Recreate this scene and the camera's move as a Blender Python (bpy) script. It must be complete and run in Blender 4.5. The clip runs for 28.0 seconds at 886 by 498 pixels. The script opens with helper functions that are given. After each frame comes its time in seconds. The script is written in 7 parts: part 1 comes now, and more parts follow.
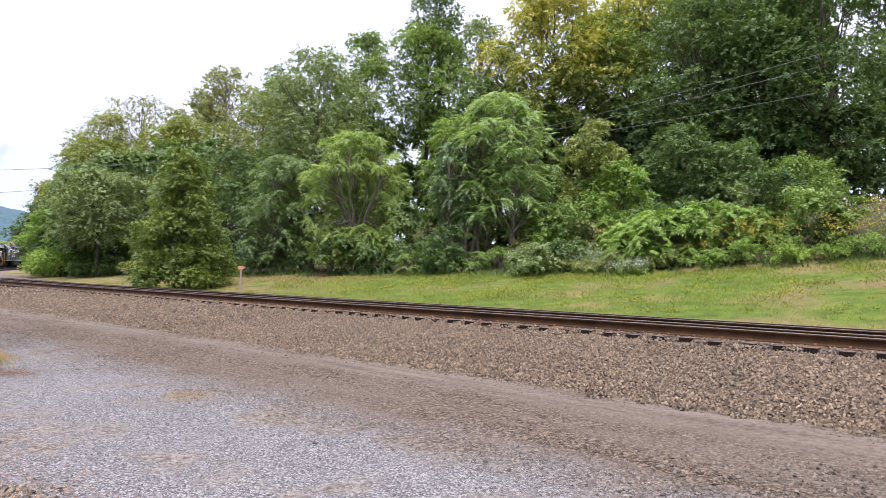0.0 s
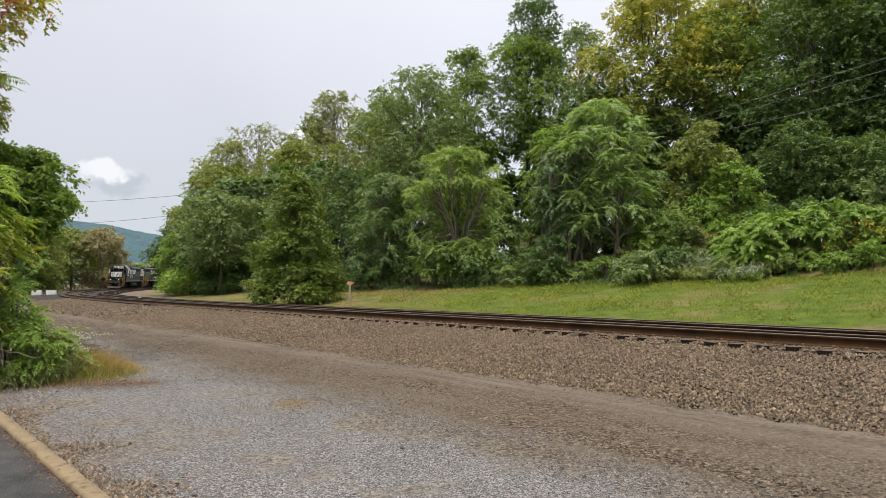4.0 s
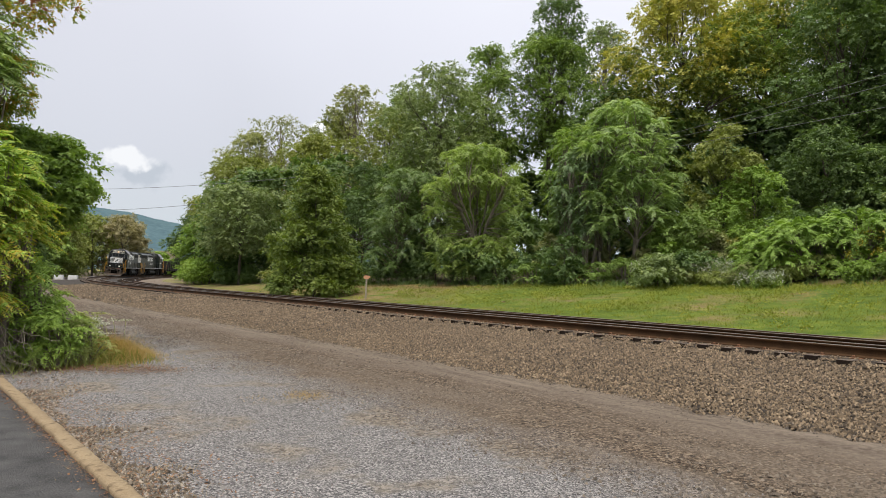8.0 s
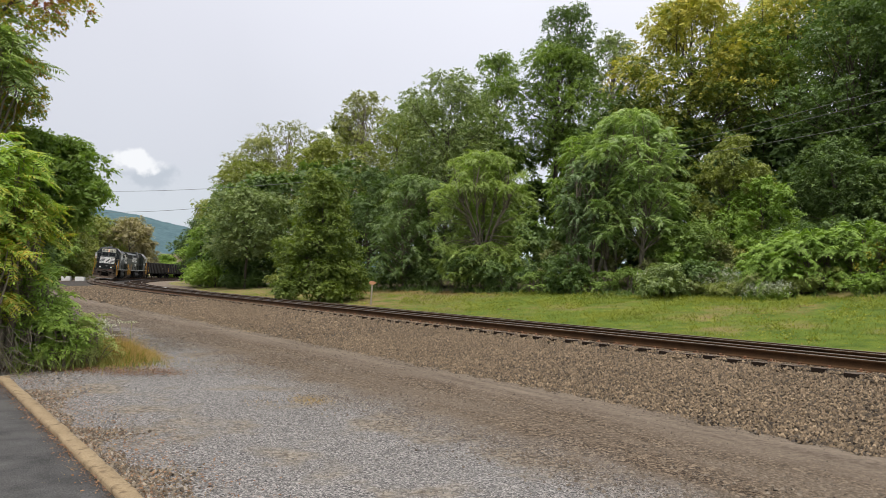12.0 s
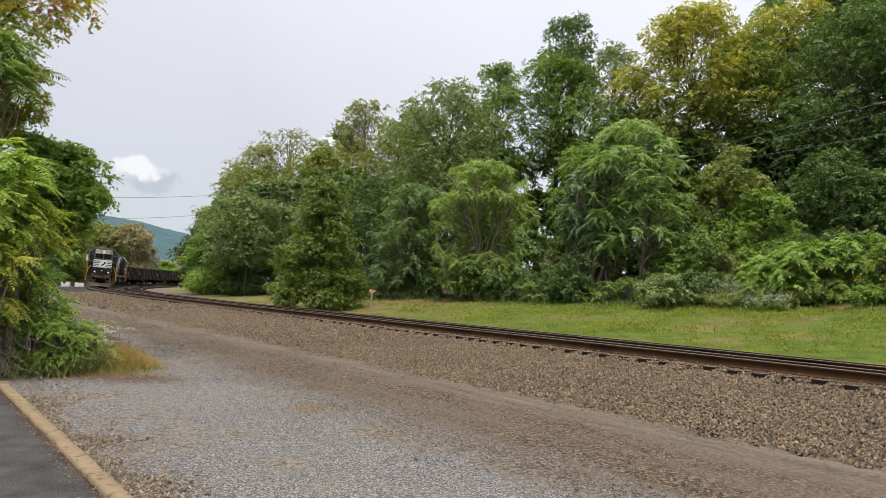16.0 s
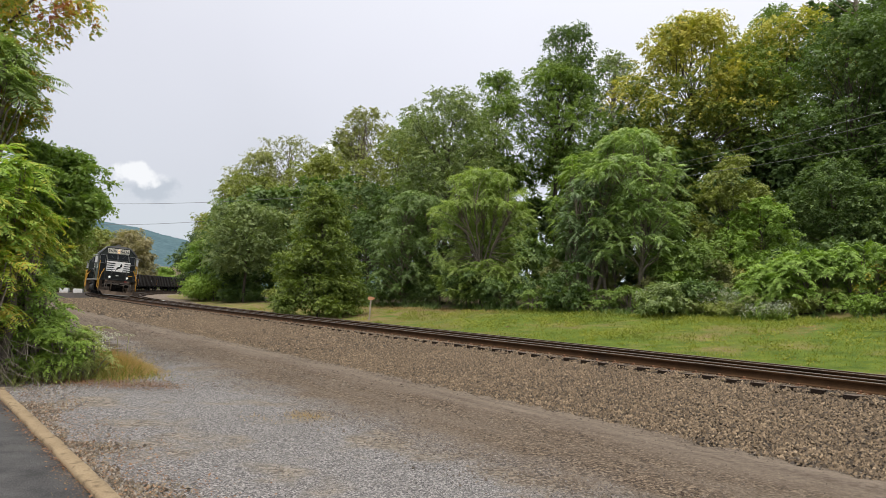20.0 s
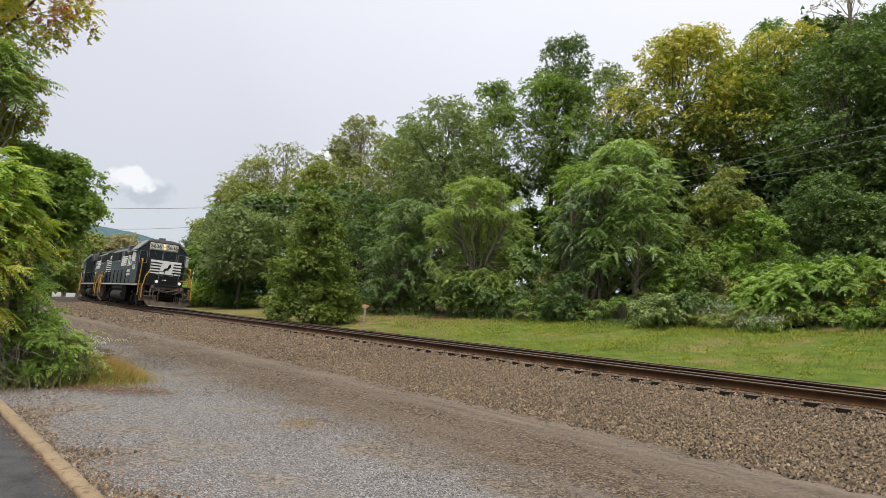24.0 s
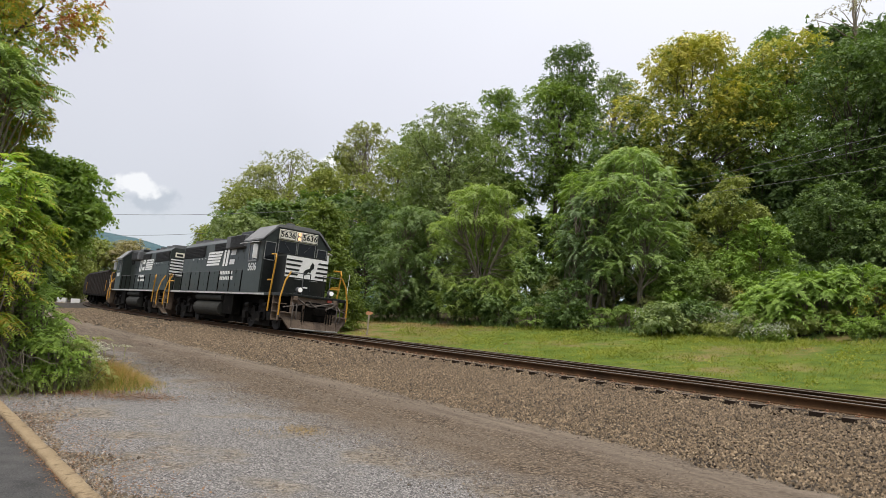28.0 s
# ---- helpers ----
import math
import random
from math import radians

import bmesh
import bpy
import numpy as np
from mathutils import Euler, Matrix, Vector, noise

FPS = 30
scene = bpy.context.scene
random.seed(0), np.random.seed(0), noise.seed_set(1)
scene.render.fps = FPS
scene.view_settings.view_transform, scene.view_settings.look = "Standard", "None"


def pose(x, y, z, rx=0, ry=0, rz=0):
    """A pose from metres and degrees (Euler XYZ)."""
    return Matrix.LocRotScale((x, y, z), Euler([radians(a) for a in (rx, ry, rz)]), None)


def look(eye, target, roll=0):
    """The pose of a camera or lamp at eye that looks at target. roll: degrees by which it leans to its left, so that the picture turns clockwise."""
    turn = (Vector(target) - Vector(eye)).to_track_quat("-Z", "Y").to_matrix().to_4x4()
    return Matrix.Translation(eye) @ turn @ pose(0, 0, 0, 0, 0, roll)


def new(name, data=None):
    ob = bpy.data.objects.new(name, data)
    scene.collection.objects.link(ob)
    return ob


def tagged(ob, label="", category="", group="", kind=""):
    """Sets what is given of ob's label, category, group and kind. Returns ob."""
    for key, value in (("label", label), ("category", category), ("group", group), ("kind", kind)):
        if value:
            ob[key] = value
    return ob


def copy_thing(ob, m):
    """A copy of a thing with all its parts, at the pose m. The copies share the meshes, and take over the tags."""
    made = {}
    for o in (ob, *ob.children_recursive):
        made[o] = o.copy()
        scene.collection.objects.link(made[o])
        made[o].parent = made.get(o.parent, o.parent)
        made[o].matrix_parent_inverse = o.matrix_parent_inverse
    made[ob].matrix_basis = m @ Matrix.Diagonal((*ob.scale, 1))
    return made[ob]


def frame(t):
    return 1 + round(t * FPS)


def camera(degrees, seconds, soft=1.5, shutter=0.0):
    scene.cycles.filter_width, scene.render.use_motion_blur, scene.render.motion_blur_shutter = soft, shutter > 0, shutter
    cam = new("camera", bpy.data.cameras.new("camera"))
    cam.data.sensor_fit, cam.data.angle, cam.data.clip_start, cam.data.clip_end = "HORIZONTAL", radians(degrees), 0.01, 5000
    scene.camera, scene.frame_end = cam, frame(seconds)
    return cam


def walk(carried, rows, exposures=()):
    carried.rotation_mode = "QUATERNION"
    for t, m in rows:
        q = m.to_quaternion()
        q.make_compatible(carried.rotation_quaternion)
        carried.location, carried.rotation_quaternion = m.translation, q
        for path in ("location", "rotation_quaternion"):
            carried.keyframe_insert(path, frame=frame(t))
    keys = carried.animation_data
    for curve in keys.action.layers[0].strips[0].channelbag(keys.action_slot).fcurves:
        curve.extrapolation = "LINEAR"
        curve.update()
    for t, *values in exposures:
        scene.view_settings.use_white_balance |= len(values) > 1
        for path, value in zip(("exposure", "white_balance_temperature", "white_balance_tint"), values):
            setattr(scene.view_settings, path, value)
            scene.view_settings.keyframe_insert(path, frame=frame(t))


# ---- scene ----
# ---- the camera and its walk ----
CAMERA_ROWS = [
    (0.0, -0.243, 0.317, 1.602, 91.22, -0.29, -11.07),
    (0.5, -0.171, 0.183, 1.621, 92.20, -0.92, -7.72),
    (1.0, -0.104, 0.134, 1.629, 91.77, -0.82, -4.84),
    (1.5, -0.142, 0.085, 1.614, 91.04, -0.97, -5.04),
    (2.0, -0.007, 0.005, 1.623, 91.32, -0.04, -3.23),
    (2.5, 0.004, 0.002, 1.624, 91.64, 0.18, -2.04),
    (3.0, -0.004, 0.000, 1.619, 91.86, 1.01, -2.53),
    (3.5, 0.007, -0.002, 1.617, 91.97, 1.01, -2.16),
    (4.0, 0.005, -0.000, 1.618, 92.27, 1.10, -2.02),
    (4.5, 0.002, 0.001, 1.621, 92.54, -0.52, -0.85),
    (6.5, 0.005, -0.002, 1.618, 92.71, 0.80, -1.41),
    (7.0, 0.006, -0.002, 1.619, 92.66, 0.16, -3.38),
    (7.5, 0.006, -0.002, 1.619, 92.29, 0.21, -2.27),
    (8.0, 0.005, -0.001, 1.619, 91.99, -0.63, -0.64),
    (8.5, 0.006, 0.000, 1.618, 92.10, -0.75, -0.54),
    (9.0, 0.004, -0.001, 1.618, 92.01, -1.07, 0.07),
    (9.5, 0.004, 0.000, 1.620, 92.10, -0.60, 0.29),
    (10.0, 0.002, -0.001, 1.618, 92.25, -0.68, 0.68),
    (10.5, 0.005, -0.003, 1.618, 92.35, -0.96, -0.95),
    (11.0, 0.003, -0.001, 1.617, 92.34, -0.90, -0.95),
    (11.5, 0.003, -0.001, 1.616, 92.44, -1.24, -0.61),
    (12.0, 0.001, -0.001, 1.618, 92.55, -1.46, -0.17),
    (12.5, 0.002, -0.001, 1.616, 92.71, -1.50, -0.32),
    (14.5, -0.000, 0.000, 1.620, 92.94, -1.58, 0.00),
    (15.0, 0.001, -0.001, 1.619, 93.04, -1.70, -0.01),
    (15.5, 0.001, -0.001, 1.617, 93.14, -1.97, -0.23),
    (16.0, -0.001, 0.001, 1.619, 93.28, -1.90, -0.18),
    (16.5, 0.001, 0.000, 1.619, 93.42, -1.99, -0.19),
    (17.0, 0.000, 0.000, 1.619, 93.57, -2.06, -0.13),
    (17.5, -0.001, 0.001, 1.620, 93.72, -2.06, -0.21),
    (18.0, -0.000, -0.001, 1.618, 93.83, -2.16, -0.14),
    (18.5, -0.000, -0.001, 1.618, 93.88, -2.24, -0.18),
    (19.0, -0.001, 0.001, 1.620, 93.93, -2.29, -0.18),
    (19.5, 0.000, -0.000, 1.620, 93.92, -2.21, -0.33),
    (20.0, -0.000, -0.000, 1.620, 93.92, -2.15, -0.27),
    (20.5, -0.002, 0.001, 1.620, 93.91, -2.31, -0.18),
    (21.0, -0.003, 0.003, 1.624, 94.15, -2.68, -0.00),
    (21.5, -0.003, 0.002, 1.621, 94.31, -2.53, -0.38),
    (23.5, -0.003, 0.002, 1.621, 94.59, -2.80, -0.61),
    (24.0, -0.002, 0.001, 1.620, 94.66, -2.82, -0.73),
    (24.5, -0.003, 0.001, 1.621, 94.68, -3.08, -0.51),
    (25.0, -0.002, 0.003, 1.620, 94.75, -3.05, -0.37),
    (25.5, -0.004, 0.002, 1.621, 94.92, -3.06, -0.32),
    (26.0, -0.005, 0.001, 1.619, 95.06, -3.15, -0.15),
    (26.5, -0.005, 0.001, 1.619, 95.20, -3.14, -0.49),
    (27.0, -0.005, 0.002, 1.622, 95.29, -3.12, -0.48),
    (27.5, -0.003, 0.000, 1.620, 95.38, -3.11, -0.62),
    (28.0, -0.002, -0.001, 1.618, 95.26, -3.07, -0.41),
]
EXPOSURE = [(0.0, 0.70, 5850, 22), (0.2, 0.60, 5950, 20), (0.4, 0.36, 6150, 15), (0.7, 0.19, 6300, 10), (1.0, 0.15, 6350, 10), (1.6, 0.12, 6500, 10), (28.0, 0.12, 6500, 10)]
cam = camera(66.0, 28.0, 0.85)
walk(cam, [(t, pose(x, y, z, rx, ry, rz)) for t, x, y, z, rx, ry, rz in CAMERA_ROWS], EXPOSURE)

# ---- world and sun: a bright overcast afternoon ----
world = bpy.data.worlds.new("overcast_sky")
scene.world = world
world.use_nodes = True
SUN_EL, SUN_AZ = 75.0, 194.6


def build_world():
    nt = world.node_tree
    nt.nodes.clear()
    N, L = nt.nodes.new, nt.links.new
    out = N("ShaderNodeOutputWorld")
    sky = N("ShaderNodeTexSky")
    sky.sky_type, sky.sun_disc = "NISHITA", False
    sky.sun_elevation, sky.sun_rotation = radians(SUN_EL), radians(SUN_AZ)
    b1 = N("ShaderNodeBackground")
    b1.inputs["Strength"].default_value = 0.08
    L(sky.outputs[0], b1.inputs["Color"])
    co = N("ShaderNodeTexCoord")
    sep = N("ShaderNodeSeparateXYZ")
    L(co.outputs["Generated"], sep.inputs[0])
    grad = N("ShaderNodeValToRGB")
    e = grad.color_ramp.elements
    e[0].position, e[0].color = 0.0, (0.56, 0.62, 0.66, 1)
    e[1].position, e[1].color = 0.75, (0.92, 0.93, 0.96, 1)
    m = e.new(0.16)
    m.color = (0.62, 0.64, 0.70, 1)
    m = e.new(0.34)
    m.color = (0.70, 0.71, 0.78, 1)
    L(sep.outputs["Z"], grad.inputs["Fac"])
    # slow grey structure in the cloud deck
    nz = N("ShaderNodeTexNoise")
    nz.inputs["Scale"].default_value, nz.inputs["Detail"].default_value = 2.2, 3.0
    L(co.outputs["Generated"], nz.inputs["Vector"])
    mr = N("ShaderNodeMapRange")
    mr.inputs["To Min"].default_value, mr.inputs["To Max"].default_value = 0.93, 1.08
    L(nz.outputs["Fac"], mr.inputs["Value"])
    mul = N("ShaderNodeMix")
    mul.data_type, mul.blend_type = "RGBA", "MULTIPLY"
    mul.inputs["Factor"].default_value = 1.0
    L(grad.outputs["Color"], mul.inputs["A"])
    L(mr.outputs["Result"], mul.inputs["B"])
    # brighter sky towards the east of the valley
    dot = N("ShaderNodeVectorMath")
    dot.operation = "DOT_PRODUCT"
    dot.inputs[1].default_value = Vector((0.45, 0.8, 0.35)).normalized()
    L(co.outputs["Generated"], dot.inputs[0])
    mr2 = N("ShaderNodeMapRange")
    mr2.inputs["From Min"].default_value, mr2.inputs["From Max"].default_value = 0.72, 1.0
    mr2.inputs["To Min"].default_value, mr2.inputs["To Max"].default_value = 1.0, 1.18
    L(dot.outputs["Value"], mr2.inputs["Value"])
    mul2 = N("ShaderNodeMix")
    mul2.data_type, mul2.blend_type = "RGBA", "MULTIPLY"
    mul2.inputs["Factor"].default_value = 1.0
    L(mul.outputs["Result"], mul2.inputs["A"])
    L(mr2.outputs["Result"], mul2.inputs["B"])
    col = mul2.outputs["Result"]

    def puff(direction, size, squash, colour, col, shift, crisp=0.55):
        # one small cumulus: a soft noisy patch round a direction
        d = Vector(direction).normalized()
        sub = N("ShaderNodeVectorMath")
        sub.operation = "SUBTRACT"
        sub.inputs[1].default_value = d
        L(co.outputs["Generated"], sub.inputs[0])
        sc = N("ShaderNodeVectorMath")
        sc.operation = "MULTIPLY"
        sc.inputs[1].default_value = (1 / size, 1 / size, squash / size)
        L(sub.outputs[0], sc.inputs[0])
        ln = N("ShaderNodeVectorMath")
        ln.operation = "LENGTH"
        L(sc.outputs[0], ln.inputs[0])
        n2 = N("ShaderNodeTexNoise")
        n2.inputs["Scale"].default_value, n2.inputs["Detail"].default_value = 38.0, 6.0
        L(co.outputs["Generated"], n2.inputs["Vector"])
        ad = N("ShaderNodeMath")
        ad.operation = "MULTIPLY_ADD"
        ad.inputs[1].default_value, ad.inputs[2].default_value = 1.9, shift
        L(n2.outputs["Fac"], ad.inputs[0])
        sm = N("ShaderNodeMath")
        sm.operation = "ADD"
        L(ln.outputs["Value"], sm.inputs[0])
        L(ad.outputs[0], sm.inputs[1])
        r = N("ShaderNodeMapRange")
        r.interpolation_type = "SMOOTHSTEP"
        r.inputs["From Min"].default_value, r.inputs["From Max"].default_value = 1.05, crisp
        L(sm.outputs[0], r.inputs["Value"])
        mx = N("ShaderNodeMix")
        mx.data_type = "RGBA"
        L(r.outputs["Result"], mx.inputs["Factor"])
        L(col, mx.inputs["A"])
        mx.inputs["B"].default_value = (*colour, 1)
        return mx.outputs["Result"]

    col = puff((-0.430, 0.992, 0.139), 0.050, 2.2, (0.50, 0.54, 0.60), col, -0.78)
    col = puff((-0.446, 0.992, 0.162), 0.037, 1.65, (0.85, 0.86, 0.88), col, -0.80, 0.60)
    col = puff((-0.175, 1.0, 0.212), 0.016, 1.4, (0.90, 0.91, 0.93), col, -0.80)
    b2 = N("ShaderNodeBackground")
    b2.inputs["Strength"].default_value = 1.06
    L(col, b2.inputs["Color"])
    mix = N("ShaderNodeMixShader")
    mix.inputs["Fac"].default_value = 0.93
    L(b1.outputs[0], mix.inputs[1])
    L(b2.outputs[0], mix.inputs[2])
    L(mix.outputs[0], out.inputs["Surface"])


build_world()
sun = new("sun", bpy.data.lights.new("sun", "SUN"))
sun.data.energy, sun.data.angle, sun.data.color = 4.0, radians(36), (1.0, 0.93, 0.82)
sun.matrix_world = look((-6.5, -25.0, 96.6), (0, 0, 0))

# ---- materials ----


def material(name):
    m = bpy.data.materials.new(name)
    m.use_nodes = True
    nt = m.node_tree
    return m, nt, nt.nodes["Principled BSDF"], nt.nodes.new, nt.links.new


def ramp(N, stops):
    r = N("ShaderNodeValToRGB")
    e = r.color_ramp.elements
    while len(e) < len(stops):
        e.new(0.5)
    for k, (p, c) in zip(e, stops):
        k.position, k.color = p, (*c, 1)
    return r


def surface(name, dark, light, scale=3.0, rough=0.7, metal=0.0, bump=0.15, fine=40.0, spots=None, spot_scale=1.2, gloss=0.5):
    """A worn surface: colour mottled at two scales, fine relief, and stains of another colour."""
    m, nt, p, N, L = material(name)
    co = N("ShaderNodeTexCoord")
    n1, n2 = N("ShaderNodeTexNoise"), N("ShaderNodeTexNoise")
    n1.inputs["Scale"].default_value, n1.inputs["Detail"].default_value = scale, 6.0
    n2.inputs["Scale"].default_value, n2.inputs["Detail"].default_value = fine, 4.0
    L(co.outputs["Object"], n1.inputs["Vector"])
    L(co.outputs["Object"], n2.inputs["Vector"])
    av = N("ShaderNodeMath")
    av.operation = "MULTIPLY_ADD"
    av.inputs[1].default_value = 0.5
    L(n2.outputs["Fac"], av.inputs[0])
    hf = N("ShaderNodeMath")
    hf.operation = "MULTIPLY"
    hf.inputs[1].default_value = 0.5
    L(n1.outputs["Fac"], hf.inputs[0])
    L(hf.outputs[0], av.inputs[2])
    r = ramp(N, [(0.32, dark), (0.68, light)])
    L(av.outputs[0], r.inputs["Fac"])
    col = r.outputs["Color"]
    if spots:
        n3 = N("ShaderNodeTexNoise")
        n3.inputs["Scale"].default_value, n3.inputs["Detail"].default_value = spot_scale, 5.0
        L(co.outputs["Object"], n3.inputs["Vector"])
        f = N("ShaderNodeMapRange")
        f.inputs["From Min"].default_value, f.inputs["From Max"].default_value = 0.54, 0.68
        L(n3.outputs["Fac"], f.inputs["Value"])
        mx = N("ShaderNodeMix")
        mx.data_type = "RGBA"
        L(f.outputs["Result"], mx.inputs["Factor"])
        L(col, mx.inputs["A"])
        mx.inputs["B"].default_value = (*spots, 1)
        col = mx.outputs["Result"]
    L(col, p.inputs["Base Color"])
    p.inputs["Roughness"].default_value, p.inputs["Metallic"].default_value = rough, metal
    p.inputs["Specular IOR Level"].default_value = gloss
    if bump:
        b = N("ShaderNodeBump")
        b.inputs["Strength"].default_value, b.inputs["Distance"].default_value = bump, 0.02
        L(n2.outputs["Fac"], b.inputs["Height"])
        L(b.outputs[0], p.inputs["Normal"])
    return m


def leaf_material(name, stops, glow=0.28, rough=0.65):
    """Leaves: every leaf its own shade of the ramp, drifting over the crown; light passes through them."""
    m, nt, p, N, L = material(name)
    g = N("ShaderNodeNewGeometry")
    co = N("ShaderNodeTexCoord")
    nz = N("ShaderNodeTexNoise")
    nz.inputs["Scale"].default_value, nz.inputs["Detail"].default_value = 0.45, 3.0
    L(co.outputs["Object"], nz.inputs["Vector"])
    a = N("ShaderNodeMath")
    a.operation = "MULTIPLY"
    a.inputs[1].default_value = 0.42
    L(g.outputs["Random Per Island"], a.inputs[0])
    b = N("ShaderNodeMath")
    b.operation = "MULTIPLY_ADD"
    b.inputs[1].default_value = 0.9
    L(nz.outputs["Fac"], b.inputs[0])
    L(a.outputs[0], b.inputs[2])
    o = N("ShaderNodeObjectInfo")
    c = N("ShaderNodeMath")
    c.operation = "MULTIPLY_ADD"
    c.inputs[1].default_value = 0.16
    L(o.outputs["Random"], c.inputs[0])
    L(b.outputs[0], c.inputs[2])
    c2 = N("ShaderNodeMath")
    c2.operation = "SUBTRACT"
    c2.inputs[1].default_value = 0.24
    L(c.outputs[0], c2.inputs[0])
    r = ramp(N, stops)
    L(c2.outputs[0], r.inputs["Fac"])
    L(r.outputs["Color"], p.inputs["Base Color"])
    p.inputs["Roughness"].default_value = rough
    t = N("ShaderNodeBsdfTranslucent")
    br = N("ShaderNodeMix")
    br.data_type, br.blend_type = "RGBA", "MULTIPLY"
    br.inputs["Factor"].default_value = 1.0
    br.inputs["B"].default_value = (1.5, 1.6, 0.7, 1)
    L(r.outputs["Color"], br.inputs["A"])
    L(br.outputs["Result"], t.inputs["Color"])
    mx = N("ShaderNodeMixShader")
    mx.inputs["Fac"].default_value = glow
    L(p.outputs[0], mx.inputs[1])
    L(t.outputs[0], mx.inputs[2])
    L(mx.outputs[0], nt.nodes["Material Output"].inputs["Surface"])
    return m


LEAF_DARK = leaf_material("leaf_dark", [(0.1, (0.04359, 0.08073, 0.02221)), (0.6, (0.1001, 0.1615, 0.04166)), (1.0, (0.1873, 0.2576, 0.06873))])
LEAF_MID = leaf_material("leaf_mid", [(0.1, (0.092, 0.1518, 0.02847)), (0.6, (0.1849, 0.2689, 0.05415)), (1.0, (0.2906, 0.3794, 0.08125))])
LEAF_BRIGHT = leaf_material("leaf_bright", [(0.1, (0.1043, 0.1777, 0.02658)), (0.6, (0.2087, 0.3207, 0.05234)), (1.0, (0.3246, 0.426, 0.08055))])
LEAF_CONE = leaf_material("leaf_cone", [(0.1, (0.06256, 0.1012, 0.01458)), (0.6, (0.1363, 0.1886, 0.02697)), (1.0, (0.2624, 0.3084, 0.04957))])
LEAF_WEED = leaf_material("leaf_weed", [(0.1, (0.1605, 0.198, 0.05175)), (0.6, (0.2812, 0.3187, 0.09075)), (1.0, (0.3885, 0.3952, 0.1695))])
LEAF_NEAR = leaf_material("leaf_near", [(0.1, (0.095, 0.165, 0.032)), (0.6, (0.215, 0.315, 0.066)), (1.0, (0.36, 0.45, 0.12))], 0.4)
LEAF_GREY = leaf_material("leaf_grey", [(0.1, (0.0992, 0.1411, 0.05173)), (0.6, (0.194, 0.2511, 0.09187)), (1.0, (0.3336, 0.3788, 0.1544))])
LEAF_OLIVE = leaf_material("leaf_olive", [(0.1, (0.1105, 0.1412, 0.03138)), (0.6, (0.2193, 0.2498, 0.05493)), (1.0, (0.3398, 0.3461, 0.08474))])
LEAF_BROWN = leaf_material("leaf_brown", [(0.1, (0.165, 0.1443, 0.07838)), (0.6, (0.2805, 0.2475, 0.1361)), (1.0, (0.3713, 0.33, 0.1898))])
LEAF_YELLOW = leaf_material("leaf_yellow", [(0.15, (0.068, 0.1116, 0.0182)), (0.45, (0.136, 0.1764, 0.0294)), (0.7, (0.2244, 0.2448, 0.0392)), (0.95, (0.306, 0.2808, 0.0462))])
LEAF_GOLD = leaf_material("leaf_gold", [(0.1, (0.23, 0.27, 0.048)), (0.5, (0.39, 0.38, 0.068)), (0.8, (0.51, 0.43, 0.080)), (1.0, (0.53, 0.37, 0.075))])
LEAF_YELLOWGREEN = leaf_material("leaf_yellowgreen", [(0.1, (0.08438, 0.135, 0.02812)), (0.55, (0.1613, 0.2315, 0.04781)), (0.85, (0.2906, 0.2804, 0.05344)), (1.0, (0.4312, 0.3234, 0.05906))])
LEAF_FROND = leaf_material("leaf_frond", [(0.1, (0.1204, 0.1893, 0.05995)), (0.6, (0.2478, 0.3457, 0.1076)), (1.0, (0.4592, 0.534, 0.2344))], 0.35, 0.42)
LEAF_FROND_BLUE = leaf_material("leaf_frond_blue", [(0.1, (0.075, 0.128, 0.056)), (0.6, (0.160, 0.235, 0.098)), (1.0, (0.320, 0.385, 0.200))], 0.3, 0.42)
LEAF_FROND_DARK = leaf_material("leaf_frond_dark", [(0.1, (0.06055, 0.106, 0.03051)), (0.6, (0.1363, 0.2067, 0.05595)), (1.0, (0.2724, 0.333, 0.1187))], 0.3, 0.42)
LEAF_VASE = leaf_material("leaf_vase", [(0.1, (0.1356, 0.1986, 0.04844)), (0.6, (0.2624, 0.3446, 0.0888)), (1.0, (0.4149, 0.4851, 0.159))], 0.4, 0.45)
LEAF_SUMAC = leaf_material("leaf_sumac", [(0.1, (0.09927, 0.172, 0.02569)), (0.6, (0.2115, 0.318, 0.04721)), (1.0, (0.3617, 0.4529, 0.07498))])
LEAF_NEARSUMAC = leaf_material("leaf_nearsumac", [(0.1, (0.13, 0.235, 0.038)), (0.50, (0.28, 0.40, 0.060)), (0.73, (0.47, 0.39, 0.070)), (0.93, (0.58, 0.27, 0.065))], 0.4)
LEAF_RUST = leaf_material("leaf_rust", [(0.26, (0.1648, 0.234, 0.04582)), (0.50, (0.3169, 0.3549, 0.07313)), (0.66, (0.5323, 0.3676, 0.07898)), (0.82, (0.5323, 0.1648, 0.07313))], 0.45)
LEAF_RED = leaf_material("leaf_red", [(0.1, (0.16, 0.10, 0.035)), (0.5, (0.30, 0.11, 0.045)), (1.0, (0.42, 0.17, 0.06))], 0.4)
GRASS = leaf_material("grass_blades", [(0.1, (0.07571, 0.1036, 0.01105)), (0.5, (0.1673, 0.2013, 0.02008)), (0.85, (0.2667, 0.2665, 0.03615)), (1.0, (0.3389, 0.2665, 0.07029))], 0.3)
STRAW = leaf_material("straw", [(0.1, (0.195, 0.1275, 0.045)), (0.6, (0.3, 0.2025, 0.0825)), (1.0, (0.375, 0.285, 0.135))], 0.25)
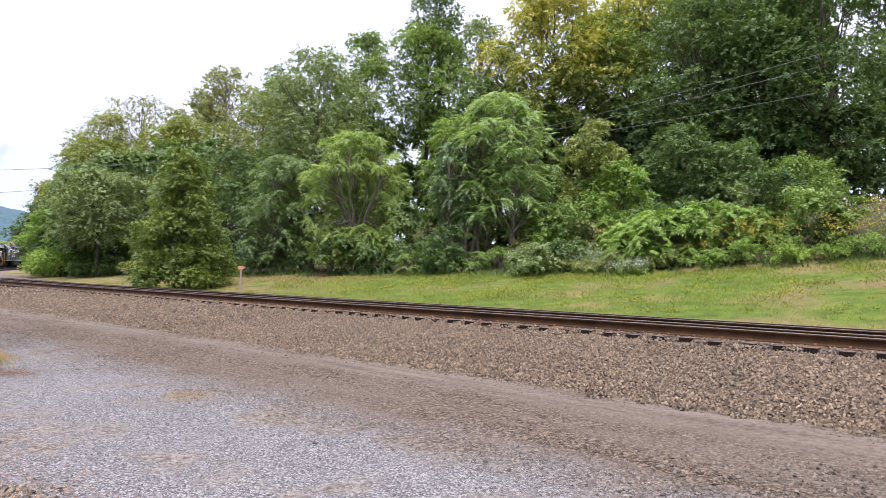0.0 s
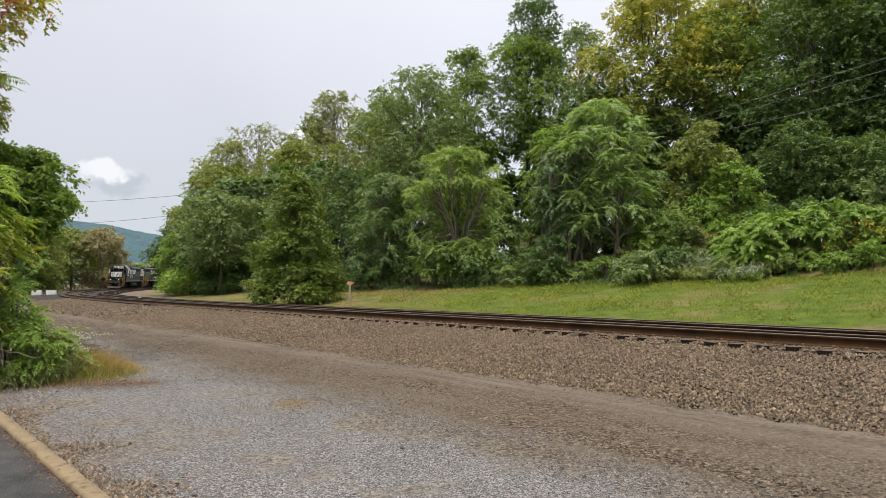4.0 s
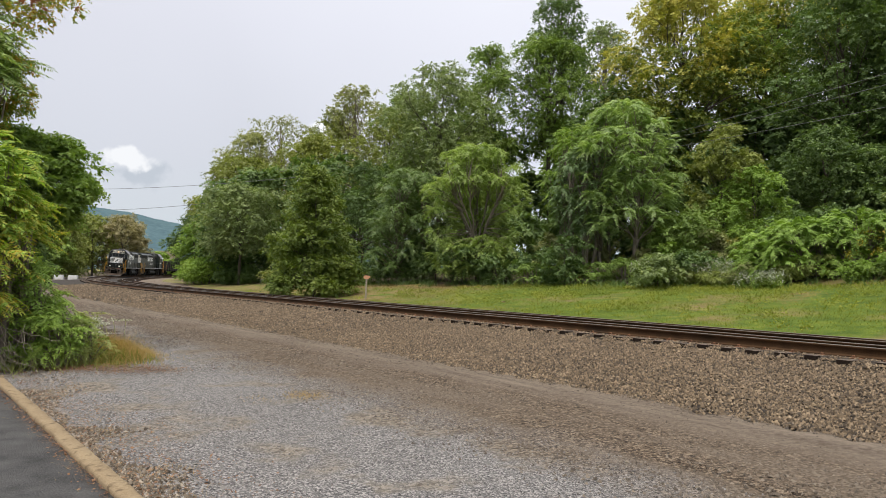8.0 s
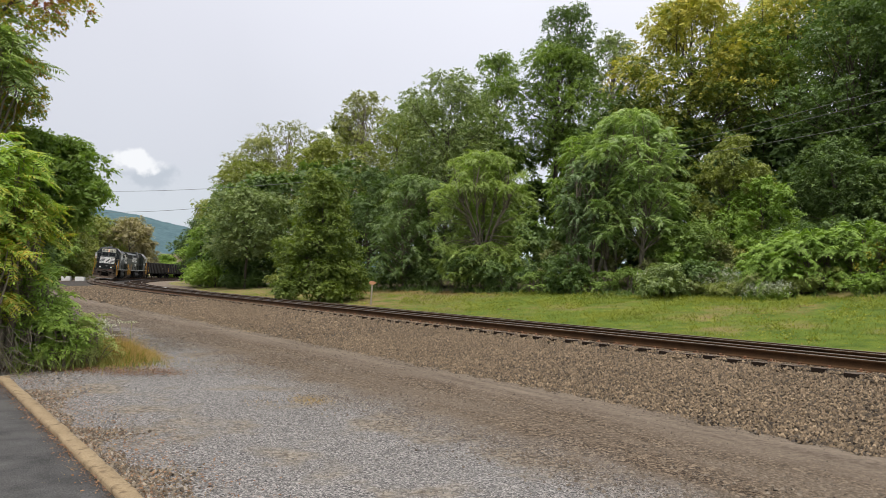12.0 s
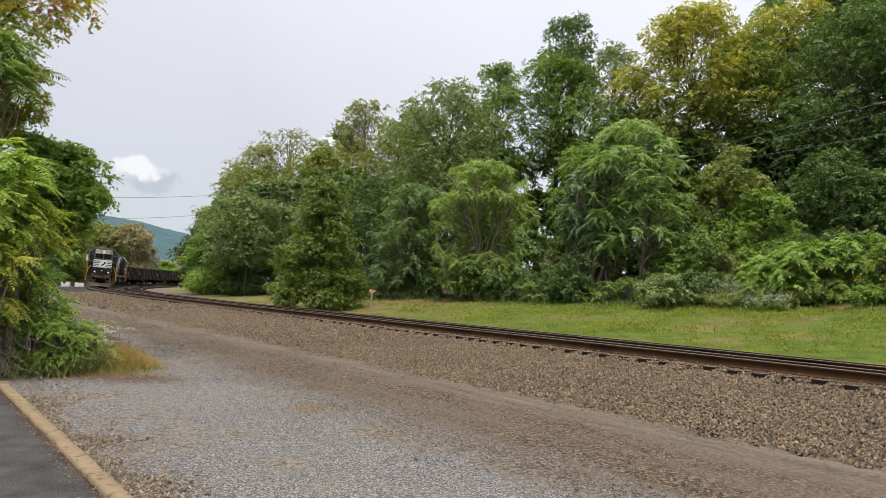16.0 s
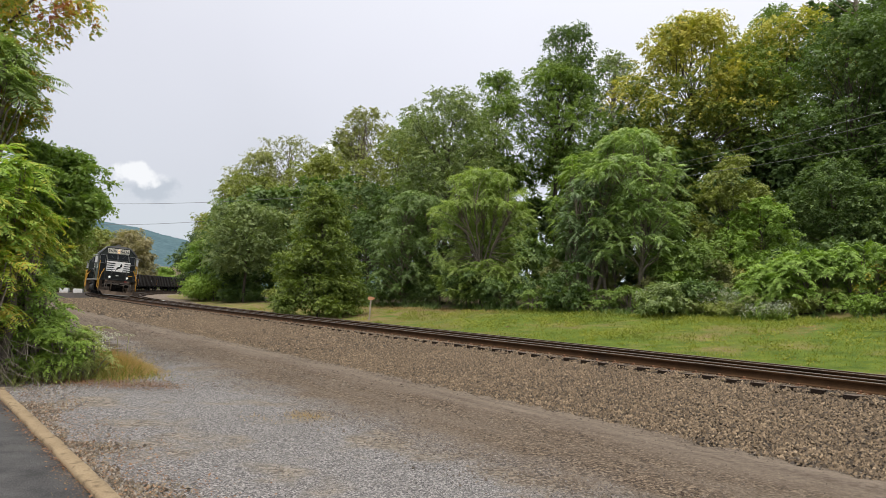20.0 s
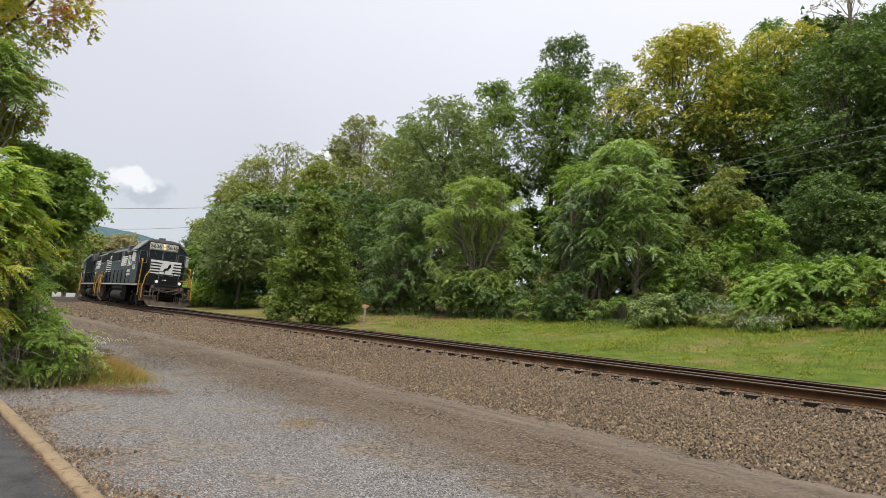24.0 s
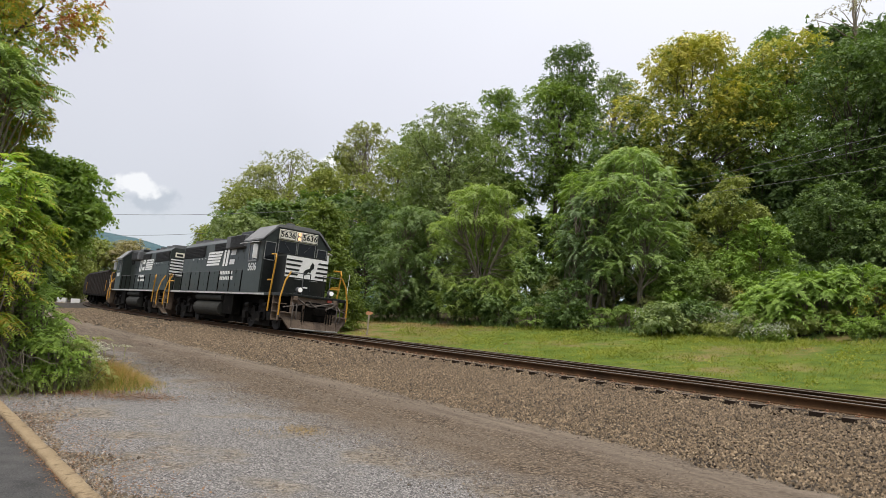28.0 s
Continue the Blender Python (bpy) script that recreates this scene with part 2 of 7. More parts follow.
RUST_GRASS = leaf_material("rust_grass", [(0.1, (0.3, 0.165, 0.075)), (0.6, (0.42, 0.27, 0.1275)), (1.0, (0.465, 0.405, 0.1725))], 0.4)
LITTER = leaf_material("leaf_litter", [(0.1, (0.07088, 0.0357, 0.0198)), (0.5, (0.1575, 0.07523, 0.036)), (0.8, (0.2678, 0.1466, 0.072)), (1.0, (0.378, 0.1084, 0.036))], 0.1)
GOLD = leaf_material("goldenrod_flower", [(0.1, (0.27, 0.225, 0.0225)), (0.6, (0.39, 0.315, 0.0375)), (1.0, (0.465, 0.39, 0.0675))], 0.2)
WHITEFLOWER = leaf_material("white_flower", [(0.1, (0.375, 0.39, 0.33)), (1.0, (0.555, 0.5625, 0.51))], 0.2)
LEAF_PALE = leaf_material("leaf_pale", [(0.1, (0.15, 0.17, 0.065)), (0.6, (0.28, 0.295, 0.12)), (1.0, (0.43, 0.43, 0.19))])
BARK = surface("bark", (0.04125, 0.0315, 0.024), (0.12, 0.0975, 0.075), 6.0, 0.9, 0, 0.6, 30)
PALE_BARK = surface("pale_bark", (0.105, 0.0825, 0.06), (0.24, 0.2025, 0.1575), 6.0, 0.85, 0, 0.4, 30)
RAIL_SIDE = surface("rusty_rail", (0.03076, 0.01532, 0.006352), (0.08207, 0.04193, 0.01719), 4.0, 0.8, 0.1, 0.2, 60, (0.02734, 0.01532, 0.007103), 0.8, 0.2)
RUST_PLATE = surface("rusty_plate", (0.09, 0.04125, 0.021), (0.2025, 0.09375, 0.045), 5.0, 0.85, 0.1, 0.3, 60)
RAIL_TOP = surface("worn_rail_head", (0.08696, 0.07333, 0.06135), (0.1502, 0.1312, 0.1116), 3.0, 0.5, 0.4, 0.05, 60)
TIE_WOOD = surface("creosote_wood", (0.006, 0.005, 0.004), (0.030, 0.021, 0.016), 2.5, 0.95, 0, 0.5, 45, (0.050, 0.037, 0.028), 2.0, 0.08)
TIE_TOP = surface("dusty_tie_top", (0.045, 0.034, 0.026), (0.13, 0.10, 0.076), 2.5, 0.95, 0, 0.5, 45, (0.16, 0.125, 0.095), 2.0)
CONCRETE = surface("tan_concrete", (0.1645, 0.115, 0.06327), (0.2741, 0.2091, 0.126), 2.5, 0.9, 0, 0.5, 60, (0.1096, 0.07318, 0.03876), 11.0)
ASPHALT = surface("asphalt", (0.01395, 0.0137, 0.01465), (0.1162, 0.1134, 0.1143), 3.5, 0.9, 0, 1.0, 60, (0.1069, 0.1016, 0.09923), 0.8)
WIRE = surface("wire_metal", (0.108, 0.108, 0.108), (0.2376, 0.2376, 0.2376), 2.0, 0.6, 0.4, 0)
WHITE_PAINT = surface("white_paint", (0.465, 0.465, 0.45), (0.6, 0.6, 0.585), 2.0, 0.6, 0, 0.1, 30, (0.3375, 0.315, 0.27), 1.0)
ORANGE = surface("faded_orange_plastic", (0.465, 0.195, 0.09), (0.6, 0.315, 0.18), 4.0, 0.6, 0, 0.1, 30)
WOOD_PALE = surface("weathered_wood", (0.225, 0.1875, 0.135), (0.39, 0.3375, 0.27), 5.0, 0.85, 0, 0.3, 50)


def stone_material(name, stops, rough=0.85):
    m, nt, p, N, L = material(name)
    g = N("ShaderNodeNewGeometry")
    co = N("ShaderNodeTexCoord")
    nz = N("ShaderNodeTexNoise")
    nz.inputs["Scale"].default_value, nz.inputs["Detail"].default_value = 0.8, 4.0
    L(co.outputs["Object"], nz.inputs["Vector"])
    a = N("ShaderNodeMath")
    a.operation = "MULTIPLY_ADD"
    a.inputs[1].default_value = 0.85
    L(g.outputs["Random Per Island"], a.inputs[0])
    b = N("ShaderNodeMath")
    b.operation = "MULTIPLY_ADD"
    b.inputs[1].default_value, b.inputs[2].default_value = 0.24, -0.06
    L(nz.outputs["Fac"], b.inputs[0])
    L(b.outputs[0], a.inputs[2])
    r = ramp(N, stops)
    L(a.outputs[0], r.inputs["Fac"])
    L(r.outputs["Color"], p.inputs["Base Color"])
    p.inputs["Roughness"].default_value = rough
    return m


BALLAST_STONE = stone_material("ballast_stone", [(0.0, (0.01813, 0.01209, 0.00677)), (0.3, (0.06646, 0.0465, 0.02708)), (0.65, (0.1228, 0.08649, 0.05162)), (0.88, (0.1974, 0.1442, 0.08971)), (1.0, (0.3323, 0.2558, 0.1693))])
GRAVEL_STONE = stone_material("grey_gravel", [(0.0, (0.060, 0.056, 0.053)), (0.4, (0.125, 0.116, 0.110)), (0.85, (0.200, 0.187, 0.176)), (1.0, (0.420, 0.400, 0.370))])
DIRT_STONE = stone_material("brown_gravel", [(0.0, (0.034, 0.026, 0.020)), (0.5, (0.090, 0.070, 0.052)), (1.0, (0.200, 0.166, 0.130))])

EDGE_STONE = stone_material("edge_stone", [(0.0, (0.030, 0.021, 0.013)), (0.4, (0.085, 0.064, 0.043)), (0.75, (0.165, 0.135, 0.100)), (1.0, (0.36, 0.31, 0.25))])

# ---- the line of the track: the outer (near) rail, running away from the viewer with s ----
TAN_E = 0.0555
RAIL_Z = 0.48
KNOT_S = [-5.0, 20.0, 40.0, 55.0, 70.0, 85.0, 100.0, 130.0, 400.0]
KNOT_K = [0.0014, -0.0009, -0.0022, -0.0033, -0.0043, -0.0052, -0.0052, -0.0050, -0.0050]
LS = np.arange(-150.0, 300.01, 0.5)


def track_line():
    k = np.interp(LS, KNOT_S, KNOT_K)
    k[LS < -5] = 0.0014
    k[LS < -25] = 0.0
    a = np.concatenate([[0], np.cumsum((k[1:] + k[:-1]) * 0.25)])
    a += 2.221 - np.interp(0, LS, a)
    x = np.concatenate([[0], np.cumsum((np.cos(a[1:]) + np.cos(a[:-1])) * 0.25)])
    y = np.concatenate([[0], np.cumsum((np.sin(a[1:]) + np.sin(a[:-1])) * 0.25)])
    return x + 3.909 - np.interp(0, LS, x), y + 15.306 - np.interp(0, LS, y), a


LX, LY, LA = track_line()


def line_at(s, u=0.0):
    """Plan point u metres inside (away from the lot) of the outer rail, and the heading up the line."""
    a = np.interp(s, LS, LA)
    return np.interp(s, LS, LX) + u * np.sin(a), np.interp(s, LS, LY) - u * np.cos(a), a


def plane_z(u):
    """Height of the rail tops' common plane: the outer rail is the high one."""
    return RAIL_Z - u * TAN_E


def nearest(x, y):
    """s and u of plan points (arrays)."""
    x, y = np.atleast_1d(x).astype(float), np.atleast_1d(y).astype(float)
    s, u = np.empty(len(x)), np.empty(len(x))
    px, py, pa = LX[::2], LY[::2], LA[::2]
    for i in range(0, len(x), 4000):
        dx, dy = x[i:i + 4000, None] - px, y[i:i + 4000, None] - py
        j = (dx * dx + dy * dy).argmin(1)
        r = np.arange(len(j))
        s[i:i + 4000] = LS[::2][j] + dx[r, j] * np.cos(pa[j]) + dy[r, j] * np.sin(pa[j])
        u[i:i + 4000] = dx[r, j] * np.sin(pa[j]) - dy[r, j] * np.cos(pa[j])
    return s, u


def bank(s, u):
    """Height of the natural ground."""
    slope = (0.095 + 0.0045 * np.clip(6 - s, 0, 16)) * np.clip((100 - s) / 60, 0.15, 1)
    z = np.where(u > 6.2, -0.06 + slope * np.clip(u - 6.2, 0, 26) + 0.20 * np.clip(u - 18.3, 0, 9) * np.clip((14 - s) / 8, 0, 1), 0.0)
    z = np.where((u > -4.6) & (u <= 6.2), -0.10, z)
    z = np.where(u < -30, np.clip((-30 - u) * 0.01, 0, 0.4), z)
    return z


def ground_z(x, y):
    s, u = nearest(x, y)
    z = bank(s, u)
    return float(z[0]) if np.isscalar(x) else z


# ---- mesh helpers ----


def np_mesh(name, verts, quads, mat):
    """A mesh from arrays of points and of faces that all have the same number of corners."""
    verts, quads = np.asarray(verts, dtype=np.float32), np.asarray(quads, dtype=np.int32)
    me = bpy.data.meshes.new(name)
    n, k = quads.shape
    me.vertices.add(len(verts))
    me.vertices.foreach_set("co", verts.ravel())
    me.loops.add(n * k)
    me.loops.foreach_set("vertex_index", quads.ravel())
    me.polygons.add(n)
    me.polygons.foreach_set("loop_start", np.arange(0, n * k, k, dtype=np.int32))
    me.update(calc_edges=True)
    me.materials.append(mat)
    return me


def child(name, me, parent, label=""):
    ob = new(name, me)
    ob.parent = parent
    return tagged(ob, label)


def part(name, bm, mat, parent, label="", smooth=False):
    me = bpy.data.meshes.new(name)
    bm.to_mesh(me)
    bm.free()
    me.materials.append(mat)
    if smooth:
        me.polygons.foreach_set("use_smooth", [True] * len(me.polygons))
    return child(name, me, parent, label)


def add_box(bm, x0, x1, y0, y1, z0, z1, bevel=0.0):
    r = bmesh.ops.create_cube(bm, size=1.0)
    bmesh.ops.scale(bm, vec=(x1 - x0, y1 - y0, z1 - z0), verts=r["verts"])
    bmesh.ops.translate(bm, vec=((x0 + x1) / 2, (y0 + y1) / 2, (z0 + z1) / 2), verts=r["verts"])
    if bevel:
        es = list({e for v in r["verts"] for e in v.link_edges})
        bmesh.ops.bevel(bm, geom=es, offset=bevel, segments=2, affect="EDGES", profile=0.5)
    return bm


def box(x0, x1, y0, y1, z0, z1, bevel=0.0):
    return add_box(bmesh.new(), x0, x1, y0, y1, z0, z1, bevel)


def add_rod(bm, a, b, r0, r1=None, seg=10, caps=True):
    a, b = Vector(a), Vector(b)
    d = b - a
    r = bmesh.ops.create_cone(bm, cap_ends=caps, segments=seg, radius1=r0, radius2=r0 if r1 is None else r1, depth=d.length)
    q = d.to_track_quat("Z", "Y").to_matrix().to_4x4()
    bmesh.ops.transform(bm, matrix=Matrix.Translation((a + b) / 2) @ q, verts=r["verts"])
    return bm


def rod(a, b, r0, r1=None, seg=10):
    return add_rod(bmesh.new(), a, b, r0, r1, seg)


def pipe(points, r, seg=8):
    bm = bmesh.new()
    for a, b in zip(points[:-1], points[1:]):
        add_rod(bm, a, b, r, seg=seg)
    for p in points[1:-1]:
        k = bmesh.ops.create_icosphere(bm, subdivisions=1, radius=r * 1.02)
        bmesh.ops.translate(bm, vec=p, verts=k["verts"])
    return bm


def prism(profile, y0, y1):
    """A solid with the outline profile (x, z), from y0 to y1."""
    bm = bmesh.new()
    a = [bm.verts.new((x, y0, z)) for x, z in profile]
    b = [bm.verts.new((x, y1, z)) for x, z in profile]
    bm.faces.new(a)
    bm.faces.new(b[::-1])
    for i in range(len(a)):
        j = (i + 1) % len(a)
        bm.faces.new((a[i], b[i], b[j], a[j]))
    bmesh.ops.recalc_face_normals(bm, faces=bm.faces)
    return bm


def cross(profile, x0, x1):
    """A solid with the outline profile (y, z), from x0 to x1."""
    bm = bmesh.new()
    a = [bm.verts.new((x0, y, z)) for y, z in profile]
    b = [bm.verts.new((x1, y, z)) for y, z in profile]
    bm.faces.new(a)
    bm.faces.new(b[::-1])
    for i in range(len(a)):
        j = (i + 1) % len(a)
        bm.faces.new((a[i], b[i], b[j], a[j]))
    bmesh.ops.recalc_face_normals(bm, faces=bm.faces)
    return bm


def sweep(profile, s_values, closed=True, wobble=0.0, rng=None, skew=0.0):
    """Verts and quads of a profile of (u, z) points, carried along the line."""
    s_values = np.asarray(s_values, dtype=float)
    k = len(profile)
    V = np.empty((len(s_values), k, 3))
    for j, (u, z) in enumerate(profile):
        x, y, a = line_at(s_values, u + skew * (s_values + 4.5))
        V[:, j, 0], V[:, j, 1], V[:, j, 2] = x, y, z
    if wobble:
        V += rng.normal(0, wobble, V.shape)
    i, j = np.meshgrid(np.arange(len(s_values) - 1), np.arange(k if closed else k - 1), indexing="ij")
    i, j = i.ravel(), j.ravel()
    j2 = (j + 1) % k
    Q = np.stack([i * k + j, i * k + j2, (i + 1) * k + j2, (i + 1) * k + j], 1)
    return V.reshape(-1, 3), Q


# ---- ground: one sheet to the horizon ----


def ground_material():
    m, nt, p, N, L = material("lot_road_and_meadow")

    def attr(n):
        a = N("ShaderNodeAttribute")
        a.attribute_name = n
        return a.outputs["Fac"]

    co = N("ShaderNodeTexCoord")

    def tex(scale, detail=5.0):
        t = N("ShaderNodeTexNoise")
        t.inputs["Scale"].default_value, t.inputs["Detail"].default_value = scale, detail
        L(co.outputs["Object"], t.inputs["Vector"])
        return t.outputs["Fac"]

    def edge(value, at, soft, ragged, scale):
        w = N("ShaderNodeMath")
        w.operation = "MULTIPLY_ADD"
        w.inputs[1].default_value = ragged
        L(tex(scale, 4.0), w.inputs[0])
        L(value, w.inputs[2])
        r = N("ShaderNodeMapRange")
        r.inputs["From Min"].default_value = at - soft + ragged / 2
        r.inputs["From Max"].default_value = at + soft + ragged / 2
        L(w.outputs[0], r.inputs["Value"])
        return r.outputs["Result"]

    def mix(f, a, b):
        x = N("ShaderNodeMix")
        x.data_type = "RGBA"
        L(f, x.inputs["Factor"])
        L(a, x.inputs["A"])
        L(b, x.inputs["B"])
        return x.outputs["Result"]

    def coloured(fac, stops):
        r = ramp(N, stops)
        L(fac, r.inputs["Fac"])
        return r.outputs["Color"]

    def cells(scale):
        # broken stone: one shade a stone, and its rounded height
        t = N("ShaderNodeTexVoronoi")
        t.inputs["Scale"].default_value = scale
        L(co.outputs["Object"], t.inputs["Vector"])
        c = N("ShaderNodeSeparateColor")
        L(t.outputs["Color"], c.inputs[0])
        return c.outputs[0], t.outputs["Distance"]

    def streaks(along, across):
        # wheel ruts and drag marks run with the track
        v = N("ShaderNodeCombineXYZ")
        for k, (value, f) in enumerate(((s, along), (u, across))):
            q = N("ShaderNodeMath")
            q.operation = "MULTIPLY"
            q.inputs[1].default_value = f
            L(value, q.inputs[0])
            L(q.outputs[0], v.inputs[k])
        t = N("ShaderNodeTexNoise")
        t.inputs["Scale"].default_value, t.inputs["Detail"].default_value = 1.0, 5.0
        L(v.outputs[0], t.inputs["Vector"])
        return t.outputs["Fac"]

    def half(a, b):
        x = N("ShaderNodeMix")
        x.data_type = "FLOAT"
        x.inputs["Factor"].default_value = 0.5
        L(a, x.inputs["A"])
        L(b, x.inputs["B"])
        return x.outputs["Result"]

    u, s = attr("inward"), attr("along")
    fine_shade, fine_height = cells(75.0)
    clod_shade, clod_height = cells(30.0)
    gravel = coloured(half(fine_shade, tex(120.0, 2.0)), [(0.25, (0.043, 0.042, 0.043)), (0.42, (0.121, 0.117, 0.118)), (0.58, (0.185, 0.178, 0.178)), (0.74, (0.360, 0.342, 0.330))])
    warm = coloured(half(clod_shade, tex(70.0, 3.0)), [(0.2, (0.070, 0.058, 0.046)), (0.5, (0.175, 0.152, 0.126)), (0.85, (0.330, 0.295, 0.250))])
    gravel = mix(edge(tex(0.9, 4.0), 0.57, 0.06, 0.14, 6.0), gravel, warm)
    dirt = coloured(half(half(clod_shade, fine_shade), tex(26.0, 5.0)), [(0.34, (0.016, 0.011, 0.008)), (0.46, (0.075, 0.054, 0.037)), (0.57, (0.132, 0.099, 0.070)), (0.70, (0.258, 0.204, 0.150))])
    dusty = coloured(tex(30.0, 5.0), [(0.35, (0.075, 0.058, 0.043)), (0.65, (0.185, 0.148, 0.114))])
    dirt = mix(edge(streaks(0.22, 1.6), 0.55, 0.10, 0.16, 5.0), dirt, dusty)
    smooth = coloured(half(streaks(0.5, 5.0), tex(14.0, 5.0)), [(0.36, (0.085, 0.066, 0.051)), (0.50, (0.150, 0.120, 0.094)), (0.64, (0.192, 0.156, 0.124))])
    dirt = mix(edge(u, -5.7, 0.35, 0.9, 0.8), dirt, smooth)
    grass = coloured(tex(1.6, 6.0), [(0.3, (0.050, 0.088, 0.011)), (0.55, (0.100, 0.144, 0.018)), (0.75, (0.150, 0.176, 0.027))])
    dry = coloured(tex(5.0, 4.0), [(0.3, (0.14, 0.115, 0.045)), (0.7, (0.24, 0.180, 0.085))])
    grass = mix(edge(tex(0.28, 3.0), 0.60, 0.08, 0.16, 3.0), grass, dry)
    # the strip beside the bend is burnt to straw
    bare = N("ShaderNodeMath")
    bare.operation = "MULTIPLY"
    L(edge(s, 20.0, 3.0, 7.0, 0.7), bare.inputs[0])
    L(edge(tex(1.1, 4.0), 0.46, 0.10, 0.2, 4.0), bare.inputs[1])
    grass = mix(bare.outputs[0], grass, dry)
    soil = coloured(tex(9.0, 5.0), [(0.3, (0.034, 0.027, 0.018)), (0.6, (0.08, 0.064, 0.038)), (0.8, (0.143, 0.113, 0.068))])
    floor = mix(edge(u, -7.75, 0.6, 1.6, 0.9), gravel, dirt)
    floor = mix(edge(u, 6.0, 0.2, 0.8, 1.2), floor, grass)
    floor = mix(edge(attr("verge"), 0.5, 0.12, 0.5, 1.5), floor, soil)
    L(floor, p.inputs["Base Color"])
    p.inputs["Roughness"].default_value = 0.95
    p.inputs["Specular IOR Level"].default_value = 0.2
    b = N("ShaderNodeBump")
    b.invert = True
    b.inputs["Strength"].default_value, b.inputs["Distance"].default_value = 0.9, 0.03
    L(half(clod_height, fine_height), b.inputs["Height"])
    L(b.outputs[0], p.inputs["Normal"])
    return m


def verge(s, u):
    """1 where shrubs have taken the side of the lot, 0 on the driven surface."""
    limit = np.interp(s, [2.0, 3.0, 4.5, 10.5, 23.0, 37.0, 60.0, 130.0], [-99, -10.3, -8.9, -8.0, -7.6, -6.5, -6.5, -9.0])
    edge_u = np.interp(s, [-40, -20, -5, 5, 15, 25, 45, 70], [20, 19, 19.0, 18, 17.0, 15, 12, 10]) + 1.2
    return (((u < limit) & (s > 2.6)) | ((u > edge_u) & (u < 70) & (s < 110))).astype(float)


def build_ground():
    g = np.concatenate([np.linspace(-1, 1, 141)])
    gx = np.sinh(g * 6.2) / np.sinh(6.2) * 3200
    gy = np.sinh((np.linspace(-0.55, 1, 141)) * 6.2) / np.sinh(6.2) * 3400 + 12
    gx = np.sort(np.concatenate([gx, np.linspace(-14, 14, 80)]))
    gy = np.sort(np.concatenate([gy, np.linspace(2, 40, 90)]))
    X, Y = np.meshgrid(gx, gy)
    x, y = X.ravel(), Y.ravel()
    s, u = nearest(x, y)
    near = np.hypot(x, y) < 320
    z = np.where(near, bank(s, u), 0.4)
    far = np.hypot(x, y)
    z = np.where(near, z * np.clip((320 - far) / 120, 0, 1) + 0.4 * np.clip((far - 200) / 120, 0, 1) * (z > -0.2), z)
    rng = np.random.default_rng(3)
    lot = (u < -4.9) & (far < 60)
    wav = np.array([noise.noise((a * 0.35, b * 0.35, 0)) for a, b in zip(x[lot], y[lot])])
    z[lot] += wav * 0.025
    z[lot] += rng.normal(0, 0.004, lot.sum())
    w, h = len(gx), len(gy)
    i, j = np.meshgrid(np.arange(h - 1), np.arange(w - 1), indexing="ij")
    q = (i * w + j).ravel()
    me = np_mesh("ground", np.stack([x, y, z], 1), np.stack([q, q + 1, q + w + 1, q + w], 1), ground_material())
    for n, v in (("inward", np.where(far < 300, u - np.interp(s, [45, 68], [0.0, 3.2]) * (u > 4), 20)), ("along", s), ("verge", np.where(far < 300, verge(s, u), 0))):
        a = me.attributes.new(n, "FLOAT", "POINT")
        a.data.foreach_set("value", v.astype(np.float32))
    me.polygons.foreach_set("use_smooth", [True] * len(me.polygons))
    tagged(new("ground", me), "grey gravel lot, brown dirt track and mown grass bank", "ground", kind="structure")


build_ground()


def build_asphalt_and_curb():
    rng = np.random.default_rng(5)
    s = np.linspace(-30, 1.83, 81)
    V, Q = sweep([(-11.2, 0.016), (-14.0, 0.016), (-20.0, 0.016), (-40.0, 0.016), (-40.0, -0.2), (-11.2, -0.2)], s, skew=-0.036)
    tagged(new("asphalt_pavement", np_mesh("asphalt_pavement", V, Q, ASPHALT)), "worn dark grey asphalt beside the gravel lot", "pavement", kind="structure")
    s = np.linspace(-30, 1.85, 160)
    prof = [(-11.2, -0.1), (-11.2, 0.045), (-11.185, 0.06), (-11.075, 0.06), (-11.06, 0.04), (-11.06, -0.1)]
    V, Q = sweep(prof, s, True, 0.003, rng, -0.036)
    # the return of the kerb round the pavement's end
    back = np.linspace(-11.28, -22.0, 30)
    across = [(0.0, -0.1), (0.0, 0.045), (0.015, 0.06), (0.125, 0.06), (0.14, 0.04), (0.14, -0.1)]
    W = []
    for u in back:
        for d, z in across:
            x, y, a = line_at(1.85 + d, u)
            W.append((float(x), float(y), z + (rng.normal(0, 0.002) if z > 0 else 0)))
    R = [[len(V) + i * 6 + j, len(V) + i * 6 + (j + 1) % 6, len(V) + i * 6 + 6 + (j + 1) % 6, len(V) + i * 6 + 6 + j] for i in range(29) for j in range(6)]
    n = len(s)
    me = np_mesh("kerb", np.concatenate([V, W]), np.concatenate([Q, R]), CONCRETE)
    bm = bmesh.new()
    bm.from_mesh(me)
    bm.verts.ensure_lookup_table()
    bm.faces.new([bm.verts[(n - 1) * 6 + i] for i in range(6)])
    bm.to_mesh(me)
    bm.free()
    tagged(new("kerb", me), "tan weathered concrete kerb along the asphalt", "kerb", kind="structure")


build_asphalt_and_curb()

# ---- ballast and the two tracks ----


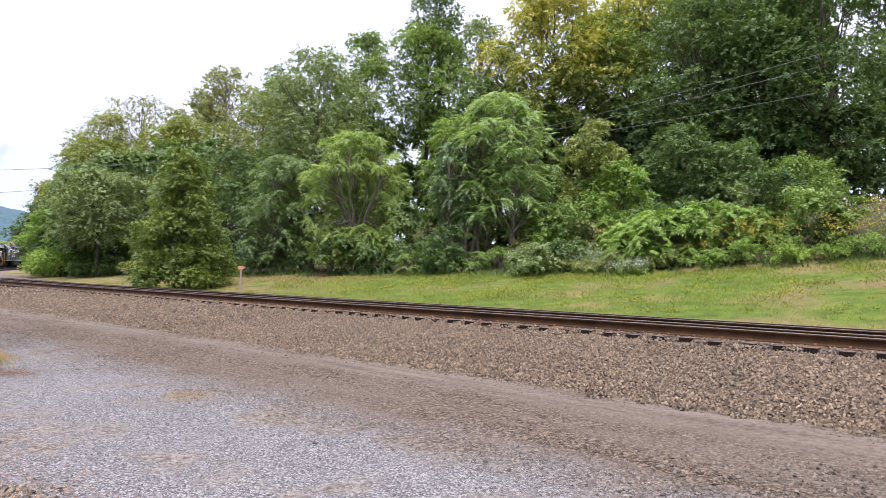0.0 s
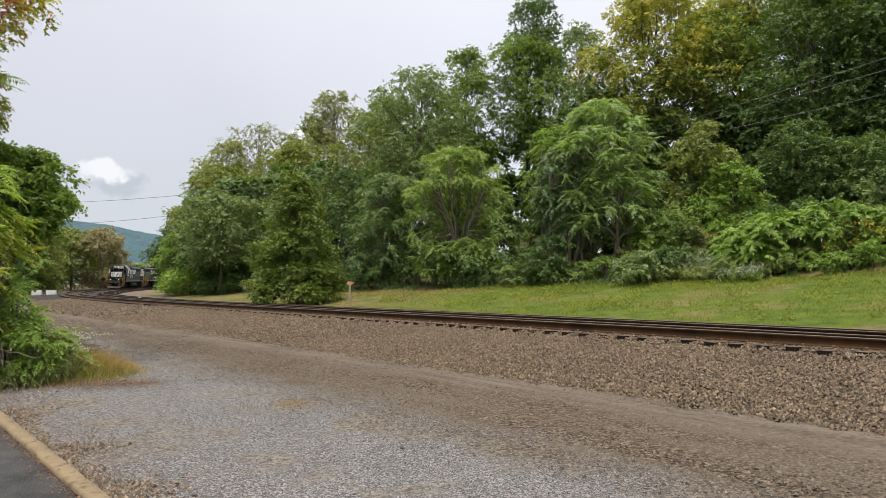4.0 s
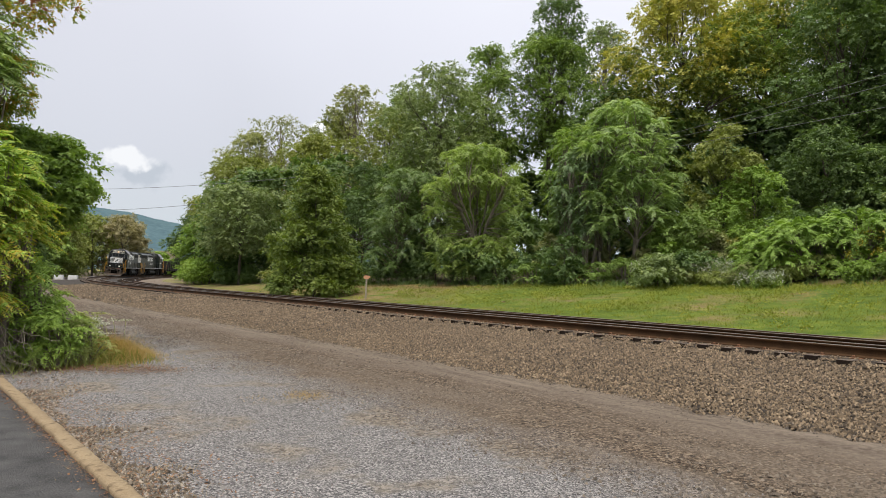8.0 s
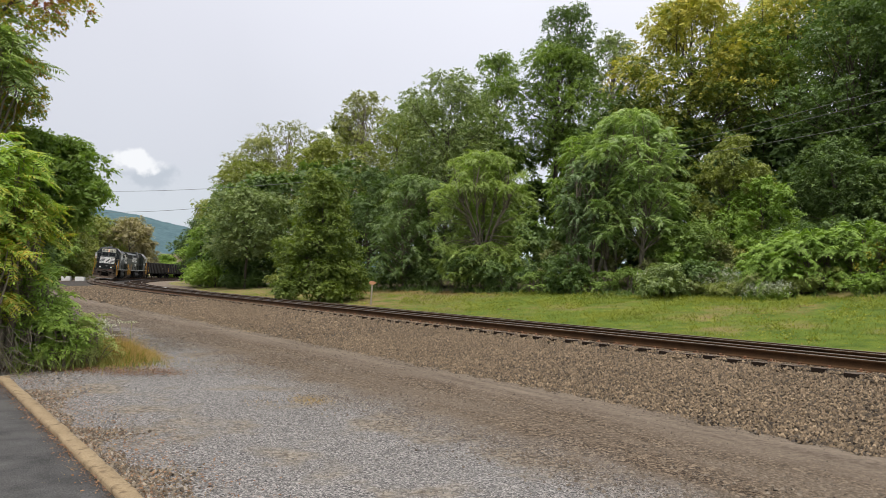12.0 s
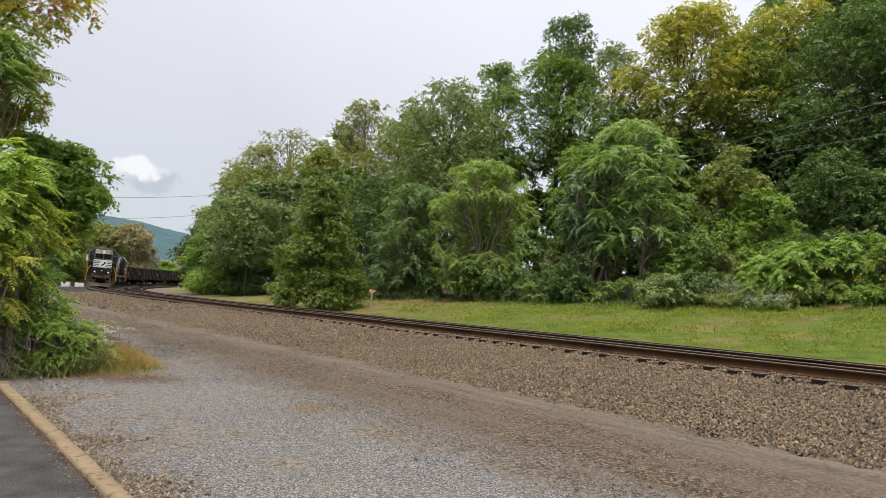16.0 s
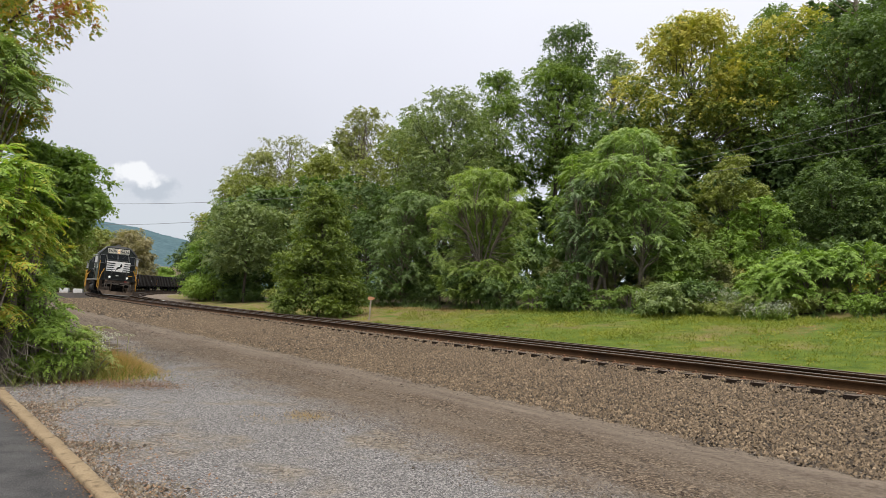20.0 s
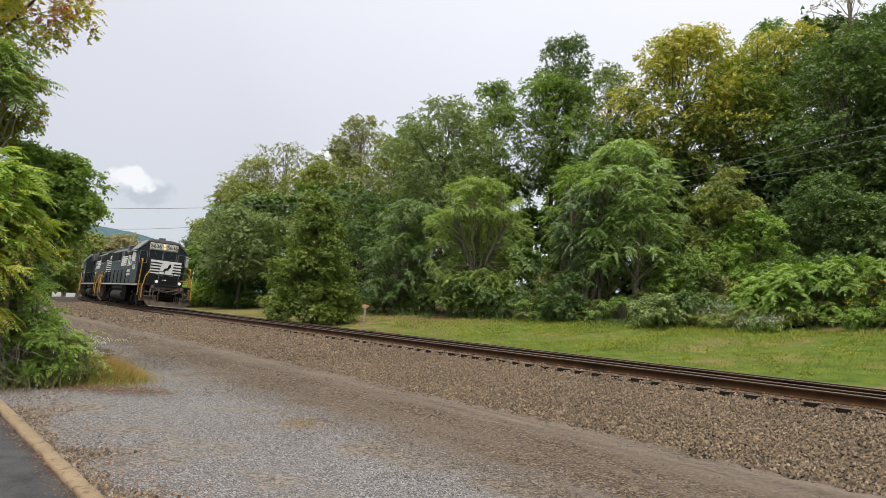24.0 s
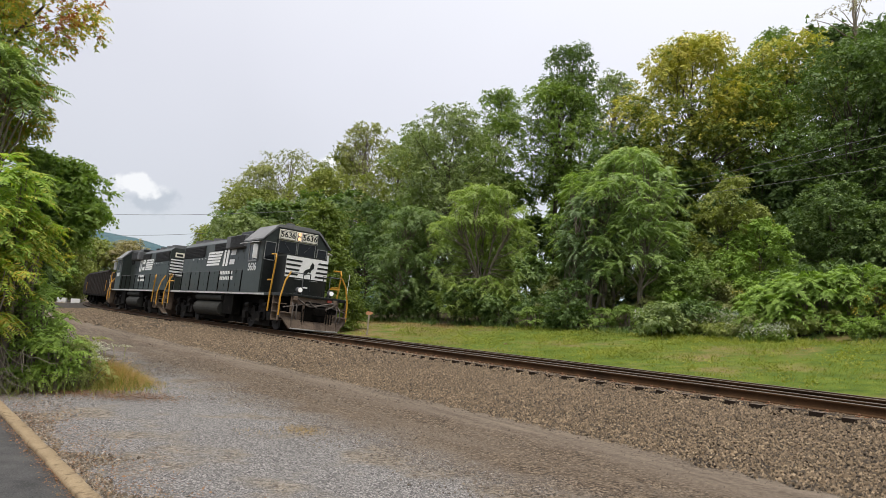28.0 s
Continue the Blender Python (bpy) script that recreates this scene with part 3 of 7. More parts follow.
def build_ballast():
    rng = np.random.default_rng(7)
    s = np.concatenate([np.arange(-60, 40, 0.25), np.arange(40, 240, 0.8)])
    top = lambda u, d: plane_z(u) - 0.20 - d
    prof = [(-5.2, -0.06), (-4.7, 0.0), (-3.6, 0.06), (-2.4, 0.12), (-1.4, 0.16), (-1.0, 0.195), (-0.66, 0.215), (-0.57, 0.235), (-0.42, top(-0.42, 0.012)), (0.0, top(0.0, 0.01)), (0.7, top(0.7, 0.04)), (2.0, top(2.0, 0.05)), (3.0, top(3.0, 0.06)), (4.0, top(4.0, 0.05)), (5.5, top(5.5, 0.05)), (6.4, top(6.4, 0.05)), (7.6, -0.16)]
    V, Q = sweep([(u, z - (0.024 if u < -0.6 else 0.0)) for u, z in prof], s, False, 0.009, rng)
    # near-black bed: the shade between the loose stones is put into its colour
    m = surface("shaded_ballast_bed", (0.009, 0.006, 0.004), (0.030, 0.022, 0.015), 9.0, 0.95, 0, 0.9, 28)
    tagged(new("ballast", np_mesh("ballast", V, Q, m)), "crushed stone ballast under the rails, near-black with gap shade", "ballast", kind="structure")


build_ballast()


def stones(name, mat, s, u, z, size, rng, label, category):
    """Many small broken stones, joined: each a crooked four-sided chip."""
    n = len(s)
    x, y, a = line_at(s, u)
    th = rng.uniform(0, 2 * np.pi, (n, 1)) + np.arange(4)[None] * (2 * np.pi / 4) + rng.normal(0, 0.28, (n, 4))
    r = rng.uniform(0.7, 1.25, (n, 4))
    ring = np.stack([np.cos(th) * r, np.sin(th) * r * rng.uniform(0.5, 1.0, (n, 1)), rng.uniform(-0.95, 0.15, (n, 4))], 2)
    tip = rng.normal(0, 0.30, (n, 1, 3))
    tip[..., 2] = rng.uniform(0.2, 0.85, (n, 1))
    V = np.concatenate([ring, tip], 1)
    spin = rng.uniform(0, 2 * np.pi, n)
    c, k = np.cos(spin)[:, None], np.sin(spin)[:, None]
    V = np.stack([V[..., 0] * c - V[..., 1] * k, V[..., 0] * k + V[..., 1] * c, V[..., 2]], 2) * size[:, None, None]
    V += np.stack([x, y, z], 1)[:, None]
    tri = np.array([[0, 1, 4], [1, 2, 4], [2, 3, 4], [3, 0, 4]])
    F = (tri[None] + (np.arange(n) * 5)[:, None, None]).reshape(-1, 3)
    return tagged(new(name, np_mesh(name, V.reshape(-1, 3), F, mat)), label, category, kind="stuff")


def patchy(s, u, scale, seed):
    return np.array([noise.noise((a * scale, b * scale, seed)) for a, b in zip(s, u)])


def build_stones():
    rng = np.random.default_rng(11)
    prof_u = [-5.2, -4.7, -3.6, -2.4, -1.4, -1.0, -0.66, -0.55, 7.0]
    prof_z = [-0.06, 0.0, 0.06, 0.12, 0.16, 0.195, 0.215, 0.22, -0.1]
    S, U, Z = [], [], []
    for n, s0, s1, u0, u1, r in ((76000, -10.5, 6, -4.9, -0.54, 0.0245), (28000, 6, 24, -4.9, -0.54, 0.033), (9000, 24, 60, -4.9, -0.54, 0.055), (7000, -12, 30, -0.54, -0.09, 0.022), (6000, -12, 20, 0.09, 1.9, 0.030)):
        s, u = rng.uniform(s0, s1, n), rng.uniform(u0, u1, n)
        z = np.interp(u, prof_u, prof_z)
        z = np.where(u > -0.54, plane_z(u) - np.where(u < -0.08, 0.200, 0.225), z)
        if u0 == -0.54:
            # the tie tops stay clear, the cribs between them are filled
            gap = np.abs((s + 18.0 + 0.2475) % 0.495 - 0.2475) > 0.125 - 0.2 * (rng.random(n) < 0.4)
            s, u, z, n = s[gap], u[gap], z[gap], int(gap.sum())
        S += list(s); U += list(u); Z += list(np.stack([z + r * rng.uniform(-0.25, 1.0, n), r * rng.uniform(0.55, 1.4, n)], 1))
    # stones heaped against the cribs, leaving most tie ends open
    n = 16000
    s, u = rng.uniform(-12, 30, n), -0.50 - 0.42 * rng.random(n)
    row = np.floor((s + 18.0 + 0.2475) / 0.495)
    cover = 0.5 + 0.5 * np.sin(row * 12.9898) * np.cos(row * 4.13)
    open_end = np.abs((s + 18.0 + 0.2475) % 0.495 - 0.2475) < 0.12
    z = np.interp(u, [-0.92, -0.72, -0.60], [0.205, 0.245, 0.285])
    z = np.where(open_end, np.interp(u, [-0.92, -0.64], [0.20, 0.238]) + 0.05 * (cover > 0.66), z)
    keep = ~(open_end & (u > -0.64))
    n = int(keep.sum())
    r = 0.024
    S += list(s[keep]); U += list(u[keep]); Z += list(np.stack([z[keep] + r * rng.uniform(-0.3, 0.7, n), r * rng.uniform(0.6, 1.5, n)], 1))
    Z = np.array(Z)
    stones("ballast_stones", BALLAST_STONE, np.array(S), np.array(U), Z[:, 0], Z[:, 1], rng, "loose brown and tan crushed ballast stones", "stones")
    n = 34000
    s = -9.5 + 17.5 * rng.random(n) ** 1.3
    u = rng.uniform(-11.0, -7.3, n)
    keep = (verge(s, u) < 0.5) & (rng.random(n) < np.clip((-6.9 - u) / 1.2, 0, 1))
    s, u = s[keep], u[keep]
    r = (0.0045 + 0.010 * rng.random(len(s)) ** 2.5) * (1 + 0.4 * (s > 0))
    edge_band = u < -10.45
    r = np.where(edge_band & (rng.random(len(s)) < 0.4), r * 2.3, r)
    stones("gravel_stones", GRAVEL_STONE, s, u, np.full(len(s), 0.004) + r * 0.2, r, rng, "small grey limestone gravel on the lot", "gravel")
    # a ragged strip of coarse stones washed against the kerb
    n = 9000
    s = rng.uniform(-8.0, 0.8, n)
    d = np.abs(rng.normal(0, 0.26, n))
    keep = patchy(s, d, 1.3, 3.0) + 0.35 > d * 0.9
    s, d = s[keep], d[keep]
    r = 0.006 + 0.022 * rng.random(len(s)) ** 2.0
    stones("kerb_stones", EDGE_STONE, s, -11.03 - 0.036 * (s + 4.5) + d, np.full(len(s), 0.006) + r * 0.3, r, rng, "coarse tan and brown stones against the kerb", "gravel")
    n = 40000
    s = -9.5 + 34 * rng.random(n) ** 1.5
    u = rng.uniform(-8.6, -4.6, n)
    keep = rng.random(n) < np.where((u > -6.1) & (u < -5.1), 0.25, np.clip((u + 8.9) / 1.4, 0.1, 1))
    s, u = s[keep], u[keep]
    r = (0.006 + 0.020 * rng.random(len(s)) ** 2.6) * (1 + 0.04 * np.clip(s, 0, 30))
    stones("dirt_stones", DIRT_STONE, s, u, np.full(len(s), 0.002) + r * 0.2, r, rng, "loose brown stones on the dirt track", "gravel")


build_stones()


def build_track(first_u, near):
    root = tagged(new("railway_track"), "railway track with rusty rails on dark wooden ties", "railway track", kind="structure")
    s = np.concatenate([np.arange(-60, 240, 1.0)])
    h = [(-0.076, -0.18), (-0.076, -0.168), (-0.02, -0.15), (-0.009, -0.14), (-0.009, -0.055), (-0.036, -0.038), (-0.038, -0.006), (-0.03, 0.0)]
    full = h + [(-a, b) for a, b in h[::-1]]
    for r in (0, 1):
        u = first_u + 1.51 * r
        prof = [(u + a, plane_z(u) + b) for a, b in full]
        V, Q = sweep(prof, s)
        me = np_mesh("rail", V, Q, RAIL_SIDE)
        me.materials.append(RAIL_TOP)
        idx = np.zeros(len(Q), dtype=np.int32)
        for k in (len(h) - 2, len(h) - 1, len(h)):
            idx[np.arange(len(Q)) % len(full) == k] = 1
        me.polygons.foreach_set("material_index", idx)
        child("rail", me, root, "rusty steel rail with a worn head")
    tie = box(-0.10, 0.10, -1.37, 1.37, -0.18, 0.0, 0.012)
    tm = bpy.data.meshes.new("tie")
    tie.to_mesh(tm)
    tie.free()
    tm.materials.append(TIE_WOOD)
    tm.materials.append(TIE_TOP)
    for f in tm.polygons:
        f.material_index = int(f.normal.z > 0.5)
    rng = np.random.default_rng(21)
    if near:
        V, F = [], []
        for i in range(262):
            si = -18 + 0.495 * i + rng.normal(0, 0.025)
            x, y, a = line_at(si, first_u + 0.755 + rng.normal(0, 0.03))
            ob = new("tie", tm)
            ob.parent = root
            ob.matrix_local = pose(x, y, plane_z(first_u + 0.755) - 0.195 + rng.normal(0, 0.006), 0, 0, 0) @ Matrix.Rotation(a + rng.normal(0, 0.012), 4, "Z") @ Matrix.Rotation(math.atan(TAN_E), 4, "X")
        for i in range(150):
            si = -18 + 0.495 * i
            for u in (first_u, first_u + 1.51):
                x, y, a = line_at(si, u)
                m = pose(x, y, plane_z(u) - 0.186) @ Matrix.Rotation(a, 4, "Z")
                for bx in ((-0.09, 0.09, -0.17, 0.17, -0.01, 0.008), (-0.06, -0.03, -0.12, -0.085, 0.0, 0.045), (0.03, 0.06, 0.085, 0.12, 0.0, 0.045), (0.03, 0.055, -0.13, -0.10, 0.0, 0.04)):
                    c = [m @ Vector((bx[k & 1], bx[2 + (k >> 1 & 1)], bx[4 + (k >> 2)])) for k in range(8)]
                    n = len(V)
                    V += [tuple(p) for p in c]
                    F += [[n + k for k in f] for f in ((0, 2, 3, 1), (4, 5, 7, 6), (0, 1, 5, 4), (2, 6, 7, 3), (0, 4, 6, 2), (1, 3, 7, 5))]
        tagged(child("tie_plates", np_mesh("tie_plates", V, F, RUST_PLATE), root, "rusty tie plates and spikes"), kind="stuff")
    else:
        V, F = [], []
        for i in range(420):
            si = -20 + 0.5 * i
            x, y, a = line_at(si, first_u + 0.755)
            m = pose(x, y, plane_z(first_u + 0.755) - 0.195) @ Matrix.Rotation(a, 4, "Z") @ Matrix.Rotation(math.atan(TAN_E), 4, "X")
            n = len(V)
            V += [tuple(m @ Vector((-0.115 + 0.23 * (k & 1), -1.37 + 2.74 * (k >> 1 & 1), -0.18 + 0.18 * (k >> 2)))) for k in range(8)]
            F += [[n + k for k in f] for f in ((0, 2, 3, 1), (4, 5, 7, 6), (0, 1, 5, 4), (2, 6, 7, 3), (0, 4, 6, 2), (1, 3, 7, 5))]
        tagged(child("ties", np_mesh("ties", V, F, TIE_WOOD), root, "dark wooden ties"), kind="stuff")


build_track(0.0, True)
build_track(4.1, False)

# ---- vegetation ----


def unit(v):
    return v / np.maximum(np.linalg.norm(v, axis=-1, keepdims=True), 1e-9)


def leaf_quads(c, d, n, length, width):
    """One kite-shaped leaf for each base c, along d, with the face normal n."""
    d = unit(d)
    side = unit(np.cross(d, n))
    up = np.cross(side, d)
    L, W = np.asarray(length)[:, None], np.asarray(width)[:, None]
    V = np.stack([c, c + d * L * 0.45 + side * W * 0.5 + up * W * 0.12, c + d * L - up * L * 0.08, c + d * L * 0.45 - side * W * 0.5 + up * W * 0.12], 1)
    return V.reshape(-1, 3)


def leaf_triangles(c, d, n, length, width):
    """One pointed leaf for each base c: broad at its base, the tip along d."""
    d = unit(d)
    side = unit(np.cross(d, n))
    L, W = np.asarray(length)[:, None], np.asarray(width)[:, None]
    return np.stack([c - side * W * 0.5, c + side * W * 0.5, c + d * L], 1).reshape(-1, 3)


def quads(n):
    return np.arange(n * 4).reshape(n, 4)


def tubes(segments, sides=5):
    """Tapered tubes: rows of (ax, ay, az, ra, bx, by, bz, rb)."""
    S = np.asarray(segments, float)
    n = len(S)
    a, b = S[:, :3], S[:, 4:7]
    d = unit(b - a)
    ref = np.where(np.abs(d[:, 2:3]) > 0.9, [[1.0, 0, 0]], [[0, 0, 1.0]])
    e1 = unit(np.cross(d, ref))
    e2 = np.cross(d, e1)
    t = np.arange(sides) / sides * 2 * np.pi
    ring = e1[:, None] * np.cos(t)[None, :, None] + e2[:, None] * np.sin(t)[None, :, None]
    V = np.concatenate([a[:, None] + ring * S[:, 3, None, None], b[:, None] + ring * S[:, 7, None, None]], 1)
    k = np.arange(sides)
    F = np.stack([k, (k + 1) % sides, (k + 1) % sides + sides, k + sides], 1)
    F = (F[None] + (np.arange(n) * 2 * sides)[:, None, None]).reshape(-1, 4)
    return V.reshape(-1, 3), F


def limb(a, b, ra, rb, rng, steps=4, sway=0.12):
    """A crooked limb from a to b as tube rows."""
    a, b = np.asarray(a, float), np.asarray(b, float)
    L = np.linalg.norm(b - a)
    pts = [a + (b - a) * t + (rng.normal(0, sway * L * 0.3, 3) * (0 < t < 1)) for t in np.linspace(0, 1, steps + 1)]
    rad = np.linspace(ra, rb, steps + 1)
    return [(*p, r0, *q, r1) for p, q, r0, r1 in zip(pts[:-1], pts[1:], rad[:-1], rad[1:])]


TREE_LABELS = {
    "far_edge": "bright green bushy tree at the bend of the track",
    "olive": "olive green broadleaf tree in the wood",
    "hollow": "grey-green leaning tree with a dark hollow below",
    "thin": "thin-leaved grey-green tree against the sky",
    "light": "light green feathery tree above the wood",
    "cone": "dense bright green conical bush-like tree on the grass bank",
    "mid": "mid-green broadleaf tree in the wood",
    "broad": "broad grey-green tree with dense foliage",
    "tall": "tall dark green tree above the wood",
    "spire": "tall slender dark tree rising above the others",
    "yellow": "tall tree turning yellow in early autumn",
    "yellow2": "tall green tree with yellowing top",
    "dark": "tall dark green tree at the wood's edge",
    "fill": "dark green tree in the shade of the wood",
    "olive_under": "small olive green tree below the taller wood",
    "under": "small leafy green tree at the wood's edge",
    "bare": "half-bare tree with reddish twigs above the wood",
    "far": "olive and brown tree beyond the bend",
    "shrub": "low leafy green shrub at the foot of the wood",
    "bend_shrub": "pale green rounded shrub beside the rails",
    "near_broad": "small dark green broadleaf tree beside the lot",
    "near_rust": "tree with green and rust-red leaves beside the lot",
    "near_low": "tangled green shrub at the edge of the lot",
    "front_side": "smaller blue-green tree of heaven with feathery leaves",
    "front": "large tree of heaven with drooping feathery leaves",
    "vase": "vase-shaped sumac with bare stems and pale green top",
    "dark_frond": "dark green feathery-leaved sumac at the wood's edge",
    "near_sumac": "sumac with bright green and orange feathery leaves",
    "young": "young bright yellow-green sumac beside the larger tree",
    "clump": "bright green sumac clump on the grass bank",
}


def tree(key, x, y, top, bottom, R, mat, n, leaf, style="", kind="tree", flat=0.75, foot=(0.0, 0.0), turned=None, turn_z=0.3):
    """A broadleaf tree or shrub: trunk, crooked limbs, and a crown of leafy clumps with gaps between them."""
    rng = np.random.default_rng(int(abs(x * 131 + y * 717 + top * 37)) + 5)
    n = int(n * (1.05 if key in ("fill", "far") else 2.3))
    leaf *= 1.40 if key == "fill" else 1.0 if key == "far" else 0.80
    if y > 58 and key not in ("fill", "far"):
        n, leaf = int(n * 1.35), leaf * 0.80
    gz = ground_z(x, y)
    H = top - gz
    root = tagged(new(kind), TREE_LABELS[key], kind)
    root.location = (x, y, gz)
    top, bottom = top - gz, max(bottom - gz, 0.15)
    thin = style == "thin"
    nc = int(np.clip(n / (200 if thin else 260), 12, 150))
    cz, hz = (top + bottom) / 2, (top - bottom) / 2
    C, CR = [], []
    lobes = rng.uniform(0, 2 * np.pi, 3)
    for _ in range(nc):
        z = rng.uniform(-1, 1)
        if style == "cone":
            z = 1 - 2 * rng.random() ** 0.6
            prof = 0.22 + 0.80 * ((1 - z) / 2) ** 0.75
        else:
            prof = math.sqrt(max(0.03, 1 - (abs(z) ** 3.0 if z > 0 else abs(z * 0.9) ** 2.6)))
        th = rng.uniform(0, 2 * np.pi)
        prof *= 0.86 + 0.18 * math.cos(2 * (th - lobes[0]) + z * 3) + 0.10 * math.cos(5 * (th - lobes[1]))
        r = R * prof * (rng.uniform(0.2, 0.98 if style == "cone" else 1.12) ** 0.5) * 0.92
        cr = R * rng.uniform(0.12, 0.32) * (0.8 if thin else 1.0)
        C.append((r * math.cos(th), r * math.sin(th), cz + z * (hz - cr * 0.6)))
        CR.append(cr)
    # shoots that stand out of the crown
    for _ in range(nc // 4):
        z, th = rng.uniform(-0.6, 1.0), rng.uniform(0, 2 * np.pi)
        r = R * math.sqrt(max(0.05, 1 - max(z, 0) ** 2.4)) * rng.uniform(0.95, 1.18) * (0.5 if style == "cone" and z > 0 else 0.9)
        C.append((r * math.cos(th), r * math.sin(th), max(cz + z * hz * 1.02, 0.2)))
        CR.append(R * rng.uniform(0.08, 0.14))
    if style == "cone":
        for k in range(16):
            th = k / 16 * 2 * np.pi + rng.normal(0, 0.15)
            r = R * rng.uniform(0.5, 0.88)
            C.append((r * math.cos(th), r * math.sin(th), rng.uniform(0.3, 0.8)))
            CR.append(R * rng.uniform(0.2, 0.3))
    C.append((rng.normal(0, R * 0.1), rng.normal(0, R * 0.1), top - 0.22 * R))
    CR.append(0.22 * R)
    C, CR = np.array(C), np.array(CR)
    # sprays of leaves on the upper side of every clump, drooping outwards
    per = 9
    m = n // per
    pick = rng.choice(len(C), m, p=CR ** 2 / (CR ** 2).sum())
    d = unit(rng.normal(size=(m, 3)) + [0, 0, 0.45])
    rad = CR[pick] * (0.45 + 0.65 * rng.random(m) ** 0.6)
    B = C[pick] + d * rad[:, None] * [1, 1, flat]
    out = unit(C[pick] * [1, 1, 0] + 1e-6)
    axis = unit(d * [1, 1, 0.5] + out * 0.35 + rng.normal(0, 0.35, (m, 3)) + [0, 0, -0.30])
    nor = unit(d * 0.6 + [0, 0, 0.8] + rng.normal(0, 0.38, (m, 3)))
    side = unit(np.cross(axis, nor))
    spray = leaf * 2.3 * rng.uniform(0.6, 1.3, m)
    V = []
    for k in range(per):
        t = (k + 0.5) / per
        sg = 1 if k % 2 else -1
        P = B + axis * (spray * (t - 0.3))[:, None] - np.array([0, 0, 0.25]) * (spray * t * t)[:, None] + rng.normal(0, 0.10, (m, 3)) * spray[:, None]
        P[:, 2] = np.maximum(P[:, 2], 0.06)
        ax = unit(axis * 0.55 + side * (sg * 0.75) + [0, 0, -0.22] + rng.normal(0, 0.25, (m, 3)))
        nn = unit(nor + rng.normal(0, 0.38, (m, 3)))
        L = leaf * (0.95 - 0.25 * t) * rng.uniform(0.7, 1.25, m)
        V.append(leaf_triangles(P, ax, nn, L, L * rng.uniform(0.65, 0.95, m)))
    V = np.concatenate(V)
    me = np_mesh("crown", V, np.arange(len(V)).reshape(-1, 3), mat)
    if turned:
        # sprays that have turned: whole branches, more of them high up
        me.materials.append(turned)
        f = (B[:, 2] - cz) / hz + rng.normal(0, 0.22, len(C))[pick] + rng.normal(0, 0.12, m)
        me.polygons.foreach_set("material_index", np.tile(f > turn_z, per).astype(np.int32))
    child("crown", me, root)
    rows = []
    r0 = max(0.03, 0.008 * H + 0.015 * R) * (1.0 if foot == (0.0, 0.0) else 0.4)
    fork = np.array([rng.normal(0, 0.05 * R), rng.normal(0, 0.05 * R), bottom + (top - bottom) * 0.35])
    crown_top = np.array([0, 0, top - 0.3 * R])
    knee = np.array([foot[0] * 0.8, foot[1] * 0.8, fork[2] * 0.8])
    rows += limb((foot[0], foot[1], -0.1), knee, r0, r0 * 0.85, rng, 4, 0.03)
    rows += limb(knee, fork, r0 * 0.85, r0 * 0.7, rng, 3, 0.06)
    rows += limb(fork, crown_top, r0 * 0.7, r0 * 0.15, rng, 5, 0.08)
    for c in C[:: (1 if thin else 3 if foot == (0.0, 0.0) else 5)]:
        t = np.clip((c[2] - bottom) / max(top - bottom, 0.1) - 0.25, 0.02, 0.85)
        a = knee + (fork - knee) * min(1, t / 0.35) if t < 0.35 else fork + (crown_top - fork) * (t - 0.35) / 0.65
        rows += limb(a, c, r0 * 0.32 * (1 - t * 0.6), r0 * 0.06, rng, 3, 0.2)
    V, F = tubes(rows)
    child("trunk", np_mesh("trunk", V, F, PALE_BARK if thin else BARK), root)
    return root


def frond_leaflets(base, d0, L, droop, pairs, rng, share=0.25, width=0.34, fine=False):
    """Feathery leaves: leaflets in pairs along a drooping rib; share: a leaflet's length against the leaf's."""
    m = len(base)
    up = np.array([0, 0, 1.0])
    side = unit(np.cross(d0, up) + rng.normal(0, 0.18, (m, 3)))
    shape = leaf_quads if fine else leaf_triangles
    out = []
    for i in range(pairs):
        t = (i + 1.2) / (pairs + 0.6)
        p = base + d0 * (L * t)[:, None] - up * (droop * L * t * t)[:, None]
        tang = unit(d0 - up * (2 * droop * t)[:, None])
        ll = L * share * (math.sin(math.pi * (0.18 + 0.72 * t)) ** 0.7) * rng.uniform(0.8, 1.15, m)
        for sg in (-1, 1):
            ax = unit(side * sg + tang * 0.40 - up * 0.40 + rng.normal(0, 0.14, (m, 3)))
            nor = unit(np.cross(ax, tang) * -sg + rng.normal(0, 0.30, (m, 3)))
            out.append(shape(p, ax, nor, ll, ll * width))
    p = base + d0 * L[:, None] - up * (droop * L)[:, None]
    out.append(shape(p, unit(d0 - up * (2 * droop)[:, None]), np.broadcast_to(up, p.shape), L * 0.16, L * 0.06))
    return np.concatenate(out), 4 if fine else 3


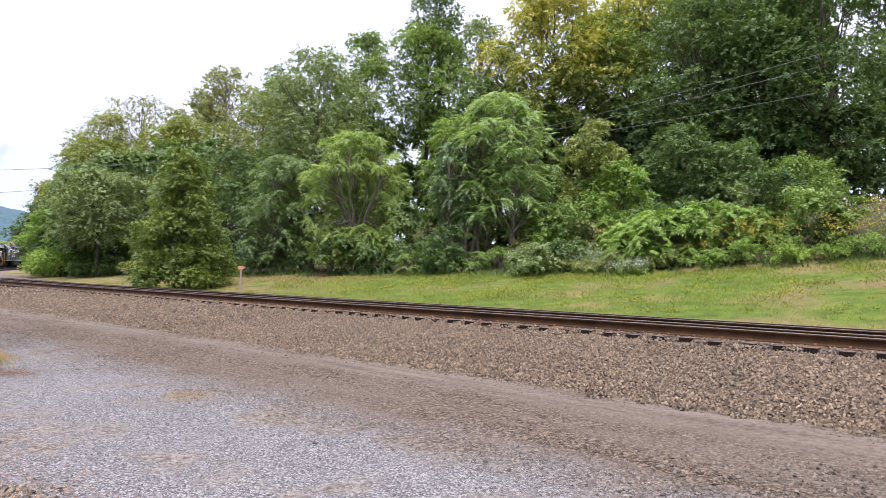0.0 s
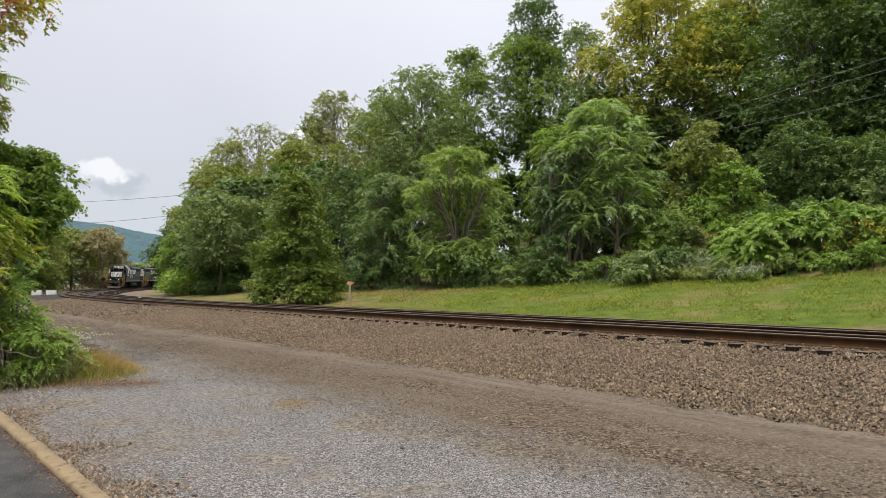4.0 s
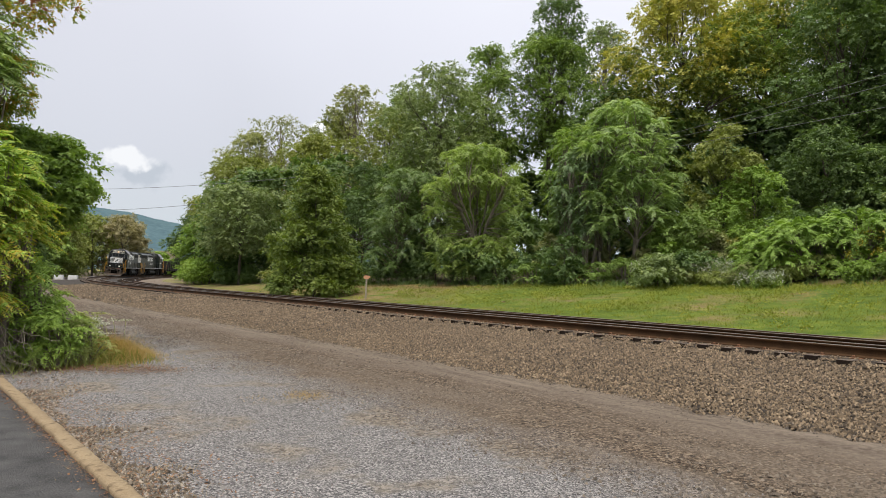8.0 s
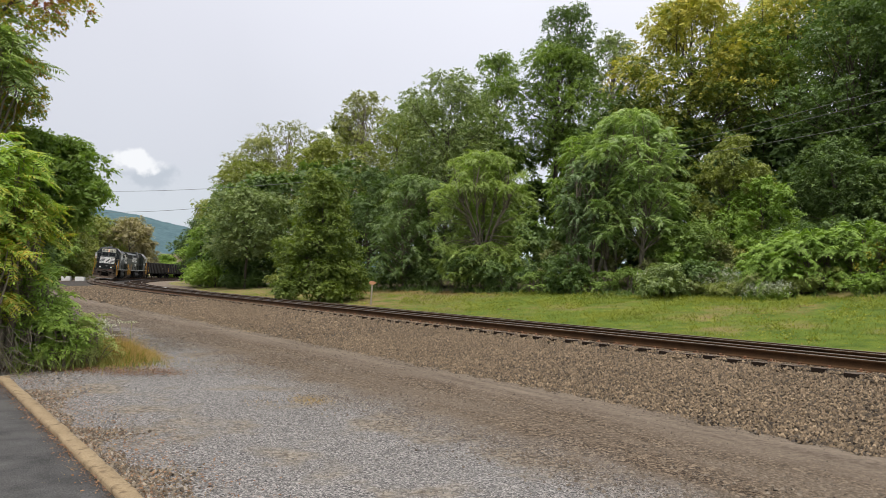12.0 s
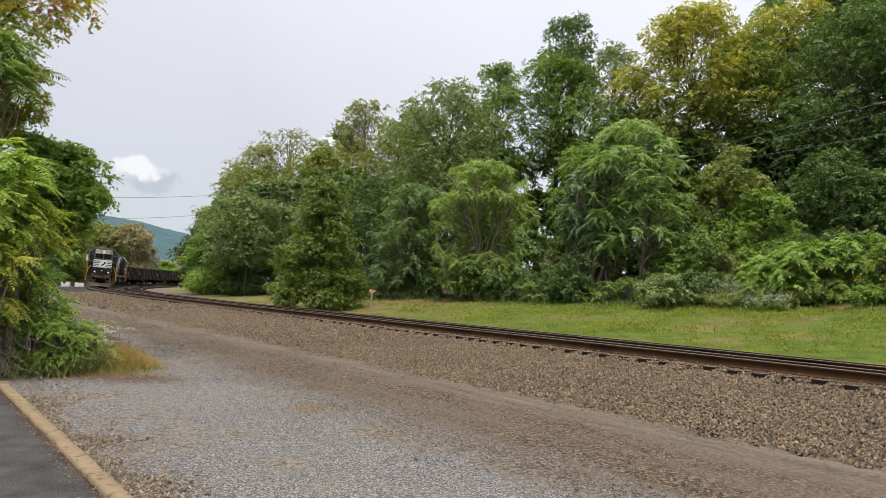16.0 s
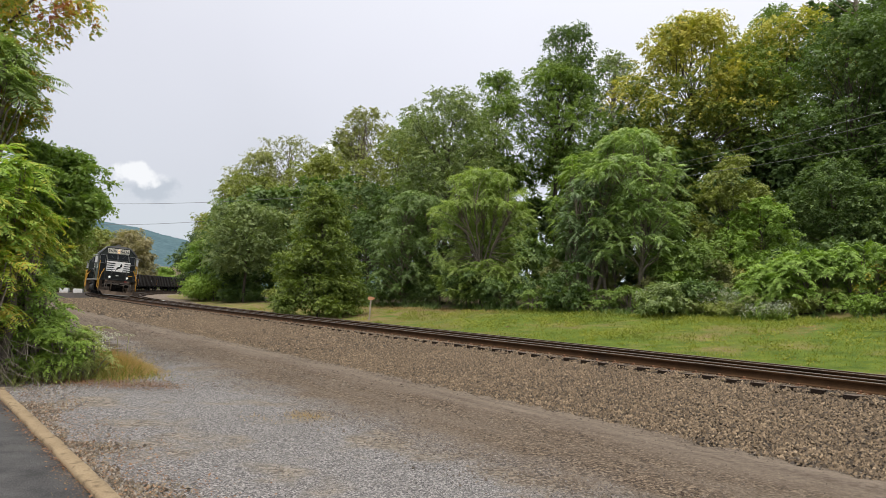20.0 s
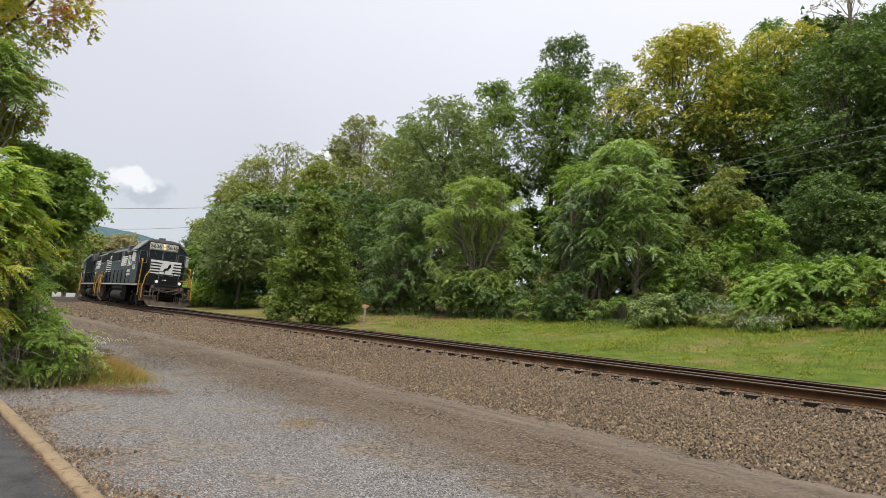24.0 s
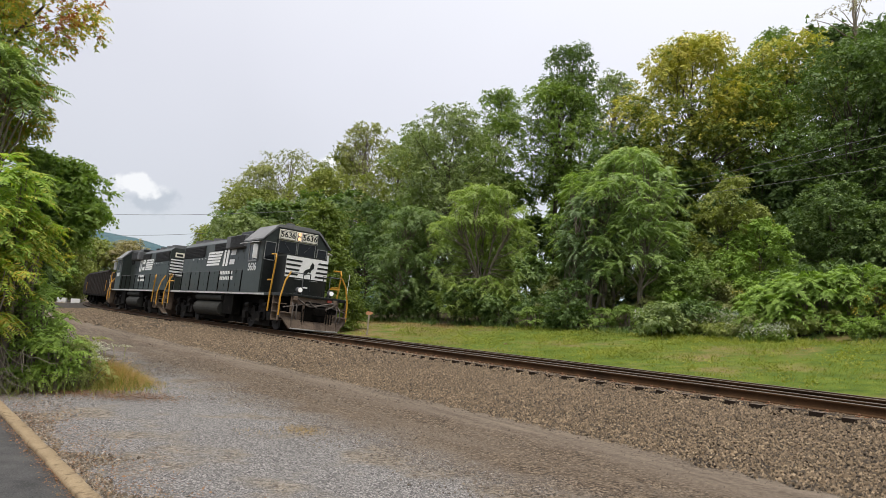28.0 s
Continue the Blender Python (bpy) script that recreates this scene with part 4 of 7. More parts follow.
def sumac(key, x, y, top, bottom, R, mat, rosettes, frond, style="", pairs=8, kind="sumac", base=(0.0, 0.0)):
    """A feathery-leaved small tree: spreading bare stems, each branch tip with a rosette of drooping fronds."""
    rng = np.random.default_rng(int(abs(x * 311 + y * 173)) + 9)
    gz = ground_z(x, y)
    root = tagged(new(kind), TREE_LABELS[{"dark": "dark_frond"}.get(key, key)], kind)
    root.location = (x, y, gz)
    top, bottom = top - gz, max(bottom - gz, 0.2)
    rosettes = rosettes or int(9.5 * R * (top - bottom) / frond)
    cz, hz = (top + bottom) / 2, (top - bottom) / 2
    T = []
    ang = rng.uniform(0, 6.28)
    while len(T) < rosettes:
        z = rng.uniform(-1, 1)
        prof = math.sqrt(max(0.05, 1 - (max(z, 0) ** 2.4))) * (1.0 if style != "vase" else 0.72 + 0.28 * (z + 1) / 2)
        th = rng.uniform(0, 2 * np.pi)
        prof *= 0.88 + 0.16 * math.cos(3 * th + ang)
        r = R * 0.90 * prof * (rng.random() ** 0.4)
        if style == "tall" and z < -0.2 and r > 0.75 * R:
            continue
        if style == "vase" and -0.45 < z < 0.35 and math.cos(th + 1.7) > (0.1 if r < 0.6 * R else 0.55):
            continue
        T.append((r * math.cos(th), r * math.sin(th), cz + z * hz * 0.92))
    T = np.array(T)
    per = 9
    m = len(T) * per
    b = np.repeat(T, per, 0) + rng.normal(0, 0.05, (m, 3))
    outw = unit(np.repeat(T * [1, 1, 0], per, 0) + 1e-6)
    th = rng.uniform(0, 2 * np.pi, m)
    arch = kind == "shrub"
    d0 = unit(np.stack([np.cos(th), np.sin(th), rng.uniform(0.1, 1.8, m) if arch else rng.uniform(-0.55, 0.75, m)], 1) + outw * 0.45)
    L = frond * rng.uniform(0.65, 1.15, m)
    near = key.startswith("near")
    V, k = frond_leaflets(b, d0, L, rng.uniform(0.5, 0.9, m) if arch else rng.uniform(0.25, 0.75, m), pairs, rng, 0.26 if near else 0.25, 0.24 if near else 0.36, near)
    child("foliage", np_mesh("foliage", V, np.arange(len(V)).reshape(-1, k), mat), root)
    stems = 8 if style == "vase" else 4 if style == "tall" else 3
    if kind == "shrub":
        stems = 6
    heads = []
    for i in range(stems):
        a = i / stems * 2 * np.pi + rng.uniform(-0.4, 0.4)
        spread = R * (0.46 if style == "vase" else 0.4 if style == "tall" else 0.3)
        foot = np.array([math.cos(a), math.sin(a), 0]) * (0.06 if style == "vase" else R * 0.3)
        foot[:2] += base
        foot[2] = 2.4 if style == "vase" else -0.1
        hd = np.array([math.cos(a) * spread, math.sin(a) * spread, bottom + (top - bottom) * rng.uniform(0.55, 0.8)])
        r0 = (0.022 * (top ** 0.7) + 0.015) * (0.62 if style == "vase" else 1.0)
        heads.append((foot, hd, r0, limb(foot, hd, r0, r0 * 0.5, rng, 5, 0.05)))
        if style == "vase" and i == 0:
            heads[0][3].extend(limb((base[0], base[1], -0.1), foot, r0 * 1.9, r0 * 1.3, rng, 4, 0.03))
    for p in T[:: (1 if len(T) < 120 else 2)]:
        foot, hd, r0, rows = min(heads, key=lambda q: np.hypot(*(q[1] - p)[:2]))
        t = np.clip((p[2] - 0.8) / max(hd[2], 0.5) * 0.75, 0.15, 1.0)
        rows += limb(foot + (hd - foot) * t, p, r0 * 0.4, 0.008, rng, 3, 0.12)
    for h in heads:
        V, F = tubes(h[3])
        child("stem", np_mesh("stem", V, F, PALE_BARK), root)
    return root


# the wood inside the bend, from its far end towards the viewer
tree("far_edge", -26.0, 74.0, 6.8, 0.6, 2.0, LEAF_BRIGHT, 6500, 0.26, "")
tree("mid", -28.0, 79.0, 8.2, 0.7, 2.7, LEAF_DARK, 6500, 0.30, "")
tree("fill", -24.0, 78.5, 8.8, 0.7, 3.4, LEAF_DARK, 6500, 0.32, "")
tree("olive", -24.3, 85.7, 16.0, 1.8, 5.9, LEAF_OLIVE, 11000, 0.44, "")
tree("hollow", -18.3, 63.9, 9.7, 2.7, 4.3, LEAF_GREY, 10000, 0.33, "")
tree("thin", -21.7, 94.3, 23.3, 8.4, 5.9, LEAF_PALE, 5200, 0.38, "thin")
tree("olive", -14.7, 81.6, 17.9, 3.6, 5.8, LEAF_OLIVE, 10000, 0.40, "")
tree("light", -11.0, 91.2, 26.8, 8.6, 5.3, LEAF_PALE, 7500, 0.42, "thin")
tree("cone", -7.4, 41.9, 8.2, -0.0, 2.9, LEAF_CONE, 22000, 0.20, "cone")
tree("mid", -6.4, 59.8, 11.2, 0.7, 4.0, LEAF_DARK, 10000, 0.30, "")
tree("mid", -5.1, 73.5, 19.3, 5.5, 4.6, LEAF_OLIVE, 9000, 0.36, "")
tree("broad", 0.3, 59.5, 19.9, 2.5, 5.5, LEAF_GREY, 20000, 0.30, "")
sumac("dark", -2.0, 49.9, 9.5, 0.6, 3.5, LEAF_FROND_DARK, 0, 0.95, "")
tree("tall", 5.0, 65.4, 23.6, 4.3, 3.6, LEAF_MID, 14000, 0.33, "")
tree("spire", 12.3, 66.8, 29.2, 18.2, 3.3, LEAF_DARK, 6500, 0.32, "")
tree("tall", 10.8, 65.1, 24.6, 12.7, 4.6, LEAF_MID, 13000, 0.33, "")
tree("thin", 18.7, 74.8, 29.5, 15.9, 3.8, LEAF_GREY, 5500, 0.36, "thin")
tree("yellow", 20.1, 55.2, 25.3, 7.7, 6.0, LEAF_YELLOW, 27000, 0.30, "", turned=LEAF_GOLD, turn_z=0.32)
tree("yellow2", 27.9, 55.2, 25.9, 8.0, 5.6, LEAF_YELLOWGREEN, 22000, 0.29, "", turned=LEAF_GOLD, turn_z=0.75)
tree("tall", 31.5, 64.6, 30.8, 20.0, 3.8, LEAF_MID, 6000, 0.32, "")
tree("dark", 28.6, 47.4, 22.5, 4.5, 5.0, LEAF_DARK, 20000, 0.27, "")
tree("dark", 33.2, 45.3, 24.7, 4.2, 5.3, LEAF_DARK, 20000, 0.27, "")
tree("dark", 34.6, 41.3, 25.3, 4.1, 5.2, LEAF_DARK, 12000, 0.34, "")
tree("dark", 34.2, 51.0, 26.6, 12.2, 4.7, LEAF_DARK, 12000, 0.31, "")
tree("dark", 38.2, 48.9, 30.5, 12.0, 5.0, LEAF_DARK, 14000, 0.31, "")
tree("dark", 38.6, 40.2, 25.6, 4.3, 4.4, LEAF_DARK, 6000, 0.30, "")
tree("fill", 36.4, 63.0, 31.3, 8.0, 5.8, LEAF_DARK, 8000, 0.46, "")
tree("fill", 42.0, 59.0, 31.7, 7.9, 6.5, LEAF_DARK, 9000, 0.45, "")
tree("fill", 48.8, 56.9, 33.9, 8.0, 6.7, LEAF_DARK, 9000, 0.45, "")
tree("fill", 27.2, 65.1, 27.5, 7.9, 6.0, LEAF_DARK, 8000, 0.46, "")
tree("fill", -20.5, 70.0, 7.6, 0.7, 4.3, LEAF_DARK, 5000, 0.34, "")
tree("olive", -26.6, 83.8, 11.6, 1.7, 3.5, LEAF_OLIVE, 5500, 0.42, "")
tree("thin", -25.6, 93.4, 20.5, 8.2, 4.8, LEAF_PALE, 6000, 0.42, "")
tree("olive", -14.6, 93.3, 23.2, 8.6, 4.5, LEAF_OLIVE, 5500, 0.44, "")
tree("mid", -3.1, 79.3, 23.2, 7.9, 4.1, LEAF_MID, 6500, 0.38, "")
tree("bare", 34.3, 56.5, 31.7, 24.3, 3.6, LEAF_BROWN, 700, 0.22, "thin")
tree("fill", -2.5, 65.8, 13.3, 1.3, 4.9, LEAF_MID, 9000, 0.34, "")
tree("fill", 16.5, 59.6, 18.4, 1.8, 5.2, LEAF_DARK, 14000, 0.34, "")
tree("fill", 20.1, 53.7, 14.7, 2.0, 4.9, LEAF_DARK, 14000, 0.31, "")
tree("fill", 24.5, 51.7, 14.4, 2.1, 4.7, LEAF_DARK, 14000, 0.31, "")
tree("fill", 28.1, 49.7, 14.1, 2.3, 4.6, LEAF_DARK, 13000, 0.31, "")
tree("fill", 31.4, 45.7, 13.3, 2.4, 4.6, LEAF_DARK, 13000, 0.30, "")
tree("fill", 35.0, 42.7, 13.1, 2.6, 4.6, LEAF_DARK, 8000, 0.30, "")
tree("fill", 3.3, 67.6, 17.8, 1.5, 5.6, LEAF_DARK, 11000, 0.36, "")
tree("fill", -10.1, 73.7, 15.1, 1.3, 6.1, LEAF_DARK, 9000, 0.36, "")
tree("fill", -19.0, 77.8, 13.3, 1.2, 6.5, LEAF_DARK, 9000, 0.40, "")
tree("fill", 13.5, 61.8, 12.7, 1.7, 4.2, LEAF_DARK, 10000, 0.36, "")
tree("fill", 5.9, 55.9, 7.7, 1.4, 3.5, LEAF_DARK, 7000, 0.30, "")
tree("olive_under", 17.9, 41.8, 11.0, 2.8, 2.2, LEAF_OLIVE, 9000, 0.21, "")
tree("under", 18.7, 39.9, 8.0, 2.5, 2.1, LEAF_BRIGHT, 7000, 0.20, "")
tree("under", 24.0, 41.7, 11.0, 3.1, 2.6, LEAF_DARK, 10000, 0.21, "")
tree("under", 26.8, 39.8, 9.7, 3.1, 2.7, LEAF_DARK, 8000, 0.22, "")
tree("under", 29.9, 37.8, 8.5, 3.2, 2.5, LEAF_MID, 7000, 0.22, "")
tree("under", 14.6, 39.9, 5.5, 2.0, 2.8, LEAF_MID, 8000, 0.19, "")
tree("fill", 13.8, 73.6, 19.0, 1.9, 3.1, LEAF_MID, 7000, 0.38, "")
tree("fill", 9.9, 71.8, 12.2, 1.5, 3.6, LEAF_DARK, 5000, 0.36, "")
sumac("young", 8.3, 42.7, 11.0, 5.3, 1.7, LEAF_SUMAC, 46, 0.85, "")
sumac("front", 11.2, 40.7, 12.3, 3.9, 4.0, LEAF_FROND, 300, 0.85, "tall", 11)
sumac("front_side", 8.9, 41.0, 9.4, 3.6, 2.2, LEAF_FROND_BLUE, 110, 0.80, "tall", 11)
sumac("vase", 2.7, 44.8, 10.4, 1.4, 4.2, LEAF_VASE, 0, 0.72, "vase", 9)

# trees beyond the bend, on the far side of the train
for fx, fy, ft, fr, fm in ((-66, 118, 11.5, 5.0, LEAF_OLIVE), (-75, 150, 13.5, 6.0, LEAF_OLIVE), (-69.5, 152, 13.8, 5.3, LEAF_BROWN), (-71.5, 160, 13.2, 4.4, LEAF_BROWN), (-76.5, 190, 6.4, 3.6, LEAF_SUMAC), (-71.5, 185, 4.2, 3.2, LEAF_SUMAC), (-82, 130, 12.5, 6.0, LEAF_OLIVE), (-62, 113, 11.8, 5.0, LEAF_OLIVE), (-63, 108, 11.0, 4.8, LEAF_MID), (-96, 140, 14, 7, LEAF_OLIVE), (-90, 170, 16, 6.5, LEAF_OLIVE), (-78, 172, 15.5, 6.0, LEAF_BROWN)):
    tree("far", fx, fy, ft, 0.2, fr, fm, 15000, 0.42)

# the shrub beside the rails at the bend, and low growth along the wood's foot
tree("bend_shrub", -23.2, 70.3, 2.9, 0.2, 2.9, LEAF_SUMAC, 5200, 0.22, "", "shrub")
tree("bend_shrub", -25.4, 72.6, 2.2, 0.2, 2.0, LEAF_SUMAC, 3600, 0.22, "", "shrub")


def kept_clear(x, y):
    """True in the dark hollow at the bend and before the trunks of the large tree of heaven."""
    return math.hypot(x + 17.2, y - 61.5) < 3.4 or math.hypot(x - 10.6, y - 38.6) < 3.0


def wood_foot():
    rng = np.random.default_rng(44)
    mats = [LEAF_MID, LEAF_DARK, LEAF_BRIGHT, LEAF_OLIVE, LEAF_DARK, LEAF_GREY]
    for i in range(46):
        s = 44 - 1.75 * i + rng.normal(0, 0.5)
        u = np.interp(s, [-40, -20, -5, 5, 15, 25, 45], [20, 19, 19.0, 18, 17.0, 15, 12]) + rng.uniform(-0.3, 2.6) + (2.6 if -12 < s < 9 else 0)
        x, y, a = line_at(s, u)
        if kept_clear(x, y):
            continue
        g = ground_z(x, y)
        h = rng.uniform(1.6, 3.2) * (1.15 if s < 4 else 1.0)
        # from s 12 to 34 the wood's low shade is put into darker leaves
        tree("shrub", x, y, g + h, g + 0.1, rng.uniform(1.3, 2.1), LEAF_DARK if 12 < s < 34 else mats[int(rng.integers(len(mats)))], 1700, 0.21, "", "shrub")


wood_foot()


def wires():
    for a, b, sag in (((-12.71, 61.59, 10.1), (-39.0, 75.2, 10.35), 0.25), ((-21.37, 65.7, 8.13), (-40.0, 77.3, 8.22), 0.2), ((16.9, 20.6, 8.85), (11.2, 47.5, 10.2), 0.15), ((16.9, 20.7, 8.42), (11.2, 47.5, 10.0), 0.15), ((16.9, 20.8, 7.55), (11.2, 47.5, 9.7), 0.15)):
        cu = bpy.data.curves.new("power_line", "CURVE")
        cu.dimensions, cu.bevel_depth, cu.bevel_resolution = "3D", 0.020 if a[0] < 0 else 0.011, 1
        sp = cu.splines.new("POLY")
        sp.points.add(16)
        for i, p in enumerate(sp.points):
            t = i / 16
            p.co = (*(a[k] + (b[k] - a[k]) * t - (sag * 4 * t * (1 - t) if k == 2 else 0) for k in range(3)), 1)
        cu.materials.append(WIRE)
        tagged(new("power_line", cu), "thin sagging overhead power line", "cable", "power lines")


wires()


def hills():
    # distance haze is mixed into the forest tones as pale blue-grey
    m = surface("hazy_far_forest", (0.052, 0.090, 0.108), (0.096, 0.150, 0.170), 0.010, 1.0, 0, 0, 0.06, (0.076, 0.122, 0.140), 0.004, 0.0)
    rng = np.random.default_rng(8)
    n, k = 220, 14
    a = np.linspace(radians(60), radians(150), n)
    prof = np.interp(np.degrees(a), [60, 100, 108, 111.5, 114, 116.5, 119, 124, 150], [60, 95, 128, 164, 188, 200, 196, 206, 240])
    prof += np.array([6 * noise.noise((i * 0.06, 0, 0)) + 2.0 * noise.noise((i * 0.5, 3, 0)) for i in range(n)])
    V = np.empty((n, k, 3))
    for j in range(k):
        t = j / (k - 1)
        r = 1900 + 700 * t
        V[:, j, 0], V[:, j, 1] = np.cos(a) * r, np.sin(a) * r
        V[:, j, 2] = prof * (r / 2450) * math.sin(min(1, t * 1.1) * math.pi / 2) - 2 + rng.normal(0, 1.5, n) * (j > 0)
    i, j = np.meshgrid(np.arange(n - 1), np.arange(k - 1), indexing="ij")
    q = (i * k + j).ravel()
    tagged(new("backdrop", np_mesh("backdrop", V.reshape(-1, 3), np.stack([q, q + 1, q + k + 1, q + k], 1), m)), "distant wooded ridge with haze in its blue-green colour", "hill", kind="structure")


hills()

# ---- growth at the edge of the lot, close to the viewer ----
TREE_LABELS["near_fern"] = "low light green ferny herb at the lot's edge"
TREE_LABELS["near_frond"] = "overhanging branch of long feathery green leaves"
tree("near_rust", -7.96, 12.66, 8.76, 6.11, 1.16, LEAF_RUST, 3400, 0.10, "", foot=(-2.0, 0.7), turned=LEAF_RED, turn_z=-0.1)
tree("near_rust", -9.69, 13.26, 10.00, 3.2, 1.30, LEAF_NEAR, 15000, 0.11, "", turned=LEAF_RUST, turn_z=0.25)
tree("near_rust", -8.39, 12.61, 6.15, 4.08, 0.76, LEAF_RUST, 4200, 0.10, "", foot=(-1.2, 0.5), turned=LEAF_GOLD, turn_z=0.4)
sumac("near_frond", -8.05, 11.81, 6.10, 4.45, 0.72, LEAF_FROND, 34, 0.60, "", 14, base=(-1.1, 0.3))
tree("near_broad", -7.79, 13.91, 4.33, 2.51, 0.97, LEAF_NEAR, 8000, 0.115, "", foot=(-1.1, 0.2))
tree("near_broad", -8.42, 13.51, 4.48, 2.40, 0.84, LEAF_NEAR, 6500, 0.11, "")
sumac("near_sumac", -7.05, 10.96, 3.77, 1.51, 0.66, LEAF_NEARSUMAC, 40, 0.51, "", 15)
sumac("near_sumac", -7.01, 10.40, 2.97, 0.99, 0.57, LEAF_NEARSUMAC, 24, 0.51, "", 15)
sumac("near_sumac", -6.84, 11.17, 2.91, 1.90, 0.39, LEAF_NEARSUMAC, 24, 0.43, "", 15)
# dark leaves stand in for the shaded gaps behind the sumacs
tree("near_low", -8.58, 13.03, 3.63, 0.00, 1.08, LEAF_DARK, 9000, 0.11, "", "shrub")
tree("near_low", -7.72, 12.66, 2.24, 0.00, 0.54, LEAF_NEAR, 5500, 0.10, "", "shrub")
sumac("near_sumac", -6.65, 11.35, 1.72, 0.69, 0.36, LEAF_BRIGHT, 16, 0.45, "", 10)
sumac("near_sumac", -6.89, 11.45, 1.52, 0.68, 0.34, LEAF_BRIGHT, 10, 0.40, "", 10)
sumac("near_fern", -6.20, 11.32, 0.98, 0.10, 0.50, LEAF_SUMAC, 34, 0.34, "", 11, "shrub")
sumac("near_fern", -5.95, 11.65, 0.78, 0.08, 0.42, LEAF_WEED, 24, 0.28, "", 10, "shrub")
sumac("near_fern", -6.55, 11.15, 0.85, 0.10, 0.42, LEAF_NEAR, 24, 0.32, "", 11, "shrub")
tree("near_low", -10.6, 16.0, 3.4, 0.0, 1.1, LEAF_MID, 5000, 0.12, "", "shrub")

# feathery clumps on the bank
for cx, cy, ct, cr in ((15.54, 31.93, 3.8, 1.6), (16.82, 30.88, 4.4, 1.9), (18.81, 30.36, 4.85, 2.1), (20.75, 29.9, 4.5, 2.0), (17.6, 33.0, 4.6, 2.0)):
    g0 = ground_z(cx, cy)
    sumac("clump", cx, cy, ct - 0.25, g0 + 0.3, cr, LEAF_BRIGHT, 70, 0.90, "", 10, "shrub")


def blades(name, mat, s, u, height, width, rng, label, category, lean=0.35):
    """Upright grass blades, one pointed triangle each, joined as one mat."""
    n = len(s)
    x, y, a = line_at(s, u)
    z = bank(s, u)
    th = rng.uniform(0, 2 * np.pi, n)
    dx, dy = np.cos(th), np.sin(th)
    le = rng.normal(0, lean, (n, 2)) * height[:, None]
    b = np.stack([x, y, z - 0.02], 1)
    w = width[:, None] * np.stack([dx, dy, 0 * dx], 1)
    tip = b + np.stack([le[:, 0], le[:, 1], height], 1)
    V = np.stack([b - w, b + w, tip], 1).reshape(-1, 3)
    me = np_mesh(name, V, np.arange(n * 3).reshape(n, 3), mat)
    tagged(new(name, me), label, category, kind="stuff")


def build_grass():
    rng = np.random.default_rng(17)
    n = 92000
    s = 42 - 62 * rng.random(n) ** 0.8
    lim = np.interp(s, [-40, -20, -5, 5, 15, 25, 45], [20, 19, 19.0, 18, 17.0, 15, 12])
    u = 6.6 + (lim - 6.6) * rng.random(n)
    p = patchy(s, u, 0.35, 2.0)
    tuft = patchy(s, u, 1.7, 6.0)
    tall = 0.03 + 0.04 * np.clip(p + 0.4, 0, 1) + 0.20 * np.clip(tuft - 0.15, 0, 1) + 0.12 * np.clip((u - lim + 2.0) / 2.0, 0, 1)
    dryness = patchy(s, u, 0.22, 9.0) - 0.11 + 0.42 * np.clip((s - 17.0) / 6.0, 0, 1) + 0.30 * np.exp(-((s + 4.5) / 3.0) ** 2 - ((u - 10.0) / 2.0) ** 2)
    dry = dryness + rng.normal(0, 0.08, n) > 0.20
    k = ~dry
    blades("grass", GRASS, s[k], u[k], tall[k] * rng.uniform(0.6, 1.6, k.sum()), rng.uniform(0.012, 0.022, k.sum()), rng, "green mown grass on the bank beyond the rails", "grass", 0.8)
    k = dry & (rng.random(n) < 0.6)
    blades("dry_grass", STRAW, s[k], u[k], tall[k] * rng.uniform(0.5, 1.2, k.sum()), rng.uniform(0.010, 0.02, k.sum()), rng, "patches of straw-coloured dry grass on the bank", "grass", 0.8)
    # broad-leaved weeds in the mown grass
    n, m = 5200, 12
    ws, wu = 24 - 40 * rng.random(n), 7.2 + 11.0 * rng.random(n) ** 0.8
    lush = patchy(ws, wu, 0.45, 7.0) > 0.08
    ws, wu, n = np.repeat(ws[lush], m), np.repeat(wu[lush], m), int(lush.sum())
    ws, wu = ws + rng.normal(0, 0.09, n * m), wu + rng.normal(0, 0.09, n * m)
    x, y, a = line_at(ws, wu)
    P = np.stack([x, y, bank(ws, wu) + rng.uniform(0.0, 0.20, n * m)], 1)
    L = rng.uniform(0.03, 0.10, n * m)
    V = leaf_triangles(P, rng.normal(size=(n * m, 3)) + [0, 0, 0.5], rng.normal(0, 0.5, (n * m, 3)) + [0, 0, 1.0], L, L * 0.6)
    tagged(new("meadow_weeds", np_mesh("meadow_weeds", V, np.arange(len(V)).reshape(-1, 3), GRASS)), "low green weeds in the mown grass", "weeds", kind="stuff")
    # taller weeds along the wood's foot
    n = 9000
    s = 40 - 60 * rng.random(n)
    lim = np.interp(s, [-40, -20, -5, 5, 15, 25, 45], [20, 19, 19.0, 18, 17.0, 15, 12])
    u = lim + 0.5 + rng.normal(0, 0.6, n)
    keep = patchy(s, u, 0.8, 4.0) > -0.02
    s, u = s[keep], u[keep]
    n = len(s)
    blades("tall_weeds", LEAF_DARK, s, u, rng.uniform(0.12, 0.5, n), rng.uniform(0.015, 0.05, n), rng, "taller dark green weeds where the grass meets the wood", "weeds", 0.7)
    # tuft at the corner of the near shrubs, and dry tufts in the gravel
    n = 9500
    s, u = rng.normal(3.9, 0.65, n), rng.normal(-9.45, 0.36, n)
    hh = 0.42 * np.exp(-((s - 3.9) ** 2 / 1.6 + (u + 9.6) ** 2 / 0.5)) * rng.uniform(0.4, 1.2, n) + 0.05
    k = rng.random(n) < np.where(s < 3.2, 0.60, 0.92)
